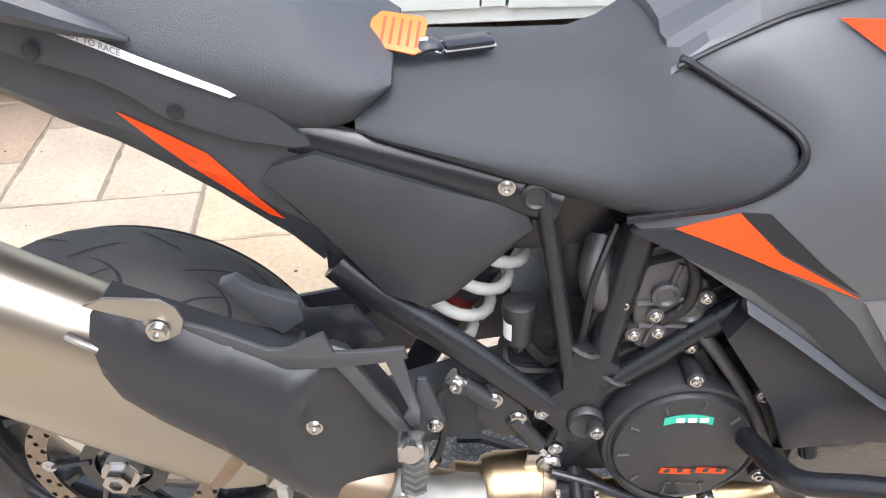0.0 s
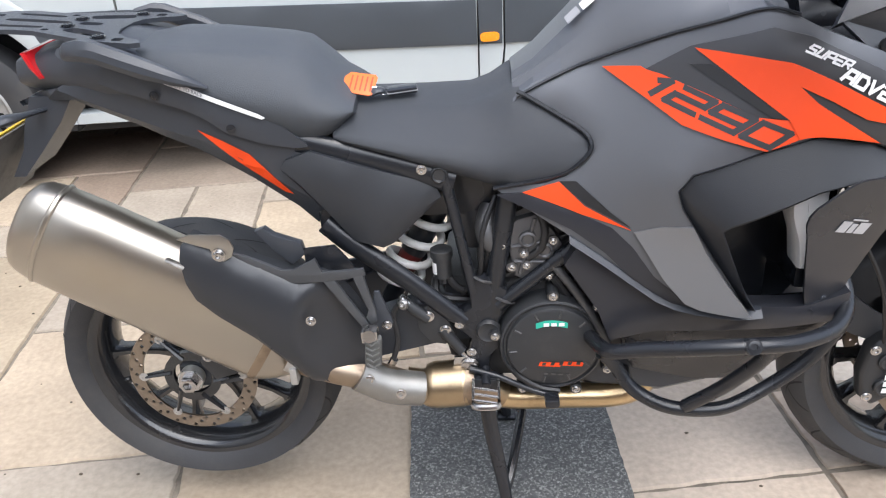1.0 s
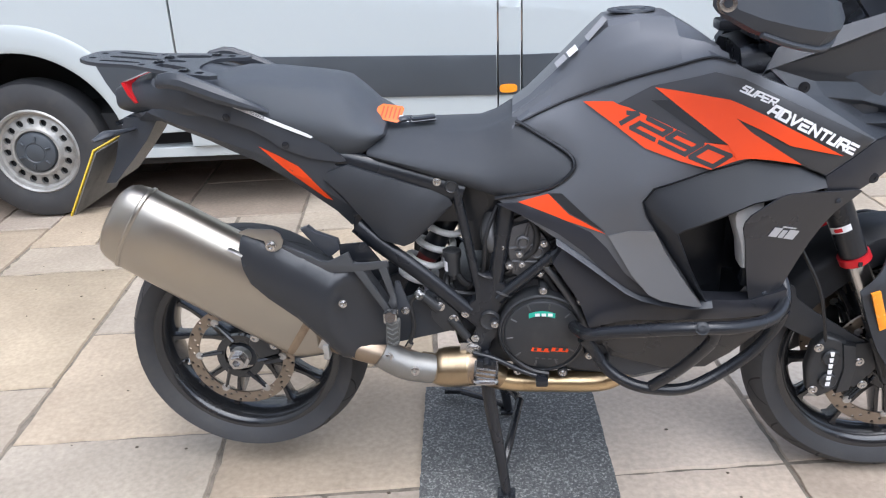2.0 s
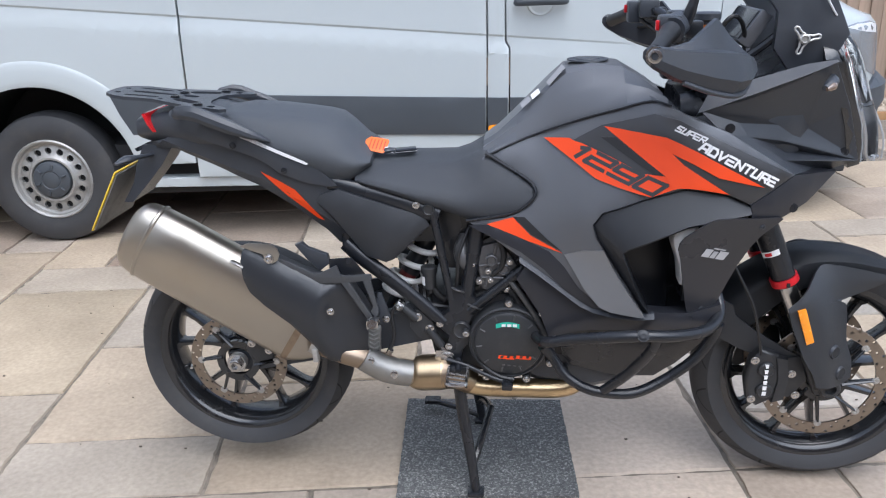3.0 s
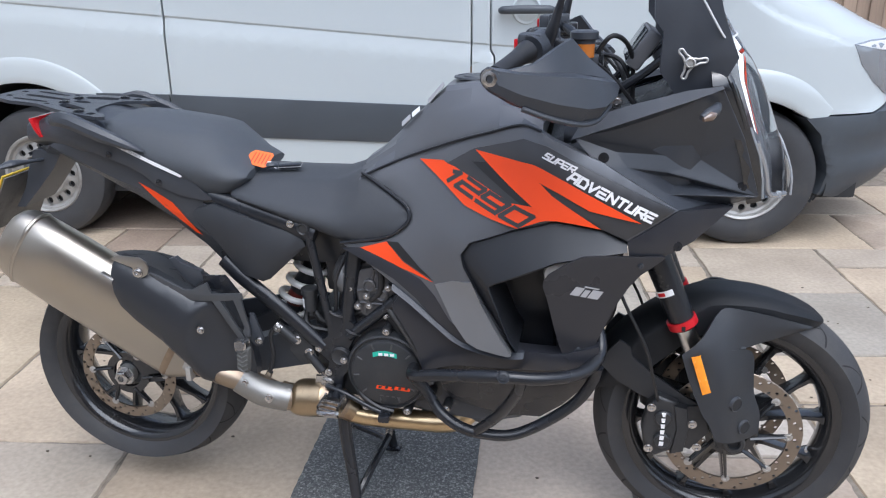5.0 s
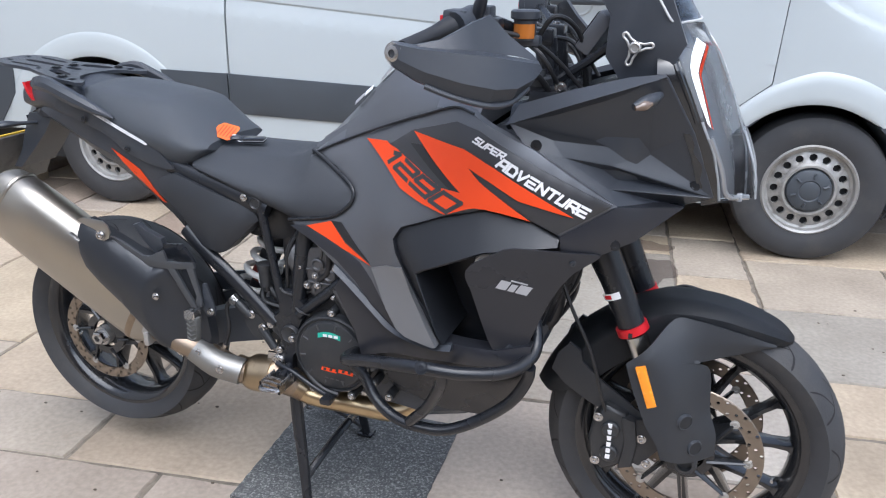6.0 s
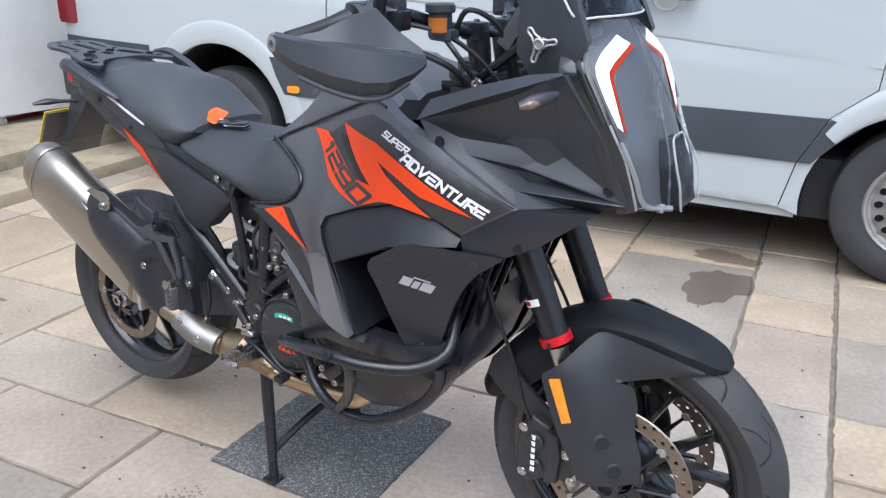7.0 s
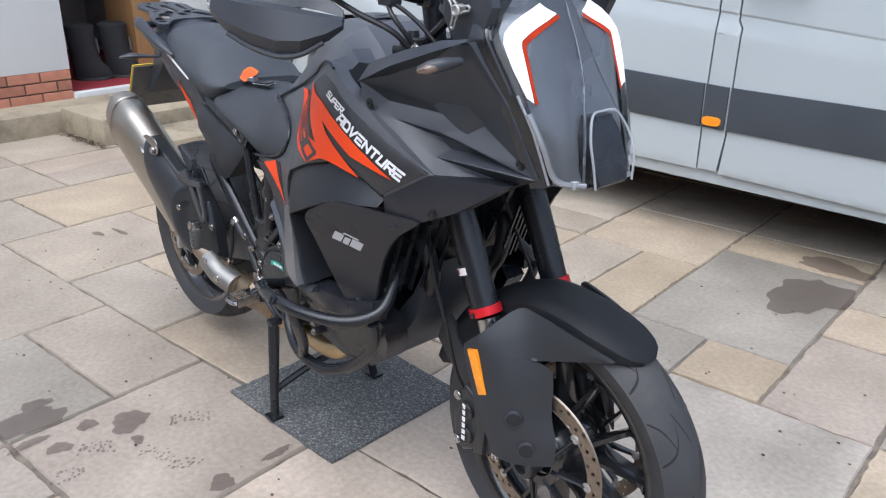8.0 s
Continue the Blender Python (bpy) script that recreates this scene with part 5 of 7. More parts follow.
BIG = [(.182, 1.013), (.216, 1.0105), (.259, 1.006), (.309, .999), (.331, .99), (.373, .97), (.45, .928), (.525, .886), (.422, .913), (.367, .944), (.321, .966), (.297, .973), (.31, .965), (.348, .941), (.446, .876), (.391, .888), (.359, .8925), (.339, .893), (.324, .89), (.309, .918)]
for s in (-1, 1):
    add("graphic_plate", lambda b: skin(b, [(.115, .975), (.178, 1.014), (.285, 1.046), (.335, 1.034), (.591, .907), (.497, .851), (.447, .876), (.357, .893), (.318, .888), (.285, .882), (.22, .9), (.165, .916), (.128, .944)], lambda x, z: BODY(x, z) + .005, s, .012, .005, .03), mat("graphic_plate_grey", (.055, .055, .058), .36, metal=.4) if s < 0 else bpy.data.materials["graphic_plate_grey"])
    add("panel_seam", lambda b: tube(b, [(x, s * (BODY(x, z) + .0005), z) for x, z in ((-.09, .929), (-.03, .957), (.028, .981), (.138, 1.024), (.21, 1.05), (.278, 1.072), (.32, 1.063))], .0028, 6, 4), FRAME)
    sticker("orange_graphic", BIG, "", ORANGE, s, label="orange flash graphic")
    sticker("number_graphic", [(.05, .976), (.107, .98), (.117, .975), (.136, .971), (.199, .949), (.265, .921), (.308, .918), (.326, .89), (.279, .873), (.226, .885), (.163, .902), (.11, .937), (.077, .958)], "", ORANGE, s, lift=.0062)
    sticker("orange_spear", [(-.084, .777), (-.022, .795), (.02, .756), (.093, .723), (.016, .742)], "", ORANGE, s, lift=.002)
    sticker("spear_shadow", [(-.022, .796), (.006, .797), (.06, .75), (.093, .727), (.022, .758)], "", DARK_INK, s, lift=.002)
    sticker("dark_flash", [(.175, .989), (.205, .992), (.309, .918), (.285, .921), (.23, .955)], "", DARK_INK, s, lift=.0072)
    add("lower_trim", lambda b: skin(b, [(-.128, .772), (-.079, .776), (.01, .743), (.063, .723), (.097, .692), (.132, .643), (.178, .607), (.26, .605), (.26, .592), (.166, .592), (.097, .635), (.052, .678), (-.003, .715)], lambda x, z: BODY(x, z) + .002, s, .006, .002, .03), PIANO, label="black lower shroud trim", smooth=30)
    # tilted lower shroud; the sky sheen on it is partly in its paler colour
    add("shroud_facet", lambda b: skin(b, [(.098, .72), (.14, .738), (.184, .745), (.205, .702), (.24, .65), (.275, .603), (.268, .6), (.2, .604), (.176, .612), (.143, .648), (.116, .692)], lambda x, z: BODY(x, z) + .003 + .2 * max(0, math.hypot(.735 - z, .02) - .02) * (z < .735), s, .02, .003, .025, .0), SATIN_SHEEN, label="lower shroud facet, its grey lightened for the sky's sheen")
    for k, (lines, f0, f1) in enumerate(STROKES):
        add("numeral", lambda b: digit(b, lines, f0, f1, s), bpy.data.materials["graphic_plate_grey"], None, "", 0)
    add("lettering", lambda b: model_name(b, "SUPER", (.325, 1.0155), (.062, -.0275), (.009, .0085), .0017, s), WHITE_INK, None, "white model lettering", 0)
    add("lettering", lambda b: model_name(b, "ADVENTURE", (.375, .976), (.172, -.0905), (.0105, .0135), .0026, s), WHITE_INK, None, "white model lettering", 0)
    for k, (f0, f1, h0, h1) in enumerate(((0, .32, 0, 1), (.37, .57, 0, .85), (.62, 1, 0, 1), (.27, .8, 1.12, 1.26))):
        pts = [(.391 + .0555 * f + .0115 * h, .744 - .0195 * f + .0175 * h) for f, h in ((f0, h0), (f1, h0), (f1, h1), (f0, h1))]
        sticker("badge_mark", pts, "", mat("badge_silver", (.42, .42, .43), .4) if k == 0 and s < 0 else bpy.data.materials["badge_silver"], s, guard_face, .002)
    sticker("tail_orange", [(-.64, .898), (-.6, .878), (-.556, .853), (-.531, .825), (-.488, .775), (-.503, .779), (-.577, .837)], "", ORANGE, s, tail_side, .002)
    sticker("white_strip", [(-.683, .9955), (-.67, .9965), (-.598, .962), (-.523, .929), (-.512, .922), (-.518, .9195), (-.572, .942), (-.675, .988)], "", WHITE_INK, s, cover_tail_width, .002)
    a, c = ((-.668, .986), (-.612, .962)) if s < 0 else ((-.612, .962), (-.668, .986))
    lettering("slogan", "READY TO RACE", a, c, .0072, GREY_INK, cover_tail_width, s, .003)

# upper fairing ridges, bolts
for s in (-1, 1):
    add("fairing_ridge", lambda b: brow(b, s), BLACK, smooth=24)
    for x, z in ((.444, 1.014), (.728, .934), (.526, .795), (.386, .578), (.60, .83)):
        add("fairing_bolt", lambda b: bolt(b, (x, s * {.444: .236, .728: .124, .526: .243}.get(x, min(BODY(x, z), .262) + .002), z), .008, (0, s, 0), .003), FRAME)
    add("coolant_tank", lambda b: plate(b, [(.358, .66), (.351, .71), (.337, .752), (.334, .772), (.338, .786), (.35, .798), (.366, .803), (.39, .803), (.39, .72), (.375, .66)], s * .2, s * .268, .012), TANKPLASTIC, label="white translucent coolant tank")
    add("tank_trim", lambda b: tube(b, [(x, s * (BODY(x, z) + .001), z) for x, z in ((-.088, .937), (-.073, .93), (-.042, .912), (-.012, .895), (.018, .877), (.031, .86), (.026, .84), (-.003, .815), (-.046, .799), (-.133, .784))], .0042, 8, 4), FRAME)

# cockpit: cowl, lamp, screen, display
def cowl(b):
    rings = []
    for x, hw, zl, zt in ((.33, .13, .86, 1.02), (.45, .16, .84, 1.06), (.56, .165, .86, 1.1), (.62, .15, .88, 1.13), (.65, .12, .89, 1.19)):
        rings.append([(x, -hw * .7, zl), (x, -hw, zl + (zt - zl) * .3), (x, -hw, zl + (zt - zl) * .75), (x, -hw * .8, zt), (x, hw * .8, zt), (x, hw, zl + (zt - zl) * .75), (x, hw, zl + (zt - zl) * .3), (x, hw * .7, zl)])
    loft(b, rings)


add("cowl", cowl, BLACK)
LAMP = [(1.226, .708, .05), (1.205, .722, .1), (1.185, .737, .136), (1.16, .75, .16), (1.14, .76, .162), (1.1, .778, .152), (1.05, .798, .138), (1.0, .82, .126), (.95, .833, .114), (.905, .84, .1)]


def lamp_at(y, z, back=0.0):
    """The lamp's face: x at the offset y (part of its half-width) and height z."""
    zs = [q[0] for q in LAMP][::-1]
    x0, hw = np.interp(z, zs, [q[1] for q in LAMP][::-1]), np.interp(z, zs, [q[2] for q in LAMP][::-1])
    return Vector((x0 - .062 * abs(y) ** 3.6 - back, hw * y, z))


def lamp_sheet(b, back, rows=18, span=1.0):
    grid = [[lamp_at(span * (-1 + k / 8), .905 + .321 * j / rows, back) for k in range(17)] for j in range(rows + 1)]
    loft(b, grid, closed=False)


lamp = add("headlight_housing", lambda b: lamp_sheet(b, .035), mat("lamp_interior", (.135, .145, .16), .28, metal=.5), label="wide headlight with white running lights")


def lens(b):
    lamp_sheet(b, 0)
    rim = [e for e in b.edges if e.is_boundary]
    got = bmesh.ops.extrude_edge_only(b, edges=rim)["geom"]
    for v in got:
        if isinstance(v, bmesh.types.BMVert):
            v.co.x -= .03


glass = add("lens", lens, CLEAR, lamp, "clear headlight cover")
glass.visible_shadow = False


def drl_at(y, z, back=0.0):
    """The running light stands almost square to the way ahead, behind the clear cover."""
    w = lamp_at(y, z).y
    return Vector((.71 + .35 * (1.148 - z) - .2 * (abs(w) - .105) - back, w, z))


def lamp_band(b, outer, inner, back):
    rows = []
    even = [Vector((a[0] + (c[0] - a[0]) * k / 5, a[1] + (c[1] - a[1]) * k / 5)) for a, c in zip(outer, outer[1:]) for k in range(6)]
    evin = [Vector((a[0] + (c[0] - a[0]) * k / 5, a[1] + (c[1] - a[1]) * k / 5)) for a, c in zip(inner, inner[1:]) for k in range(6)]
    for p, q in zip(even, evin):
        rows.append([drl_at(p.x, p.y, back), drl_at((p.x + q.x) / 2, (p.y + q.y) / 2, back), drl_at(q.x, q.y, back)])
    loft(b, rows, closed=False)
    bmesh.ops.solidify(b, geom=b.faces[:], thickness=.004)


def lamp_half(z):
    return lamp_at(1, z).y


def cheek_width(x, z):
    return lamp_half(min(max(z, .905), 1.226)) + .006 + .3 * max(0, lamp_at(1, min(max(z, .905), 1.226)).x - x)


for s in (-1, 1):
    out = [(.9, 1.055), (.93, 1.1), (.93, 1.143), (.91, 1.158), (.85, 1.175), (.6, 1.203)]
    mid = [(.82, 1.045), (.75, 1.1), (.72, 1.135), (.7, 1.145), (.6, 1.155), (.24, 1.184)]
    inn = [(.78, 1.042), (.71, 1.1), (.68, 1.132), (.655, 1.139), (.56, 1.148), (.21, 1.178)]
    add("running_light", lambda b: lamp_band(b, [(s * y, z) for y, z in out], [(s * y, z) for y, z in mid], 0), DRL, lamp, "white daytime running light")
    add("orange_liner", lambda b: lamp_band(b, [(s * y, z) for y, z in mid], [(s * y, z) for y, z in inn], -.002), ORANGE, lamp)
    add("lamp_rib", lambda b: tube(b, [lamp_at(s * .12, 1.22, .01), lamp_at(s * .14, 1.1, .012), lamp_at(s * .42, 1.0, .008), lamp_at(s * .6, .91, .008)], .0025, 8, 4), bpy.data.materials["lamp_interior"], lamp)
    add("lamp_edge", lambda b: tube(b, [lamp_at(s * .97, 1.03, .004), lamp_at(s * .95, .97, .004), lamp_at(s * .92, .915, .004), lamp_at(s * .6, .907, .002)], .006, 8, 4), CHROMED, lamp)
    add("lamp_cheek", lambda b: skin(b, [(.645, 1.142), (.638, 1.2), (.63, 1.27), (.612, 1.34), (.64, 1.3), (.67, 1.245)] + [(lamp_at(1, z).x - .004, z) for z in (1.224, 1.205, 1.185, 1.16, 1.14, 1.1, 1.05, 1.0, .95, .9)] + [(.745, .894), (.715, 1.0), (.69, 1.06), (.65, 1.125)], cheek_width, s, .02, .005, .04), RIM, label="gloss black lamp surround")
    add("lamp_rim", lambda b: tube(b, [lamp_at(s * 1.03, z, .006) for z in (1.224, 1.205, 1.185, 1.16, 1.14, 1.1, 1.06)], .0055, 8, 2), RIM, lamp, "gloss black lamp rim")
    add("lens_edge", lambda b: tube(b, [lamp_at(s * 1.0, z, .002) for z in (1.06, 1.03, 1.0, .97, .94, .905)], .0028, 8, 2), PALE, lamp, "pale bright edge of the clear cover")
    add("lens_foot", lambda b: block(b, (.806, s * .066, .9), (.818, s * .08, .916), .003), PALE, lamp)


def sensor(b):
    rings = []
    for x, f in ((.77, 1), (.836, 1), (.841, .92)):
        rings.append([(x - .03 * (z - .9) / .1 * (x > .8), y * f, .965 + (z - .965) * f) for y, z in ((-.04, .9), (-.048, .93), (-.046, .985), (-.03, 1.018), (.03, 1.018), (.046, .985), (.048, .93), (.04, .9))])
    loft(b, rings)


add("radar_sensor", sensor, FRAME, lamp, "dark sensor box")
ARCHED = [(.842, .052, .902), (.838, .058, .945), (.826, .055, .985), (.81, .034, 1.024)]
add("sensor_surround", lambda b: tube(b, [(x, -y, z) for x, y, z in ARCHED] + [(.806, 0, 1.028)] + [q for q in reversed(ARCHED)], .0024, 8, 4), PALE, lamp, "pale clear rim round the sensor")


def screen(b):
    rows = []
    for j in range(9):
        f = j / 8
        x0, z = .702 - .16 * f, 1.235 + .25 * f
        rows.append([(x0 - 1.6 * y * y, y, z) for y in ((-1 + k / 8) * (.163 - .01 * f) for k in range(17))])
    loft(b, rows, closed=False)
    bmesh.ops.solidify(b, geom=b.faces[:], thickness=.004)


ws = add("windscreen", screen, SMOKE, label="clear short windscreen")
ws.visible_shadow = False


def screen_at(f, y):
    y *= .163 - .01 * f
    return (.703 - .16 * f - 1.6 * y * y, y, 1.235 + .25 * f)


add("screen_edge", lambda b: tube(b, [screen_at(f, -1) for f in (1, .7, .4, .1)] + [screen_at(0, y) for y in (-.96, -.7, -.35, 0, .35, .7, .96)] + [screen_at(f, 1) for f in (.1, .4, .7, 1)], .0022, 6, 3), TANKPLASTIC, ws, "pale polished screen edge")
for s in (-1, 1):
    add("screen_bracket", lambda b: skin(b, [(.525, 1.36), (.53, 1.27), (.548, 1.245), (.545, 1.17), (.585, 1.115), (.66, 1.14), (.69, 1.2), (.66, 1.27), (.635, 1.36)], lambda x, z: .146 + min(.026, .6 * max(0, x - .62)) - .1 * max(0, z - 1.2), s, .02, .006, .06), BLACK)
    knob = add("screen_knob", lambda b: lathe(b, [(s * .15, .011), (s * .166, .011), (s * .168, .008), (s * .163, .006), (s * .163, 0)], (.6, 0, 1.19), "y", 16), ALU, label="silver three-armed knob")
    for k in range(3):
        a = radians(10 + 120 * k)

        def arm(b):
            c, d, n = Vector((.6, s * .163, 1.19)), Vector((math.cos(a), 0, math.sin(a))), Vector((-math.sin(a), 0, math.cos(a)))
            tube(b, [c + d * .008 + n * .007, c + d * .018 + n * .004, c + d * .029 + n * .0045, c + d * .033, c + d * .029 - n * .0045, c + d * .018 - n * .004, c + d * .008 - n * .007], .0024, 6, 3)
        add("knob_arm", arm, ALU, knob)


def display(b):
    block(b, (-.016, -.1, -.042), (.016, .1, .042), .006)
    moved(b, pose(.514, 0, 1.207, 0, 34, 0))


dash = add("display", display, SATIN, label="black dashboard display")
add("display_glass", lambda b: (block(b, (-.019, -.092, -.036), (-.0155, .092, .036), .002), moved(b, pose(.514, 0, 1.207, 0, 34, 0))), GLASSY, dash)
add("dash_cowl", lambda b: section_loft(b, [(.36, .1, .98, .12, 1.02, .1, 1.06, 1.07), (.46, .12, .98, .15, 1.03, .12, 1.08, 1.09), (.56, .12, 1.0, .16, 1.06, .13, 1.11, 1.12), (.64, .1, 1.05, .14, 1.1, .11, 1.16, 1.18)]), FRAME)

# handlebar and its fittings
HB = [(.245, -.42, 1.193), (.285, -.32, 1.218), (.33, -.22, 1.235), (.385, -.12, 1.205), (.405, -.05, 1.19)]
hb = add("handlebar", lambda b: tube(b, HB + [(x, -y, z) for x, y, z in reversed(HB)], .0115, 12, 6), FRAME, label="tapered black handlebar")
for s in (-1, 1):
    def grip(b):
        rings = [(.25, .41), (.258, .39), (.27, .36), (.28, .335), (.295, .30)]
        tube(b, [(x, s * y, 1.195 + .27 * (.41 - y)) for x, y in rings], [.017, .0165, .016, .0165, .021], 14, 4)
    add("grip", grip, ROPE, hb, "black rubber grip")

    def switchgear(b):
        tube(b, [(.30, s * .29, 1.226), (.318, s * .25, 1.235)], .026, 14, 0)
        block(b, (.275, s * .24, 1.2), (.32, s * .29, 1.255), .008)
        block(b, (.30, s * .2, 1.215), (.35, s * .24, 1.26), .006)
    add("switchgear", switchgear, BLACK, hb)
    add("red_switch", lambda b: block(b, (.268, s * .27, 1.225), (.278, s * .282, 1.245), .003), RED, hb)
    add("clamp", lambda b: (tube(b, [(.375, s * .155, 1.205), (.39, s * .13, 1.2)], .022, 12, 0), block(b, (.385, s * .14, 1.185), (.425, s * .17, 1.205), .005)), BLACK, hb)
    add("mirror_stem", lambda b: tube(b, [(.33, s * .262, 1.235), (.338, s * .265, 1.262), (.352, s * .268, 1.31), (.372, s * .285, 1.38), (.38, s * .31, 1.45)], [.012, .012, .0065, .006, .006], 10, 4), FRAME, hb, "slim black mirror stem")

    def guard(b):
        rows = []
        for x, y, zt, zb, th in ((.236, .44, 1.205, 1.182, .012), (.25, .445, 1.212, 1.172, .018), (.29, .443, 1.206, 1.15, .024), (.35, .428, 1.2, 1.128, .026), (.40, .405, 1.195, 1.115, .026), (.43, .375, 1.187, 1.118, .024), (.452, .335, 1.179, 1.138, .018), (.46, .305, 1.174, 1.157, .01)):
            zm = zt * .3 + zb * .7
            rows.append([(x - th * .6, s * (y - th), zt), (x, s * y, zt - .004), (x + th * .5, s * (y + th * .25), zm), (x, s * y, zb), (x - th * .4, s * (y - th * .6), zb - .003), (x - th * .9, s * (y - th * 1.1), zb + .006), (x - th * .9, s * (y - th * 1.2), zt - .006)])
        loft(b, rows)
    hg = add("handguard", guard, BLACK, label="black plastic handguard", smooth=24)

    def deflector(b):
        rows = []
        for x, y, z0, z1 in ((.29, .432, 1.198, 1.206), (.33, .415, 1.196, 1.214), (.37, .37, 1.19, 1.24), (.39, .338, 1.188, 1.25), (.42, .322, 1.184, 1.215), (.455, .298, 1.174, 1.184)):
            rows.append([(x, s * y, z0), (x - .012, s * (y - .008), z1), (x - .018, s * (y - .014), z1), (x - .012, s * (y - .012), z0)])
        loft(b, rows)
    add("deflector", deflector, BLACK, hg)
    add("guard_lip", lambda b: tube(b, [(.3, s * .44, 1.143), (.35, s * .426, 1.124), (.4, s * .403, 1.111), (.428, s * .374, 1.114), (.448, s * .338, 1.134)], .0055, 8, 4), BLACK, hg)
    add("guard_bolt", lambda b: bolt(b, (.246, s * .44, 1.193), .0135, (-.25, s, 0), .006), CHROME, hg, "silver bar-end bolt")
    add("lever", lambda b: tube(b, [(.345, s * .23, 1.21), (.37, s * .27, 1.2), (.355, s * .34, 1.185), (.325, s * .405, 1.175)], [.008, .007, .006, .007], 8, 5, .7), FRAME, hb)
    add("fork_clamp", lambda b: (block(b, (.40, s * .07, 1.06), (.475, s * .14, 1.1), .012), tube(b, [(.42, s * .105, 1.09), (.44, s * .105, 1.05)], .033, 16, 0)), FRAME)
    add("riser", lambda b: tube(b, [(.425, s * .05, 1.08), (.41, s * .05, 1.19)], [.02, .024], 12, 2), FRAME, hb)
    add("clamp_bolt", lambda b: bolt(b, (.465, s * .142, 1.108), .009, (0, s, 0), .005), CHROME)
    pod = add("indicator", lambda b: tube(b, [(.655, s * .2, 1.114), (.645, s * .232, 1.11), (.632, s * .252, 1.105), (.618, s * .266, 1.101)], [.007, .012, .012, .006], 12, 4), BLACK, label="small smoked indicator")
    add("indicator_lens", lambda b: tube(b, [(.648, s * .238, 1.108), (.635, s * .258, 1.103), (.621, s * .269, 1.099)], [.005, .0095, .004], 12, 4), mat("indicator_lens", (.16, .11, .08), .15, coat=.7) if s < 0 else bpy.data.materials["indicator_lens"], pod, "smoked lens")


def reservoir(b):
    lathe(b, [(-.026, .021), (.012, .022)], (.395, -.16, 1.222), "z", 20)
    lathe(b, [(.012, .026), (.014, .028), (.026, .028), (.029, .024), (.029, 0)], (.395, -.16, 1.222), "z", 20)


add("brake_reservoir", reservoir, BLACK, hb)
add("reservoir_window", lambda b: lathe(b, [(-.022, .0225), (.004, .0228)], (.395, -.16, 1.222), "z", 10, radians(120), radians(215)), mat("amber_fluid", (.4, .13, .02), .3), hb, "amber fluid window")
for k, pts in enumerate(([(.36, -.12, 1.2), (.43, -.17, 1.17), (.47, -.12, 1.08), (.5, -.1, .98)], [(.35, .1, 1.21), (.44, .12, 1.15), (.48, .08, 1.05), (.52, .03, .95)], [(.4, .0, 1.19), (.47, -.04, 1.18), (.5, -.05, 1.1), (.49, -.06, 1.0)],
                         [(.41, -.14, 1.19), (.45, -.15, 1.24), (.49, -.1, 1.2), (.5, -.06, 1.08)], [(.33, .2, 1.22), (.42, .14, 1.2), (.48, .05, 1.14), (.5, .0, 1.05)])):
    bar("cable", pts, .005, ROPE, 6, 8)

# fork yokes, bar clamp, wiring between the bars and the cowl
add("top_yoke", lambda b: (block(b, (.375, -.13, 1.085), (.455, .13, 1.108), .008), block(b, (.33, -.03, 1.09), (.4, .03, 1.112), .006)), FRAME)
for s in (-1, 1):
    add("fork_cap", lambda b: lathe(b, [(0, .027), (.014, .027), (.018, .022), (.018, .012), (.03, .01), (.03, 0)], (.415, s * .105, 1.106), "z", 20), COVER)
    add("bar_clamp", lambda b: block(b, (.385, s * .035, 1.178), (.43, s * .075, 1.212), .006), FRAME)
    add("clamp_screw", lambda b: bolt(b, (.41, s * .055, 1.212), .006, (0, 0, 1), .005), CHROME)
    add("mirror_clamp", lambda b: (tube(b, [(.31, s * .245, 1.232), (.345, s * .225, 1.228)], .02, 12, 0), block(b, (.335, s * .215, 1.205), (.37, s * .25, 1.24), .006)), FRAME, hb)
    add("dash_arm", lambda b: tube(b, [(.43, s * .09, 1.1), (.47, s * .105, 1.13), (.52, s * .11, 1.165), (.56, s * .12, 1.2)], .009, 8, 4), FRAME)
    bar("wiring", [(.30, s * .25, 1.215), (.36, s * .2, 1.17), (.42, s * .15, 1.13), (.46, s * .11, 1.06)], .006, ROPE, 6, 8)
    bar("wiring", [(.33, s * .22, 1.22), (.4, s * .17, 1.2), (.45, s * .13, 1.16), (.5, s * .1, 1.1)], .0045, ROPE, 6, 8)
add("ignition_switch", lambda b: lathe(b, [(0, .022), (.02, .022), (.024, .018), (.024, 0)], (.36, 0, 1.11), "z", 20), COVER)

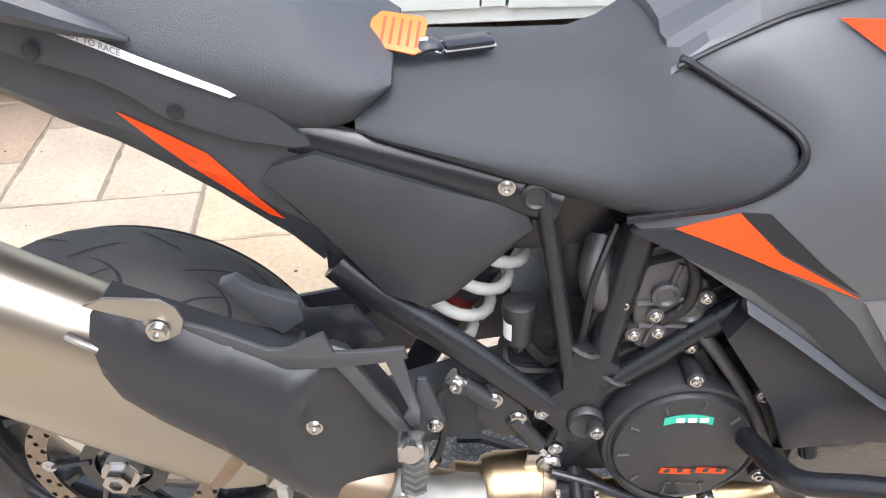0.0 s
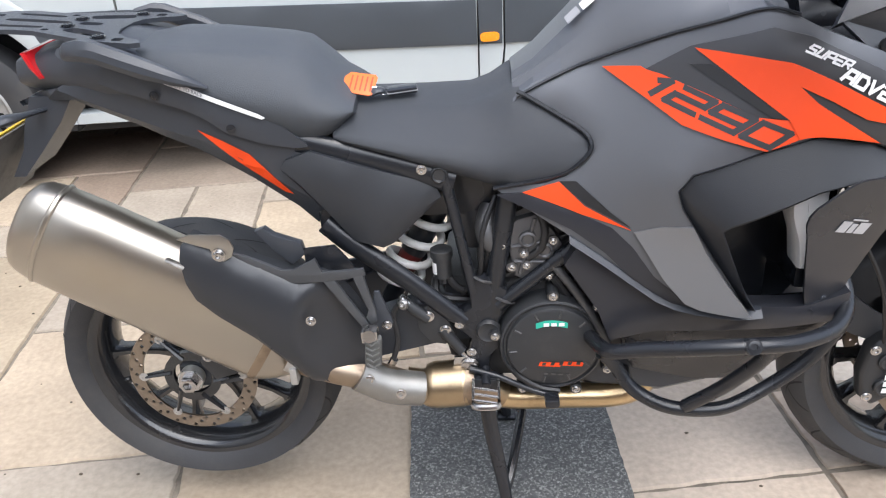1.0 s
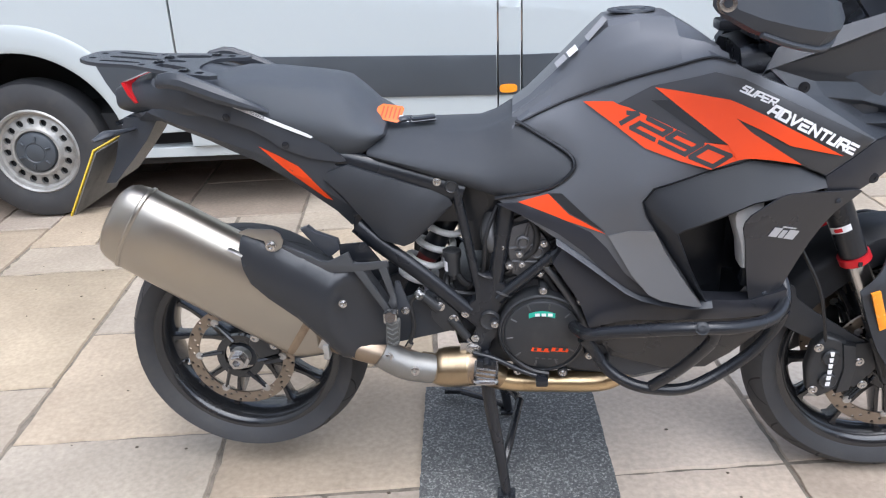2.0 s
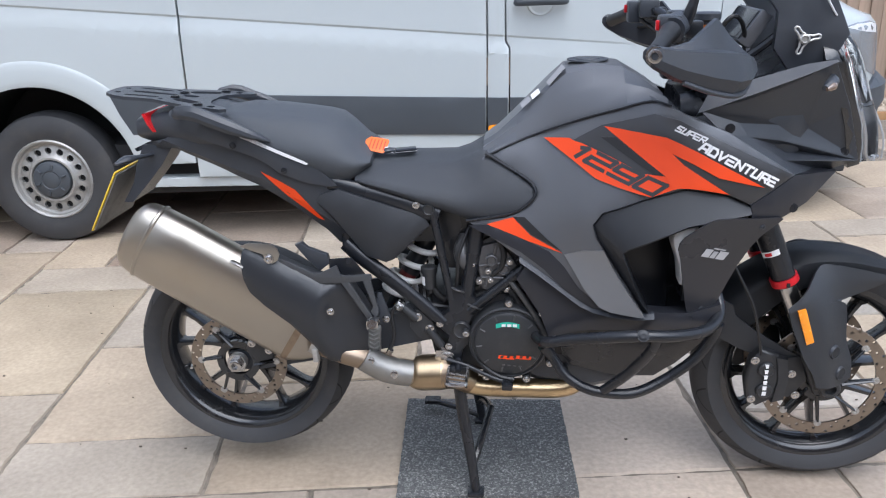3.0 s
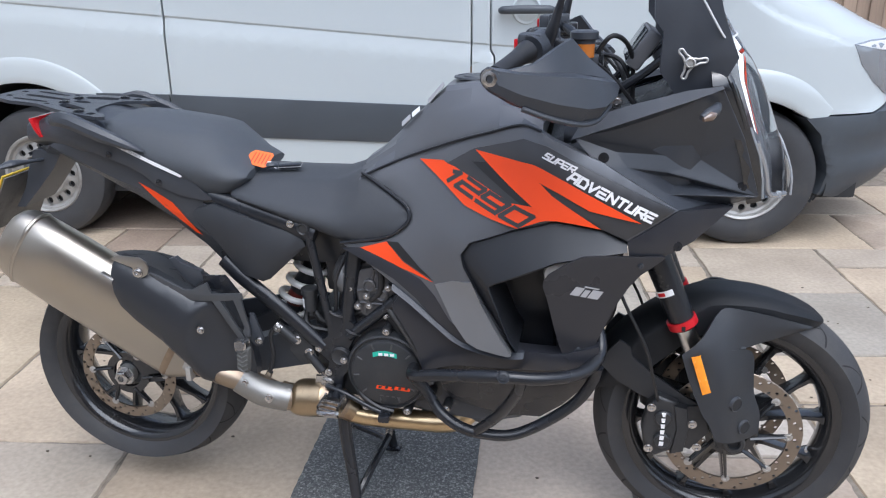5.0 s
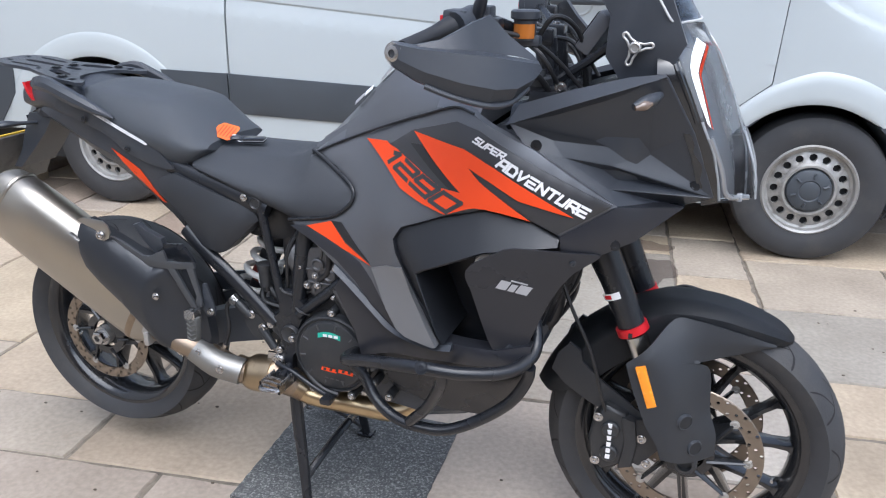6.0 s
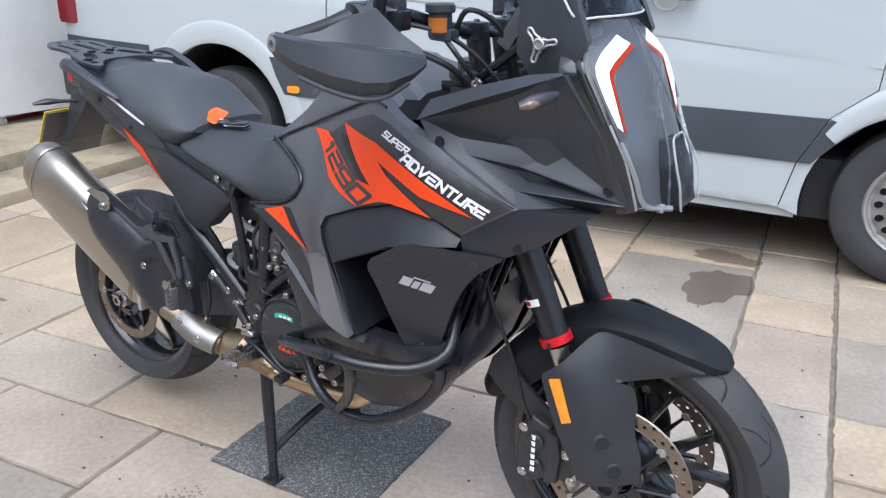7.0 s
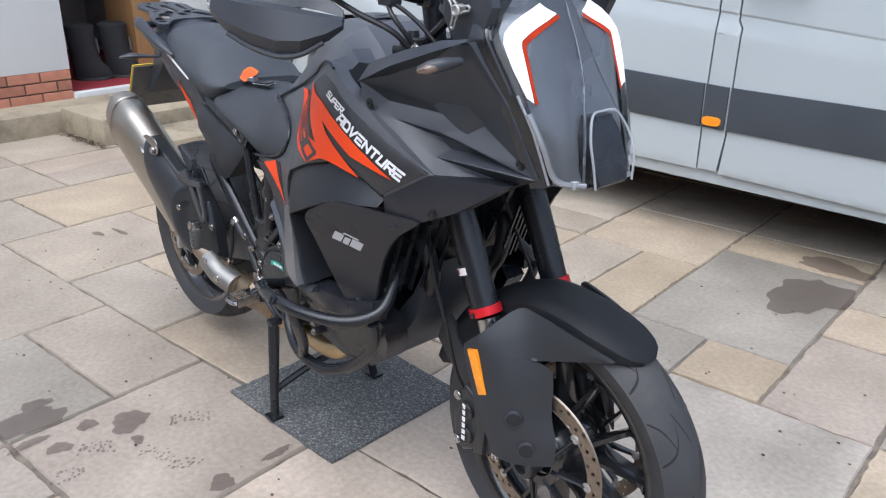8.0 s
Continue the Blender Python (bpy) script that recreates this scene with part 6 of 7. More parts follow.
# crash bars and belly
for s in (-1, 1):
    bar("crash_bar", [(.035, s * .19, .49), (.045, s * .25, .51), (.06, s * .285, .522), (.11, s * .31, .542), (.19, s * .345, .566), (.266, s * .36, .578), (.34, s * .345, .572), (.41, s * .305, .566), (.447, s * .262, .572), (.46, s * .225, .59), (.452, s * .195, .625), (.43, s * .15, .67)], .0135, bend=6, seg=14, label="black tubular crash bar")
    bar("crash_bar", [(.05, s * .24, .49), (.075, s * .232, .455), (.105, s * .242, .413), (.15, s * .255, .387), (.2, s * .262, .377), (.27, s * .255, .374), (.34, s * .24, .402), (.41, s * .235, .458), (.447, s * .24, .52), (.455, s * .25, .56)], .013, bend=6, seg=14)
    bar("crash_bar", [(.3, s * .35, .572), (.292, s * .335, .53), (.25, s * .295, .45), (.197, s * .264, .385)], .0125, bend=4, seg=12)
    add("bar_bolt", lambda b: bolt(b, (.266, s * .371, .584), .01, (0, s, .5), .004), FRAME)
    bar("engine_bar", [(.045, s * .17, .645), (.08, s * .175, .585), (.1, s * .185, .52), (.11, s * .2, .47)], .011, bend=5)
    add("belly_side", lambda b: skin(b, [(.09, .5), (.2, .54), (.42, .56), (.45, .54), (.43, .48), (.38, .41), (.33, .372), (.24, .37), (.12, .40), (.1, .44)], lambda x, z: .17 + .06 * max(0, z - .4) / .15, s, .06, .01, .05), FRAME)


def belly(b):
    rings = []
    for x, hw, zb in ((-.05, .1, .34), (.05, .13, .325), (.18, .14, .315), (.28, .14, .34), (.36, .13, .40), (.43, .12, .49), (.46, .11, .56)):
        rings.append([(x, -hw, zb + .09), (x, -hw, zb + .02), (x, -hw * .85, zb), (x, hw * .85, zb), (x, hw, zb + .02), (x, hw, zb + .09)])
    loft(b, rings)


add("belly_pan", belly, BLACK)
add("front_engine", lambda b: (block(b, (.1, -.14, .4), (.36, .14, .8), .03), block(b, (.15, -.1, .7), (.42, .1, .95), .03)), FRAME)
for s in (-1, 1):
    add("radiator_hose", lambda b: tube(b, [(.42, s * .13, .72), (.47, s * .12, .70), (.47, s * .1, .62), (.42, s * .08, .55)], .018, 12, 5), ROPE)

# frame
for s in (-1, 1):
    bar("frame_tube", [(-.216, s * .15, .80), (-.176, s * .15, .57)], .0105, bend=2)
    bar("frame_tube", [(-.107, s * .14, .765), (-.142, s * .14, .55)], .0185, bend=2, seg=16)
    bar("frame_tube", [(.05, s * .15, .693), (-.132, s * .15, .54)], .0135, bend=2)
    bar("frame_collar", [(-.03, s * .15, .626), (-.012, s * .15, .641)], .0155, bend=0)
    bar("subframe_strut", [(-.44, s * .135, .715), (-.395, s * .142, .675), (-.3, s * .148, .6), (-.198, s * .15, .506)], [.015, .015, .014, .013], bend=3, flat=1.35)
    add("frame_node", lambda b: (plate(b, [(-.185, .60), (-.15, .602), (-.115, .575), (-.112, .545), (-.13, .51), (-.13, .455), (-.15, .43), (-.16, .36), (-.2, .36), (-.195, .43), (-.185, .47), (-.215, .50), (-.21, .52), (-.183, .54)], s * .115, s * .158, .008)), FRAME)
    add("pivot_cap", lambda b: lathe(b, [(s * .15, .023), (s * .164, .023), (s * .168, .02), (s * .165, .016), (s * .165, 0)], (-.152, 0, .491), "y", 28), COVER)
    bar("subframe_rail", [(-.47, s * .128, .868), (-.36, s * .135, .838), (-.27, s * .14, .812), (-.2, s * .145, .79)], .0145, bend=3, flat=1.6)
    add("frame_boss", lambda b: lathe(b, [(s * .1, .0155), (s * .158, .0155), (s * .161, .0125), (s * .158, .01), (s * .158, 0)], (-.225, 0, .808), "y", 24), COVER)
    for x, y, z in ((-.255, .157, .819), (-.206, .16, .506), (-.186, .16, .443)):
        add("frame_bolt", lambda b: bolt(b, (x, s * y, z), .0068, (0, s, 0), .005), CHROME)
    for p in ((-.158, .597), (-.12, .553)):
        bar("weld", [(p[0] - .02, s * .152, p[1] + .008), (p[0], s * .166, p[1] + .004), (p[0] + .018, s * .152, p[1] - .008)], .003, CAST, 4, 6)
    add("tail_bracket", lambda b: skin(b, [(-.45, .76), (-.425, .765), (-.385, .69), (-.37, .67), (-.40, .655), (-.45, .69)], lambda x, z: .132, s, .03, .006, .06), FRAME)

# engine
def clutch(b):
    lathe(b, [(-.12, .1), (-.168, .1), (-.177, .097), (-.179, .093), (-.175, .09), (-.175, .087), (-.182, .084), (-.185, .078), (-.185, 0)], (-.034, 0, .464), "y", 64)


cl = add("clutch_cover", clutch, COVER, label="round black clutch cover")
for k in range(10):
    a = 2 * math.pi * k / 10 + .1
    add("cover_rib", lambda b: tube(b, [(-.034 + .066 * math.cos(a), -.185, .465 + .066 * math.sin(a)), (-.034 + .08 * math.cos(a), -.185, .465 + .08 * math.sin(a))], .0022, 6, 0), CAST, cl)
for x, z in ((-.032, .57), (-.14, .487), (.05, .545), (.07, .407), (.012, .362), (.108, .378), (-.09, .366)):
    add("cover_boss", lambda b: tube(b, [(x, -.12, z), (x, -.176, z)], .011, 12, 0), COVER, cl)
    add("cover_bolt", lambda b: bolt(b, (x, -.176, z), .006, (0, -1, 0), .006), CHROME, cl)
mark = lambda x, z: .1862
add("green_mark", lambda b: skin(b, [(-.064 + .058 * t, .52 + .006 * math.sin(math.pi * t)) for t in (0, .25, .5, .75, 1)] + [(-.006 - .058 * t, .508 + .006 * math.sin(math.pi * t)) for t in (0, .25, .5, .75, 1)], mark, -1, .0005, 0, .05), GREEN_INK, cl, "green sticker", 0)
for k, m in ((0, WHITE_INK), (1, WHITE_INK), (2, WHITE_INK)):
    add("sticker_bar", lambda b: skin(b, [(-.05 + .014 * k, .513), (-.04 + .014 * k, .513), (-.04 + .014 * k, .52), (-.05 + .014 * k, .52)], lambda x, z: .1868, -1, .0004, 0, .05), m, cl, "", 0)
for x0, x1 in ((-.058, -.018), (-.014, .024)):
    add("orange_mark", lambda b: skin(b, [(x0 - .002, .425), (x1 - .002, .422), (x1 + .001, .431), (x0 + .001, .434)], mark, -1, .0005, 0, .05), ORANGE, cl, "", 0)
for k in range(5):
    add("mark_bar", lambda b: skin(b, [(-.054 + .016 * k, .4265), (-.047 + .016 * k, .426), (-.045 + .016 * k, .4325), (-.052 + .016 * k, .433)], lambda x, z: .1868, -1, .0004, 0, .05), COVER, cl, "", 0)
for k in range(4):
    add("cast_bar", lambda b: skin(b, [(-.05 + .014 * k, .405 - .001 * k), (-.042 + .014 * k, .4045 - .001 * k), (-.042 + .014 * k, .408 - .001 * k), (-.05 + .014 * k, .4085 - .001 * k)], mark, -1, .0005, 0, .05), CAST, cl, "", 0)
add("crankcase", lambda b: block(b, (-.19, -.135, .36), (.12, .15, .585), .035), COVER)
add("gearbox", lambda b: block(b, (-.24, -.1, .38), (-.1, .12, .58), .03), COVER)
add("sump", lambda b: block(b, (-.16, -.09, .33), (.12, .1, .4), .03), COVER)


def tilted_block(b, c, size, tilt, bevel=.012):
    block(b, [-q / 2 for q in size], [q / 2 for q in size], bevel)
    moved(b, pose(*c, 0, tilt, 0))


cyl = add("cylinder", lambda b: tilted_block(b, (-.055, -.02, .625), (.15, .2, .13), -28), CAST, label="grey cast cylinder")
add("cylinder_head", lambda b: tilted_block(b, (-.075, -.02, .69), (.14, .22, .075), -28), CAST, cyl)
add("head_cover", lambda b: tilted_block(b, (-.09, -.02, .735), (.13, .2, .04), -28, .016), mat("black_valve_cover", (.03, .03, .031), .4), cyl)
for k in range(4):
    add("cooling_fin", lambda b: tilted_block(b, (-.04 - .006 * k, -.025, .59 + .018 * k), (.16, .215, .006), -28, .002), CAST, cyl)
for x, z in ((-.078, .623), (-.083, .647), (-.03, .671), (-.037, .60), (-.02, .64), (-.12, .665), (-.105, .62)):
    add("head_boss", lambda b: tube(b, [(x, -.1, z), (x, -.152, z)], .01, 12, 0), ENGINE, cyl)
    add("head_bolt", lambda b: bolt(b, (x, -.152, z), .005, (0, -1, 0), .006), CHROME, cyl)
add("cam_cover", lambda b: plate(b, [(-.115, .688), (-.095, .712), (-.06, .722), (-.03, .69), (-.012, .66), (-.03, .637), (-.07, .585), (-.1, .598), (-.108, .65)], -.09, -.146, .006), ENGINE, cyl, "light grey cast engine side cover")
add("cam_cover_rib", lambda b: [tube(b, [(x0, -.147, z0), (x1, -.147, z1)], .004, 8, 0) for x0, z0, x1, z1 in ((-.105, .66, -.02, .672), (-.1, .63, -.04, .628), (-.062, .715, -.09, .605))], ENGINE, cyl)
add("cam_boss", lambda b: [lathe(b, [(-.12, .016), (-.153, .016), (-.155, .012), (-.151, .009), (-.151, 0)], (x, 0, z), "y", 16) for x, z in ((-.075, .675), (-.045, .652))], ENGINE, cyl)
add("spark_lead", lambda b: tube(b, [(-.06, -.14, .735), (-.045, -.15, .70), (-.05, -.15, .66), (-.075, -.145, .635)], .0075, 10, 5), ROPE, cyl)
add("oil_line", lambda b: tube(b, [(-.03, -.155, .625), (.0, -.165, .588), (.035, -.172, .535), (.062, -.175, .48), (.074, -.178, .445)], .0085, 10, 5), CAST, cyl)
add("water_elbow", lambda b: tube(b, [(-.14, -.1, .72), (-.15, -.125, .69), (-.14, -.13, .66), (-.11, -.11, .64)], .02, 12, 5), CAST, cyl)
add("starter", lambda b: tube(b, [(-.17, -.02, .6), (-.06, -.02, .6)], .045, 20, 0), CAST)
add("throttle_body", lambda b: block(b, (-.2, -.1, .63), (-.11, .1, .76), .02), FRAME)
add("airbox", lambda b: block(b, (-.3, -.105, .70), (.02, .105, .865), .03), FRAME)
for pts, r in (([(-.115, -.13, .76), (-.13, -.14, .70), (-.15, -.135, .63), (-.155, -.12, .58)], .006), ([(-.13, -.12, .75), (-.155, -.145, .69), (-.165, -.14, .6), (-.2, -.12, .55)], .005), ([(-.235, -.11, .61), (-.22, -.12, .58), (-.2, -.12, .56), (-.17, -.11, .56)], .008),
               ([(-.235, -.1, .6), (-.25, -.11, .57), (-.24, -.12, .545), (-.18, -.11, .53)], .008), ([(-.03, -.15, .6), (.0, -.15, .55), (.04, -.16, .5), (.06, -.17, .45)], .009), ([(.03, -.15, .66), (.05, -.16, .6), (.075, -.165, .56), (.085, -.17, .5)], .014),
               ([(-.125, -.16, .44), (-.1, -.175, .4), (-.06, -.18, .372), (-.02, -.18, .362)], .007)):
    bar("hose", pts, r, ROPE, 6, 8)
add("fairing_bracket", lambda b: plate(b, [(.02, .68), (.08, .64), (.14, .595), (.16, .6), (.09, .66), (.03, .70)], -.18, -.2, .003), FRAME)

# shock absorber
TOPS, LOWS = Vector((-.225, -.02, .725)), Vector((-.346, -.028, .512))
shock = add("shock_absorber", lambda b: tube(b, [TOPS, LOWS + Vector((-.02, 0, -.05))], .02, 16, 0), FRAME, label="shock absorber with a white coil spring")


def coil(b):
    d = (LOWS - TOPS)
    n = Vector((0, 1, 0))
    side = d.normalized().cross(n)
    pts = []
    turns, steps = 5.4, 16
    for k in range(int(turns * steps) + 1):
        a = 2 * math.pi * k / steps
        pts.append(TOPS + d * (k / (turns * steps)) + .041 * (math.cos(a) * n + math.sin(a) * side))
    tube(b, pts, .0082, 10, 0)


add("spring", coil, SPRING, shock, "white painted coil spring")
add("damper_body", lambda b: tube(b, [TOPS, TOPS + (LOWS - TOPS) * .6], .026, 16, 0), FRAME, shock)
add("red_sleeve", lambda b: tube(b, [TOPS + (LOWS - TOPS) * .55, TOPS + (LOWS - TOPS) * .75], .024, 16, 0), mat("dark_red_sleeve", (.12, .015, .012), .4), shock)
add("rear_reservoir", lambda b: (lathe(b, [(-.03, .017), (.012, .018), (.012, .021), (.026, .021), (.028, .018), (.028, 0)], (-.234, -.12, .62), "z", 20), tube(b, [(-.234, -.12, .592), (-.234, -.12, .575)], .008, 8, 0)), COVER, label="black brake fluid reservoir")
add("reservoir_tag", lambda b: lathe(b, [(-.02, .0185), (.004, .0187)], (-.234, -.12, .62), "z", 8, radians(50), radians(190)), WHITE_INK)

# rear brake master cylinder, pedal, pegs
mc = add("master_cylinder", lambda b: (tube(b, [(-.302, -.15, .548), (-.265, -.15, .515)], .012, 12, 0), plate(b, [(-.285, .525), (-.262, .542), (-.225, .505), (-.215, .475), (-.235, .455), (-.262, .46), (-.285, .49)], -.135, -.15, .003), tube(b, [(-.24, -.15, .49), (-.205, -.15, .44)], .011, 12, 0)), COVER, label="black rear brake master cylinder")
for x, z in ((-.264, .521), (-.234, .489)):
    add("mounting_bolt", lambda b: bolt(b, (x, -.151, z), .0085, (0, -1, 0), .007), CHROME, mc)
add("banjo", lambda b: (tube(b, [(-.315, -.15, .56), (-.29, -.15, .537)], .011, 10, 0), bolt(b, (-.308, -.158, .552), .008, (-.4, -1, .3), .008)), CHROME, mc)
add("push_rod", lambda b: (tube(b, [(-.208, -.15, .444), (-.19, -.152, .418)], .006, 8, 0), bolt(b, (-.188, -.158, .412), .012, (0, -1, 0), .008)), CHROME, mc)
bar("brake_hose", [(-.312, -.152, .556), (-.33, -.155, .53), (-.325, -.16, .48), (-.335, -.165, .44), (-.345, -.165, .42)], .0055, ROPE, 6, 8)
bar("sensor_plug", [(-.335, -.165, .435), (-.35, -.165, .408)], .008, CHROME, 0, 8)
add("brake_pedal", lambda b: (tube(b, [(-.19, -.17, .41), (-.14, -.18, .40), (-.08, -.185, .372), (-.04, -.19, .36)], [.006, .0062, .0058, .006], 10, 5), block(b, (-.05, -.222, .352), (-.022, -.188, .368), .005)), FRAME, label="black brake pedal")
for s in (-1, 1):
    pg = add("foot_peg", lambda b: (block(b, (-.185, s * .16, .372), (-.135, s * .19, .40), .008), tube(b, [(-.16, s * .16, .405), (-.16, s * .2, .392)], .009, 10, 0)), FRAME, label="steel foot peg with serrated edges")

    def rail(b):
        for side in (-1, 1):
            x = -.16 + side * .024
            pts = []
            for k in range(9):
                y = .19 + .0075 * k
                pts += [(y, .398), (y + .0025, .405), (y + .005, .405)]
            lo = [b.verts.new((x - .0025, s * y, .378)) for y, z in pts]
            hi = [b.verts.new((x - .0025, s * y, z)) for y, z in pts]
            lo2 = [b.verts.new((x + .0025, s * y, .378)) for y, z in pts]
            hi2 = [b.verts.new((x + .0025, s * y, z)) for y, z in pts]
            for i in range(len(pts) - 1):
                for q in ((lo[i], lo[i + 1], hi[i + 1], hi[i]), (lo2[i], hi2[i], hi2[i + 1], lo2[i + 1]), (hi[i], hi[i + 1], hi2[i + 1], hi2[i]), (lo[i], lo2[i], lo2[i + 1], lo[i + 1])):
                    b.faces.new(q)
        tube(b, [(-.184, s * .255, .39), (-.175, s * .262, .39), (-.145, s * .262, .39), (-.136, s * .255, .39)], .006, 8, 3)
        for k in range(3):
            tube(b, [(-.184, s * (.2 + .019 * k), .388), (-.136, s * (.212 + .019 * k), .388)], .0028, 8, 0)
    add("peg_rail", rail, CHROME, pg, "bright serrated steel rails")
    # passenger footrest bracket
    br = add("footrest_bracket", lambda b: plate(b, [(-0.589, 0.704), (-0.569, 0.698), (-0.541, 0.685), (-0.507, 0.667), (-0.488, 0.667), (-0.446, 0.688), (-0.437, 0.661), (-0.396, 0.663), (-0.363, 0.666), (-0.360, 0.652), (-0.398, 0.645), (-0.440, 0.641), (-0.500, 0.639), (-0.520, 0.652), (-0.578, 0.683), (-0.593, 0.694)], s * .216, s * .224, .003), BRACKET, label="grey cast passenger footrest bracket")
    add("bracket_recess", lambda b: plate(b, [(-.473, .645), (-.473, .69), (-.417, .695), (-.409, .685), (-.384, .65), (-.426, .636)], s * .18, s * .19, .004), FRAME, br)
    add("bracket_leg", lambda b: plate(b, [(-0.440, 0.646), (-0.416, 0.644), (-0.391, 0.597), (-0.367, 0.557), (-0.364, 0.543), (-0.375, 0.541), (-0.403, 0.585)], s * .216, s * .224, .003), BRACKET, br)
    add("bracket_leg", lambda b: plate(b, [(-0.385, 0.651), (-0.365, 0.655), (-0.357, 0.611), (-0.349, 0.576), (-0.350, 0.557), (-0.361, 0.551), (-0.369, 0.566), (-0.363, 0.581)], s * .216, s * .224, .003), BRACKET, br)
    add("bracket_foot", lambda b: plate(b, [(-.352, .612), (-.342, .612), (-.322, .548), (-.328, .53), (-.345, .526), (-.362, .548)], s * .204, s * .212, .003), BLACK, br)
    add("bracket_bolt", lambda b: bolt(b, (-.605, s * .2425, .712), .009, (0, s, 0), .008), CHROME, br)
    add("bracket_bolt", lambda b: bolt(b, (-.334, s * .213, .543), .007, (0, s, 0), .005), CHROME, br)
    add("bracket_lug", lambda b: plate(b, [(-.675, .742), (-.652, .751), (-.598, .748), (-.583, .738), (-.578, .722), (-.584, .706), (-.6, .697), (-.614, .706), (-.62, .722), (-.645, .731)], s * .2365, s * .241, .002), LUG, br, "bright steel lug")
    add("bracket_arm", lambda b: plate(b, [(-.555, .728), (-.538, .734), (-.522, .72), (-.475, .702), (-.47, .68), (-.496, .66), (-.505, .668), (-.526, .689)], s * .172, s * .19, .004), BLACK, br)

    def pad(b):
        block(b, (-.015, -.011, -.032), (.015, .011, .032), .008)
        moved(b, pose(-.357, s * .252, .513, 0, 6, 0))
    peg = add("passenger_peg", pad, mat("worn_rubber", (.09, .09, .085), .8, bump=.3, bscale=300) if s < 0 else bpy.data.materials["worn_rubber"], br, "folded grey rubber passenger peg")
    for k in range(5):
        z = .486 + .0115 * k
        add("peg_rib", lambda b: tube(b, [(-.369, s * .263, z + .007), (-.357, s * .2645, z), (-.345, s * .263, z + .007)], .0022, 6, 0), bpy.data.materials["worn_rubber"], peg)
    add("peg_hinge", lambda b: (tube(b, [(-.36, s * .235, .545), (-.36, s * .265, .552)], .012, 10, 0), block(b, (-.375, s * .235, .535), (-.345, s * .262, .56), .004)), CHROME, br)

# silencer details
add("seam", lambda b: loft(b, [can_ring(t, hz, hy) for t, hz, hy in ((.018, .1015, .0665), (.021, .104, .069), (.026, .104, .069), (.029, .1015, .0675))], cap=False), STEEL, smooth=20)
add("weld_band", lambda b: loft(b, [can_ring(t, hz, hy, -.004) for t, hz, hy in ((.446, .104, .063), (.45, .1066, .0655), (.46, .1062, .0645), (.464, .103, .061))], cap=False), BROWN_STEEL)
add("silencer_strap", lambda b: tube(b, [(-.7, -.238, .704), (-.685, -.243, .699), (-.67, -.244, .69)], .006, 8, 4, .6), LUG)
add("shield_bolt", lambda b: bolt(b, (-.464, -.243, .575), .007, (0, -1, .1), .007), CHROME)
for k in range(4):
    x, z = -.872 + .0105 * k, .722 - .0095 * k
    add("engraved_bar", lambda b: skin(b, [(x, z), (x + .008, z - .0075), (x + .009, z - .019), (x + .001, z - .0115)], lambda x, z: shield_width(x, z) + .0035, -1, .0006, 0, .05), mat("engraved_steel", (.37, .33, .27), .36, metal=1.0) if k == 0 else bpy.data.materials["engraved_steel"], None, "", 0)
add("pipe_clamp", lambda b: (tube(b, [(-.525, -.2, .477), (-.508, -.2, .467)], .034, 20, 0), block(b, (-.522, -.24, .432), (-.508, -.215, .468), .004)), ALU)
for x, z in ((-.378, .43), (-.322, .392)):
    add("cover_screw", lambda b: bolt(b, (x, -.224 if x < -.35 else -.219, z), .0085, (.1, -1, .15), .004), CHROME)
add("collector_band", lambda b: tube(b, [(-.262, -.15, .361), (-.205, -.15, .364)], .047, 24, 0), DULL_GOLD)
add("collector_end", lambda b: tube(b, [(-.205, -.15, .364), (-.175, -.15, .358), (-.15, -.145, .34)], [.046, .04, .032], 24, 3), BROWN_STEEL)
add("exhaust_lug", lambda b: (plate(b, [(-.225, .40), (-.195, .40), (-.19, .43), (-.22, .43)], -.15, -.158, .002), bolt(b, (-.195, -.16, .414), .01, (0, -1, 0), .006)), CHROME)
add("link_cover", lambda b: tube(b, [(-.40, -.2, .428), (-.345, -.192, .392), (-.285, -.178, .372)], [.033, .0345, .033], 20, 6), mat("beadblasted_steel", (.3, .295, .28), .48, metal=.9, var=.2, vscale=40, bump=.2, bscale=600), label="bead-blasted silver pipe cover")

# swingarm, hugger, rear brake
for s in (-1, 1):
    add("swingarm", lambda b: [loft(b, [[(x, s * (y + dy * th), z + dz * h) for dy, dz in ((-1, -1), (1, -1), (1, 1), (-1, 1))] for x, y, z, h, th in ((-.80, .082, .352, .024, .01), (-.72, .082, .36, .03, .01), (-.55, .085, .40, .035, .012), (-.4, .1, .45, .045, .022), (-.24, .09, .49, .05, .025), (-.15, .09, .49, .04, .025))])], BLACK, label="black cast swingarm")
add("axle_nut", lambda b: (lathe(b, [(-.118, .027), (-.122, .027), (-.122, .019), (-.138, .019), (-.14, .016), (-.14, .01), (-.128, .009), (-.128, 0)], (RX, 0, RZ), "y", 6)), CHROME, label="silver axle nut")
add("axle_washer", lambda b: lathe(b, [(-.1, .026), (-.12, .026), (-.12, .0)], (RX, 0, RZ), "y", 24), ALU)
rc = add("rear_caliper", lambda b: plate(b, [(-.735, .41), (-.72, .455), (-.67, .465), (-.655, .43), (-.66, .385), (-.71, .37)], -.085, -.135, .01), COVER, label="black rear brake caliper")
for x, z in ((-.715, .43), (-.67, .41)):
    add("caliper_bolt", lambda b: bolt(b, (x, -.136, z), .008, (0, -1, 0), .005), CHROME, rc)
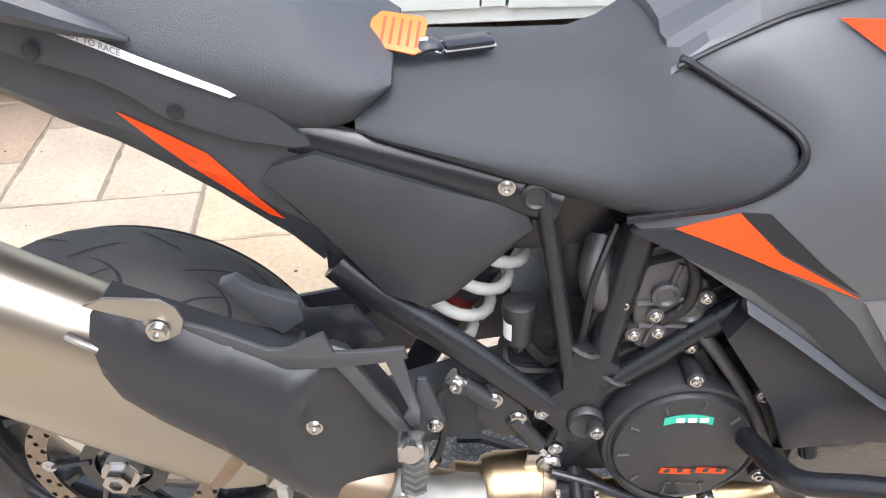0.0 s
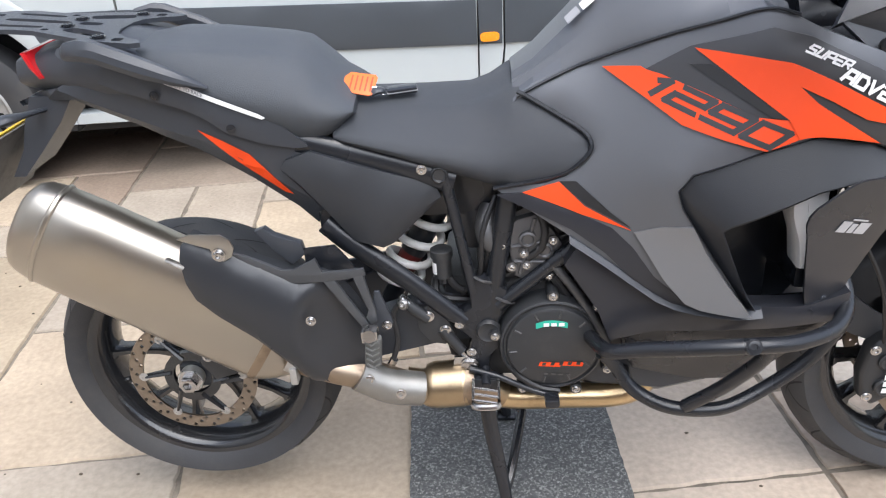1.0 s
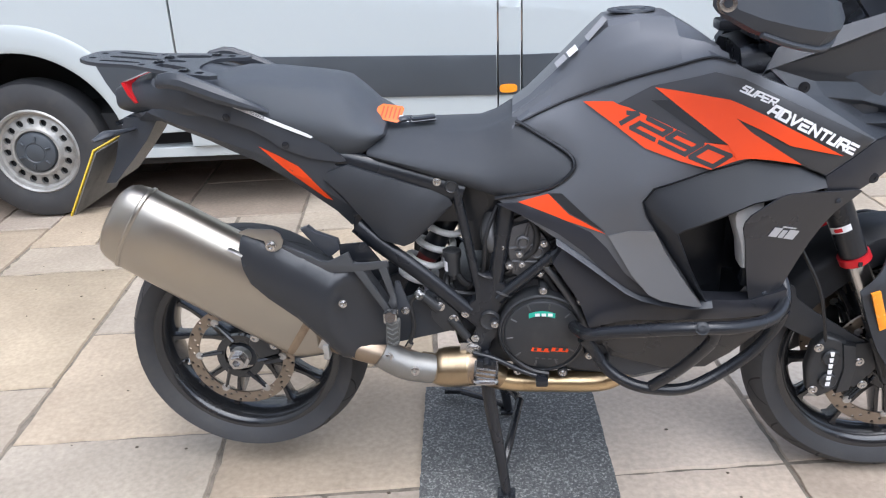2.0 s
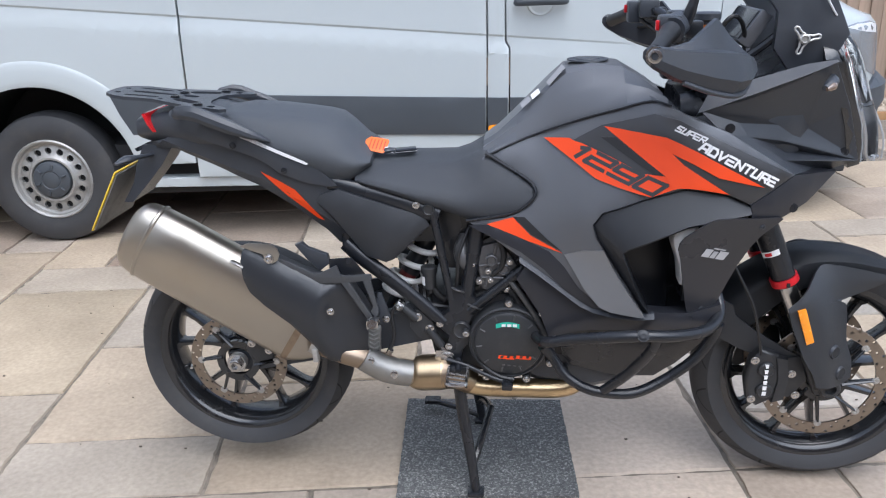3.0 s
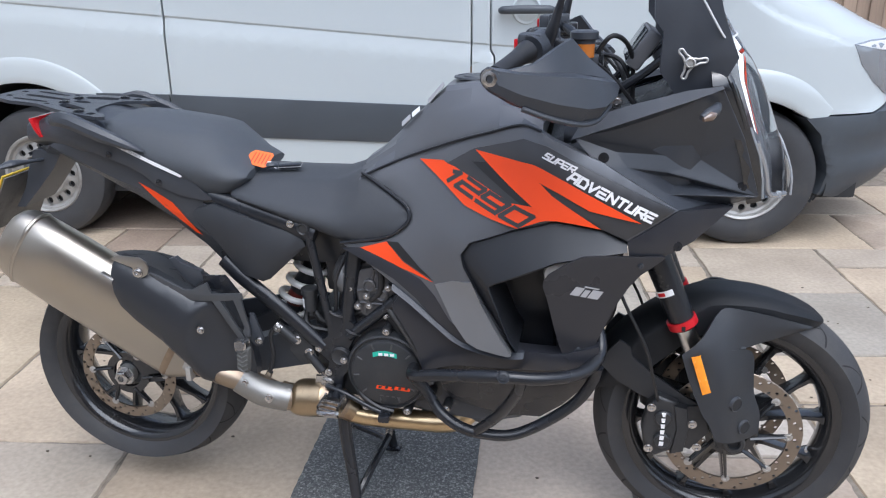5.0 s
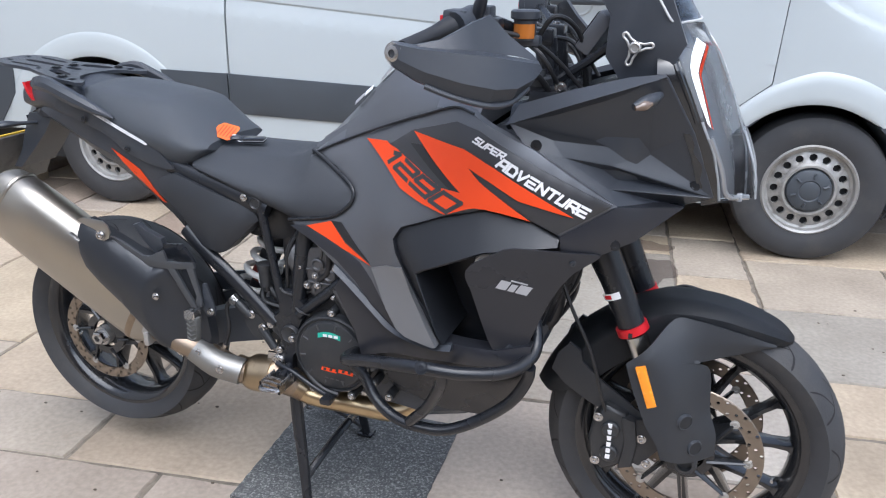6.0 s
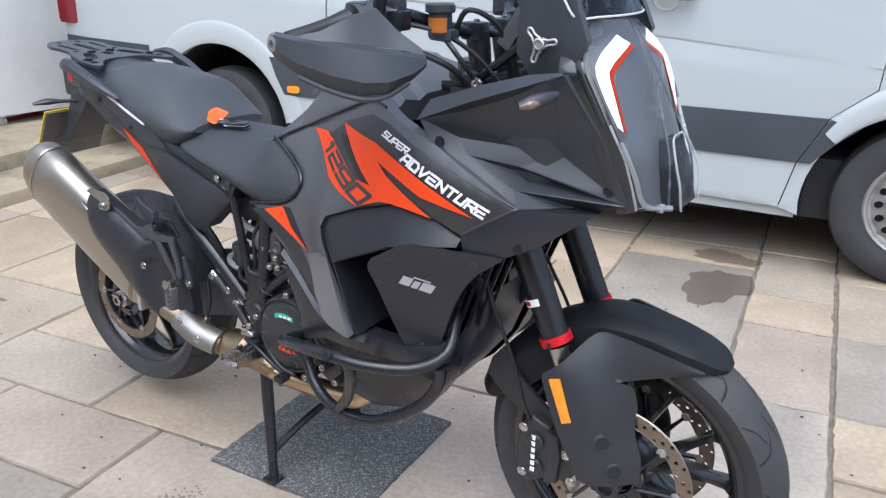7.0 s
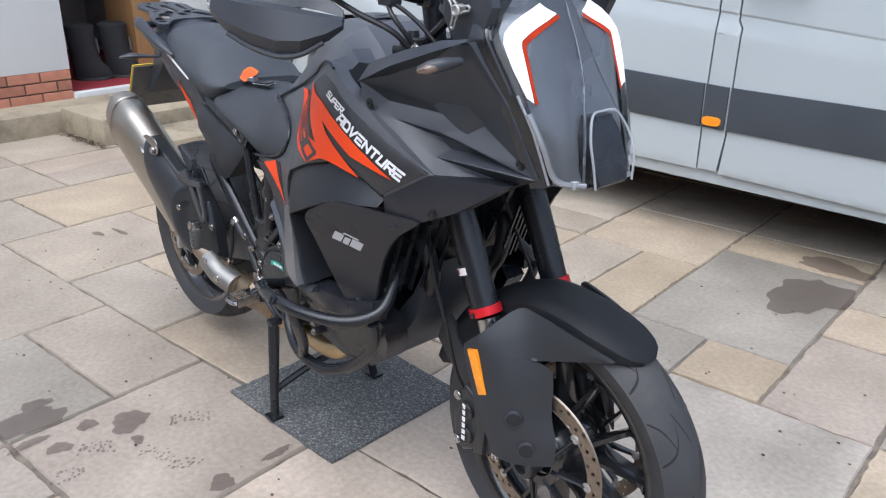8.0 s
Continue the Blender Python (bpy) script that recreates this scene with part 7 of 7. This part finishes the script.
add("chain_guard", lambda b: plate(b, [(-.8, .45), (-.3, .55), (-.2, .53), (-.2, .5), (-.8, .41)], .09, .1, .003), BLACK)
add("front_axle", lambda b: lathe(b, [(-.09, .026), (-.128, .026), (-.132, .022), (-.132, .015), (-.11, .014), (-.11, 0)], (FX, 0, FZ), "y", 28), COVER)


# front brake and fork fittings
for s in (-1, 1):
    ca = add("front_caliper", lambda b: (plate(b, [(.575, .40), (.60, .43), (.645, .415), (.655, .36), (.645, .29), (.60, .265), (.575, .285), (.565, .34)], s * .085, s * .125, .012), plate(b, [(.63, .40), (.70, .41), (.72, .34), (.68, .29), (.64, .3)], s * .1, s * .118, .005)), COVER, label="black radial brake caliper")
    for x, z in ((.602, .375), (.602, .315)):
        add("piston_boss", lambda b: lathe(b, [(s * .12, .021), (s * .131, .02), (s * .134, .016), (s * .132, .012), (s * .132, 0)], (x + .012, 0, z), "y", 20), COVER, ca)
    add("caliper_bridge", lambda b: plate(b, [(.635, .41), (.665, .405), (.672, .35), (.665, .29), (.635, .28), (.645, .345)], s * .09, s * .13, .006), COVER, ca)
    for k in range(6):
        add("caliper_bar", lambda b: skin(b, [(.607 + .004 * k * .2, .305 + .0155 * k), (.617, .305 + .0155 * k), (.618, .316 + .0155 * k), (.608, .316 + .0155 * k)], lambda x, z: .1352, s, .0006, 0, .05), WHITE_INK, ca, "", 0)
    for x, z in ((.585, .40), (.585, .29), (.68, .36), (.695, .30)):
        add("caliper_bolt", lambda b: bolt(b, (x, s * .126 if x < .6 else s * .119, z), .008, (0, s, 0), .005), CHROME, ca)
    add("fork_foot", lambda b: (tube(b, [(.705, s * .105, .47), (.745, s * .105, .38), (.765, s * .105, .33)], [.03, .032, .034], 16, 3), plate(b, [(.69, .42), (.72, .44), (.80, .34), (.79, .295), (.74, .30)], s * .092, s * .122, .01)), COVER)
    add("reflector", lambda b: skin(b, [(.657, .556), (.676, .561), (.706, .473), (.688, .466)], lambda x, z: guard_width(x, z) + .007, s, .012, .002, .02), AMBER, label="amber reflector strip")
    for x, y, z in ((.766, .147, .437), (.791, .135, .373)):
        at = Matrix.Translation((x, s * y, z)) @ Vector((.62, s * .78, 0)).to_track_quat("Z", "Y").to_matrix().to_4x4()
        gs = add("guard_socket", lambda b: [lathe(b, [(-.004, .0185), (.003, .0165), (.003, .016), (.003, .0148), (-.004, .0148)], (0, 0, 0), "z", 24), moved(b, at)], BLACK)
        # shallow disc; its near-black colour gives the shade of a deep socket
        add("socket_well", lambda b: [lathe(b, [(.0018, .015), (.0022, .012), (.0022, 0)], (0, 0, 0), "z", 24), moved(b, at)], RECESS_SHADE, gs, "flat dark disc painted as the socket's shade")
    add("mudguard_stay", lambda b: skin(b, [(.468, .475), (.48, .515), (.505, .545), (.53, .532), (.537, .506), (.58, .472), (.66, .424), (.702, .403), (.7, .37), (.626, .388), (.552, .415), (.5, .442)], lambda x, z: .082 + .16 * max(0, x - .49), s, .008, .003, .04), GUARD)
    bar("brake_line", [(.6, s * .12, .41), (.585, s * .135, .47), (.56, s * .14, .56), (.5, s * .13, .68), (.46, s * .1, .8)], .004, ROPE, 6, 6)
    add("fork_label", lambda b: [lathe(b, [(0.0, .0316), (.015, .0316)], (0, 0, 0), "z", 8, radians(80), radians(-150 if s < 0 else 70)), moved(b, Matrix.Translation((.603, s * .105, .685)) @ Euler((0, radians(-23.8), 0)).to_matrix().to_4x4())], WHITE_INK, None, "white fork label")
    add("fork_label_bar", lambda b: [lathe(b, [(0.003, .0319), (.012, .0319)], (0, 0, 0), "z", 8, radians(30), radians(-135 if s < 0 else 95)), moved(b, Matrix.Translation((.603, s * .105, .685)) @ Euler((0, radians(-23.8), 0)).to_matrix().to_4x4())], RED)
    add("ring_notch", lambda b: block(b, (.634, s * .136, .606), (.642, s * .142, .616), 0), FRAME)

# tail: rack, lamp, plate holder
def rack(b):
    """A thin plate with slots and bolt holes, its rim turned down."""
    def loop(pts):
        vs = [b.verts.new((x, y, 0)) for x, y in pts]
        return [b.edges.new((p, q)) for p, q in zip(vs, vs[1:] + vs[:1])]

    def oval(cx, cy, rx, ry, n=14, turn_by=0.0):
        out = []
        for k in range(n):
            a = 2 * math.pi * k / n
            x, y = rx * math.copysign(abs(math.cos(a)) ** .5, math.cos(a)), ry * math.copysign(abs(math.sin(a)) ** .6, math.sin(a))
            out.append((cx + x * math.cos(turn_by) - y * math.sin(turn_by), cy + x * math.sin(turn_by) + y * math.cos(turn_by)))
        return out
    side = [(-1.05, .03), (-1.045, .05), (-1.02, .072), (-.985, .083), (-.95, .078), (-.915, .078), (-.88, .092), (-.83, .112), (-.77, .128), (-.725, .13), (-.712, .118), (-.722, .1), (-.75, .084), (-.772, .06), (-.78, .03)]
    edges = loop(side + [(x, -y) for x, y in reversed(side)])
    for hole in ([oval(-.94, 0, .06, .011), oval(-.845, 0, .02, .012)] + [oval(-.955, q * .048, .045, .008, 14, q * -.05) for q in (-1, 1)] + [oval(-.83, q * .065, .04, .016, 14, q * .4) for q in (-1, 1)]
                 + [oval(-1.025, q * .03, .008, .008, 8) for q in (-1, 1)] + [oval(-.9, q * .062, .007, .007, 8) for q in (-1, 1)] + [oval(-.755, q * .105, .009, .012, 10) for q in (-1, 1)]):
        edges += loop(hole)
    bmesh.ops.triangle_fill(b, use_beauty=True, use_dissolve=False, edges=edges)
    for v in b.verts:
        v.co.z = 1.086 - .105 * (v.co.x + 1.05)
    bmesh.ops.recalc_face_normals(b, faces=b.faces)
    bmesh.ops.solidify(b, geom=b.faces[:], thickness=.008)


rk = add("luggage_rack", rack, BLACK, label="black slotted luggage rack plate")
for s in (-1, 1):
    for x, y in ((-.79, .1), (-.875, .03)):
        add("rack_bolt", lambda b: bolt(b, (x, s * y, 1.0865 - .105 * (x + 1.05)), .01, (0, 0, 1), .004), FRAME, rk)
    for x, z in ((-.695, .968), (-.574, .905)):
        # thin black disc on the cover paints the shade of a hole
        add("rail_recess", lambda b: lathe(b, [(s * (cover_tail_width(x, z) + .001), .008), (s * (cover_tail_width(x, z) + .0014), .0065), (s * (cover_tail_width(x, z) + .0012), 0)], (x, 0, z), "y", 16), FRAME)
    add("rail_post", lambda b: tube(b, [(-.832, s * .15, 1.046), (-.84, s * .12, 1.04), (-.85, s * .06, 1.04)], .011, 8, 4), BLACK)
    add("rear_indicator", lambda b: tube(b, [(-.95, s * .05, .925), (-.965, s * .09, .928), (-.98, s * .125, .93), (-.995, s * .16, .926)], [.007, .009, .017, .006], 12, 4, .6), BLACK, label="slim black indicator")
add("tail_core", lambda b: section_loft(b, [(-.98, .03, .965, .05, .98, .045, 1.01, 1.02), (-.9, .05, .95, .08, .99, .07, 1.03, 1.045), (-.8, .08, .94, .11, .98, .1, 1.04, 1.06), (-.65, .1, .9, .125, .95, .12, 1.0, 1.02), (-.45, .1, .72, .12, .78, .12, .86, .87)]), BLACK)
add("tail_lamp", lambda b: plate(b, [(-.95, 1.034), (-.938, 1.035), (-.93, 1.012), (-.917, .988), (-.926, .986), (-.94, 1.006)], -.078, .078, .006), REDLENS, label="red tail lamp")
add("plate_holder", lambda b: [loft(b, [[(x - t, -w, z), (x + t, -w, z), (x + t, w, z), (x - t, w, z)] for x, z, w, t in ((-.93, .95, .05, .04), (-.96, .9, .05, .035), (-.99, .85, .055, .02), (-1.03, .8, .06, .012))])], BLACK)


def number_plate(b):
    block(b, (-.002, -.11, -.09), (.002, .11, .09), .001)
    moved(b, pose(-1.072, 0, .815, 0, 30, 0))


npl = add("number_plate", number_plate, YELLOW, label="yellow rear number plate")
add("plate_back", lambda b: (block(b, (.003, -.106, -.086), (.007, .106, .086), .001), moved(b, pose(-1.072, 0, .815, 0, 30, 0))), mat("plate_back", (.16, .15, .135), .6, dirt=(.05, .045, .04), dirt_scale=18, dirt_amount=.8), npl, "dull grey back of the plate")
for j in range(2):
    for k in range(4 - j):
        add("plate_bar", lambda b: (block(b, (-.0035, -.085 + .045 * k, .012 - .07 * j), (-.0022, -.057 + .045 * k, .068 - .07 * j), 0), moved(b, pose(-1.072, 0, .815, 0, 30, 0))), DARK_INK, npl)

# centre stand
st = add("centre_stand", lambda b: tube(b, [(-.165, -.15, .35), (-.165, .15, .35)], .018, 12, 0), FRAME, label="black tubular centre stand")
for s in (-1, 1):
    add("stand_leg", lambda b: tube(b, [(-.168, s * .13, .36), (-.155, s * .145, .24), (-.135, s * .165, .12), (-.122, s * .178, .018)], [.016, .016, .014, .0125], 10, 4), FRAME, st)
    add("stand_foot", lambda b: block(b, (-.145, s * .16, .012), (-.1, s * .2, .022), .004), FRAME, st)
    add("stand_brace", lambda b: tube(b, [(-.128, s * .16, .095), (-.118, s * .135, .115), (-.1, s * .06, .15), (-.088, 0, .168)], .0105, 8, 4), FRAME, st)
add("stand_lever", lambda b: (tube(b, [(-.13, .185, .03), (-.2, .21, .04), (-.28, .24, .045)], .009, 8, 3), block(b, (-.31, .225, .038), (-.26, .26, .052), .004)), FRAME, st)
add("stand_spring", lambda b: tube(b, [(-.15 + .004 * math.cos(k * 1.3), -.1 + .006 * math.sin(k * 1.3), .33 - .002 * k) for k in range(40)], .002, 6, 0), CAST, st)

# ---- small things: mat, key ring ----
bm = bmesh.new()
corners = [(-.338, -.205), (.155, -.173), (.123, .32), (-.375, .307)]
edge = []
rng = random.Random(3)
for (a, c), (d, e) in zip(corners, corners[1:] + corners[:1]):
    for k in range(24):
        f = k / 24
        edge.append((a + (d - a) * f + rng.uniform(-.0015, .0015), c + (e - c) * f + rng.uniform(-.0015, .0015)))
loft(bm, [[(x, y, z) for x, y in edge] for z in (.001, .009, .011)], cap=False)
bm.faces.new(bm.verts[-len(edge):])
floor_mat = tagged(part("floor_mat", bm, CARPET, None, "", 30), "grey flecked carpet mat under the centre stand", "mat")

keys = thing("key_ring", "orange key tag with motorcycle key fob on the seat", "keys", (-.04, .042, -.03))


def key_tag(b):
    pts = [(-.02, -.02), (.024, -.024), (.031, -.018), (.033, .02), (.028, .026), (-.016, .026), (-.025, .014), (-.026, -.01)]
    plate(b, pts, -.001, .001, .0004)
    moved(b, pose(-.327, -.092, .974, -58, 9, -3))


b = bmesh.new()
key_tag(b)
part_tag = part("tag", b, mat("orange_tag_plastic", (0.78, 0.15, 0.02), 0.4), keys, "orange plastic key tag")
for k in range(5):
    b = bmesh.new()
    plate(b, [(-.013 + .009 * k, -.015), (-.01 + .009 * k, -.015), (-.01 + .009 * k, .019), (-.013 + .009 * k, .019)], -.0016, -.0011, 0)
    moved(b, pose(-.327, -.092, .974, -58, 9, -3))
    part("print_line", b, mat("tag_print", (.45, .05, .01), .5) if k == 0 else bpy.data.materials["tag_print"], part_tag)
b = bmesh.new()
tube(b, [(-.306, -.1, .957), (-.297, -.096, .962), (-.286, -.092, .961), (-.278, -.09, .957)], [.011, .014, .013, .006], 12, 4, .5)
k1 = part("key_head", b, BLACK, keys, "black key head with silver mark")
b = bmesh.new()
block(b, (-.301, -.1, .9675), (-.292, -.092, .9695), .001)
part("key_mark", b, WHITE_INK, k1)
b = bmesh.new()
block(b, (-.027, -.013, -.006), (.027, .013, .006), .005)
moved(b, pose(-.25, -.082, .958, 6, -2, 12))
fob = part("fob", b, GLASSY, keys, "black remote fob")
b = bmesh.new()
block(b, (-.0275, -.0135, -.001), (.0275, .0135, .001), .0008)
moved(b, pose(-.25, -.082, .958, 6, -2, 12))
part("fob_band", b, GREY_INK, fob)
b = bmesh.new()
tube(b, [(-.285 + .011 * math.cos(a), -.09 + .011 * math.sin(a), .957 + .003 * math.sin(2 * a)) for a in (2 * math.pi * k / 16 for k in range(17))], .0014, 6, 0)
part("split_ring", b, CHROME, keys, "bright steel split ring")
b = bmesh.new()
tube(b, [(-.308, -.08, .96), (-.3, -.078, .963), (-.29, -.083, .962), (-.283, -.09, .96)], .003, 8, 4)
part("cord", b, ORANGE, keys)

# damp patches on the stone
def patch(name, u, v, ru, rv, seed, label):
    b = bmesh.new()
    r = random.Random(seed)
    ph = [r.uniform(0, 6.28) for _ in range(5)]
    ring = []
    for k in range(48):
        a = 2 * math.pi * k / 48
        f = 1 + .14 * math.sin(2 * a + ph[0]) + .12 * math.sin(3 * a + ph[1]) + .08 * math.sin(7 * a + ph[2]) + .04 * math.sin(13 * a + ph[3])
        ring.append(b.verts.new(ground_at(u + ru * f * math.cos(a), v + rv * f * math.sin(a), .0045)))
    b.faces.new(ring)
    return tagged(part(name, b, WET, None, "", 0), label, "stain", kind="structure")


DAMP = "dark damp patch on a paving slab"
for u, v, ru, rv, seed in ((.735, 1.755, .135, .2, 31), (.725, 2.13, .145, .085, 9), (-.447, -.442, .05, .055, 12), (-.35, -.472, .022, .017, 16), (-.66, -.66, .06, .13, 15), (-.73, -.58, .025, .05, 18), (-.55, -.68, .02, .05, 19),
                           (-.471, -.632, .028, .03, 23), (-.52, -.53, .03, .025, 24), (-.02, -.428, .03, .035, 25), (-.014, -.259, .016, .04, 26), (-1.9, .33, .06, .015, 21), (-1.95, .25, .04, .016, 22)):
    patch("damp_patch", u, v, ru, rv, seed, DAMP)
for cu, cv, ang, n, sd in ((-.33, -.313, 1.05, 9, 1), (-.208, -.458, .35, 15, 2), (-.33, -.67, 1.2, 7, 3), (-.39, -.56, .9, 8, 4)):
    b = bmesh.new()
    r = random.Random(sd)
    for k in range(n):
        for m in (-1.5, -.5, .5, 1.5):
            du, dv = .0125 * (k - n / 2) + r.uniform(-.003, .003), .013 * m + r.uniform(-.004, .004) + .01 * math.sin(k * .5)
            u, v = cu + du * math.cos(ang) - dv * math.sin(ang), cv + du * math.sin(ang) + dv * math.cos(ang)
            big = r.uniform(.5, 1.1)
            turn_by = ang + r.uniform(-.4, .4)
            q = [ground_at(u + big * (a * math.cos(turn_by) - c * math.sin(turn_by)), v + big * (a * math.sin(turn_by) + c * math.cos(turn_by)), .0042) for a, c in ((-.003, -.006), (.003, -.0055), (.005, 0), (.004, .005), (-.003, .006), (-.0045, .001))]
            if r.random() < .62:
                b.faces.new([b.verts.new(p) for p in q])
    tagged(part("wet_print", b, WET, None, "", 0), "wet boot sole print on a slab", "stain", kind="structure")
b = bmesh.new()
r = random.Random(8)
for k in range(160):
    x, y = r.uniform(-2.2, 1.6), r.uniform(-.7, 1.7)
    s = r.uniform(.002, .005)
    bmesh.ops.create_icosphere(b, subdivisions=1, radius=s, matrix=Matrix.Translation((x, y, .003 + s * .3)) @ Matrix.Diagonal((1.4, 1, .5, 1)))
tagged(part("grit", b, mat("dark_grit", (.09, .07, .05), .9)), "scattered dark grit and leaf bits on the paving", "grit", kind="stuff")

# dead leaves blown into the corner of the doorstep
b = bmesh.new()
r = random.Random(21)
for k in range(190):
    u = r.uniform(-3.95, -3.36) if k < 150 else r.uniform(-3.4, -3.0)
    v = (1.062 if k < 150 else 1.15) - abs(r.gauss(0, .028)) - .004
    z, size, ang = .004 + abs(r.gauss(0, .006)), r.uniform(.007, .017), r.uniform(0, 6.28)
    mid = [b.verts.new(ground_at(u + f * size * math.cos(ang), v + f * size * math.sin(ang), z + .003 * abs(f))) for f in (-1, 1)]
    for side in (-1, 1):
        tip = b.verts.new(ground_at(u - side * .5 * size * math.sin(ang), v + side * .5 * size * math.cos(ang), z + r.uniform(.003, .009)))
        b.faces.new((mid[0], mid[1], tip))
tagged(part("leaf_litter", b, mat("dead_leaves", (.1, .07, .045), .85, var=.5, vscale=40)), "dry brown leaves gathered against the doorstep", "leaves", kind="stuff")

# ---- paving slabs, one by one ----
pavement = tagged(new("pavement"), "riven sandstone slabs in beige, pink and grey", "paving", kind="structure")
KEY_U, ROW_U = (-14, -3, -2, -1, 0, 1, 2, 3, 4, 5, 6, 7, 18), (-4.94, -1.53, -1.22, -.905, -.6, -.295, .02, .286, .585, .87, 1.2, 1.5, 4.86)
KEY_V, ROW_V = (-12, -2, -1, 0, 1, 2, 3, 4, 5, 6, 7, 8, 14), (-3.81, -.714, -.405, -.095, .205, .515, .86, 1.16, 1.455, 1.77, 2.03, 2.3, 4.16)
FIXED = [(-2, -1, 2, 1), (-2, -2, 2, 1), (0, -2, 2, 2), (-3, 0, 2, 1), (3, 4, 2, 3), (5, 3, 1, 2), (5, 5, 1, 1), (2, 4, 1, 2), (-1, 0, 3, 2), (2, 0, 2, 2), (4, 1, 2, 2), (-3, 1, 2, 2), (-1, 2, 2, 2), (2, -2, 2, 2), (3, 3, 1, 1), (4, 3, 1, 1), (6, 3, 2, 2), (-5, 0, 2, 2), (-5, 2, 2, 3), (-5, -2, 3, 2)]
# slabs (2, 0), (2, -2) and (1, 2) are brightened against the bike's shadow
TONES = {(3, 4): STONE_GREY, (5, 3): STONE_PINK, (5, 5): STONE_BUFF, (3, 3): STONE_GREY, (4, 3): STONE_BUFF, (2, 0): STONE_LIFTED, (0, -2): STONE_PINK, (-2, -1): STONE_PINK, (-2, -2): STONE_GREY, (4, 1): STONE_PALE, (-3, 0): STONE, (-1, 0): STONE_BUFF, (6, 3): STONE_GREY, (2, -2): STONE_LIFTED, (1, 2): STONE_LIFTED}
taken, slabs = set(), []
rng = random.Random(11)


def try_slab(i, j, w, h):
    cells = {(i + a, j + c) for a in range(w) for c in range(h)}
    if cells & taken:
        return False
    taken.update(cells)
    slabs.append((i, j, w, h))
    return True


for q in FIXED:
    try_slab(*q)
for j in range(-10, 11):
    for i in range(-11, 15):
        if (i, j) not in taken:
            for w, h in rng.sample([(3, 2), (2, 3), (2, 2), (2, 2), (2, 1), (1, 2)], 6) + [(2, 1), (1, 1)]:
                if i + w <= 16 and try_slab(i, j, w, h):
                    break
for i, j, w, h in slabs:
    bm = bmesh.new()
    g = rng.uniform(0.004, 0.008)
    u0, u1, v0, v1 = np.interp(i, KEY_U, ROW_U) + g, np.interp(i + w, KEY_U, ROW_U) - g, np.interp(j, KEY_V, ROW_V) + g, np.interp(j + h, KEY_V, ROW_V) - g
    cu, cv = (u0 + u1) / 2, (v0 + v1) / 2
    tilt = rng.uniform(-0.002, 0.002)
    edge = []
    for (a, c), (d, e) in zip(((u0, v0), (u1, v0), (u1, v1), (u0, v1)), ((u1, v0), (u1, v1), (u0, v1), (u0, v0))):
        for k in range(12):
            f = k / 12
            nx = rng.uniform(-0.003, 0.0025) + (rng.uniform(-.01, 0) if rng.random() < .06 else 0) if k else 0
            edge.append((a + (d - a) * f + nx * (c != e), c + (e - c) * f + nx * (a != d)))
    rings = [[(u - cu, v - cv, z) for u, v in ((cu + (p - cu) * f, cv + (q - cv) * f) for p, q in edge)] for f, z in ((1.0, -0.03), (1.0, -0.006 + tilt), (0.985, tilt))]
    loft(bm, rings, cap=False)
    bm.faces.new([v for v in bm.verts][-len(edge):])
    # many slabs towards the van get brown stone with the van's shade in its colour
    tone = TONES.get((i, j)) or (STONE_BROWN_SHADED if j > 5 and i < -1 and rng.random() < .6 else None) or rng.choice((STONE, STONE, STONE, STONE_PINK, STONE_BUFF, STONE_BUFF, STONE_BUFF))
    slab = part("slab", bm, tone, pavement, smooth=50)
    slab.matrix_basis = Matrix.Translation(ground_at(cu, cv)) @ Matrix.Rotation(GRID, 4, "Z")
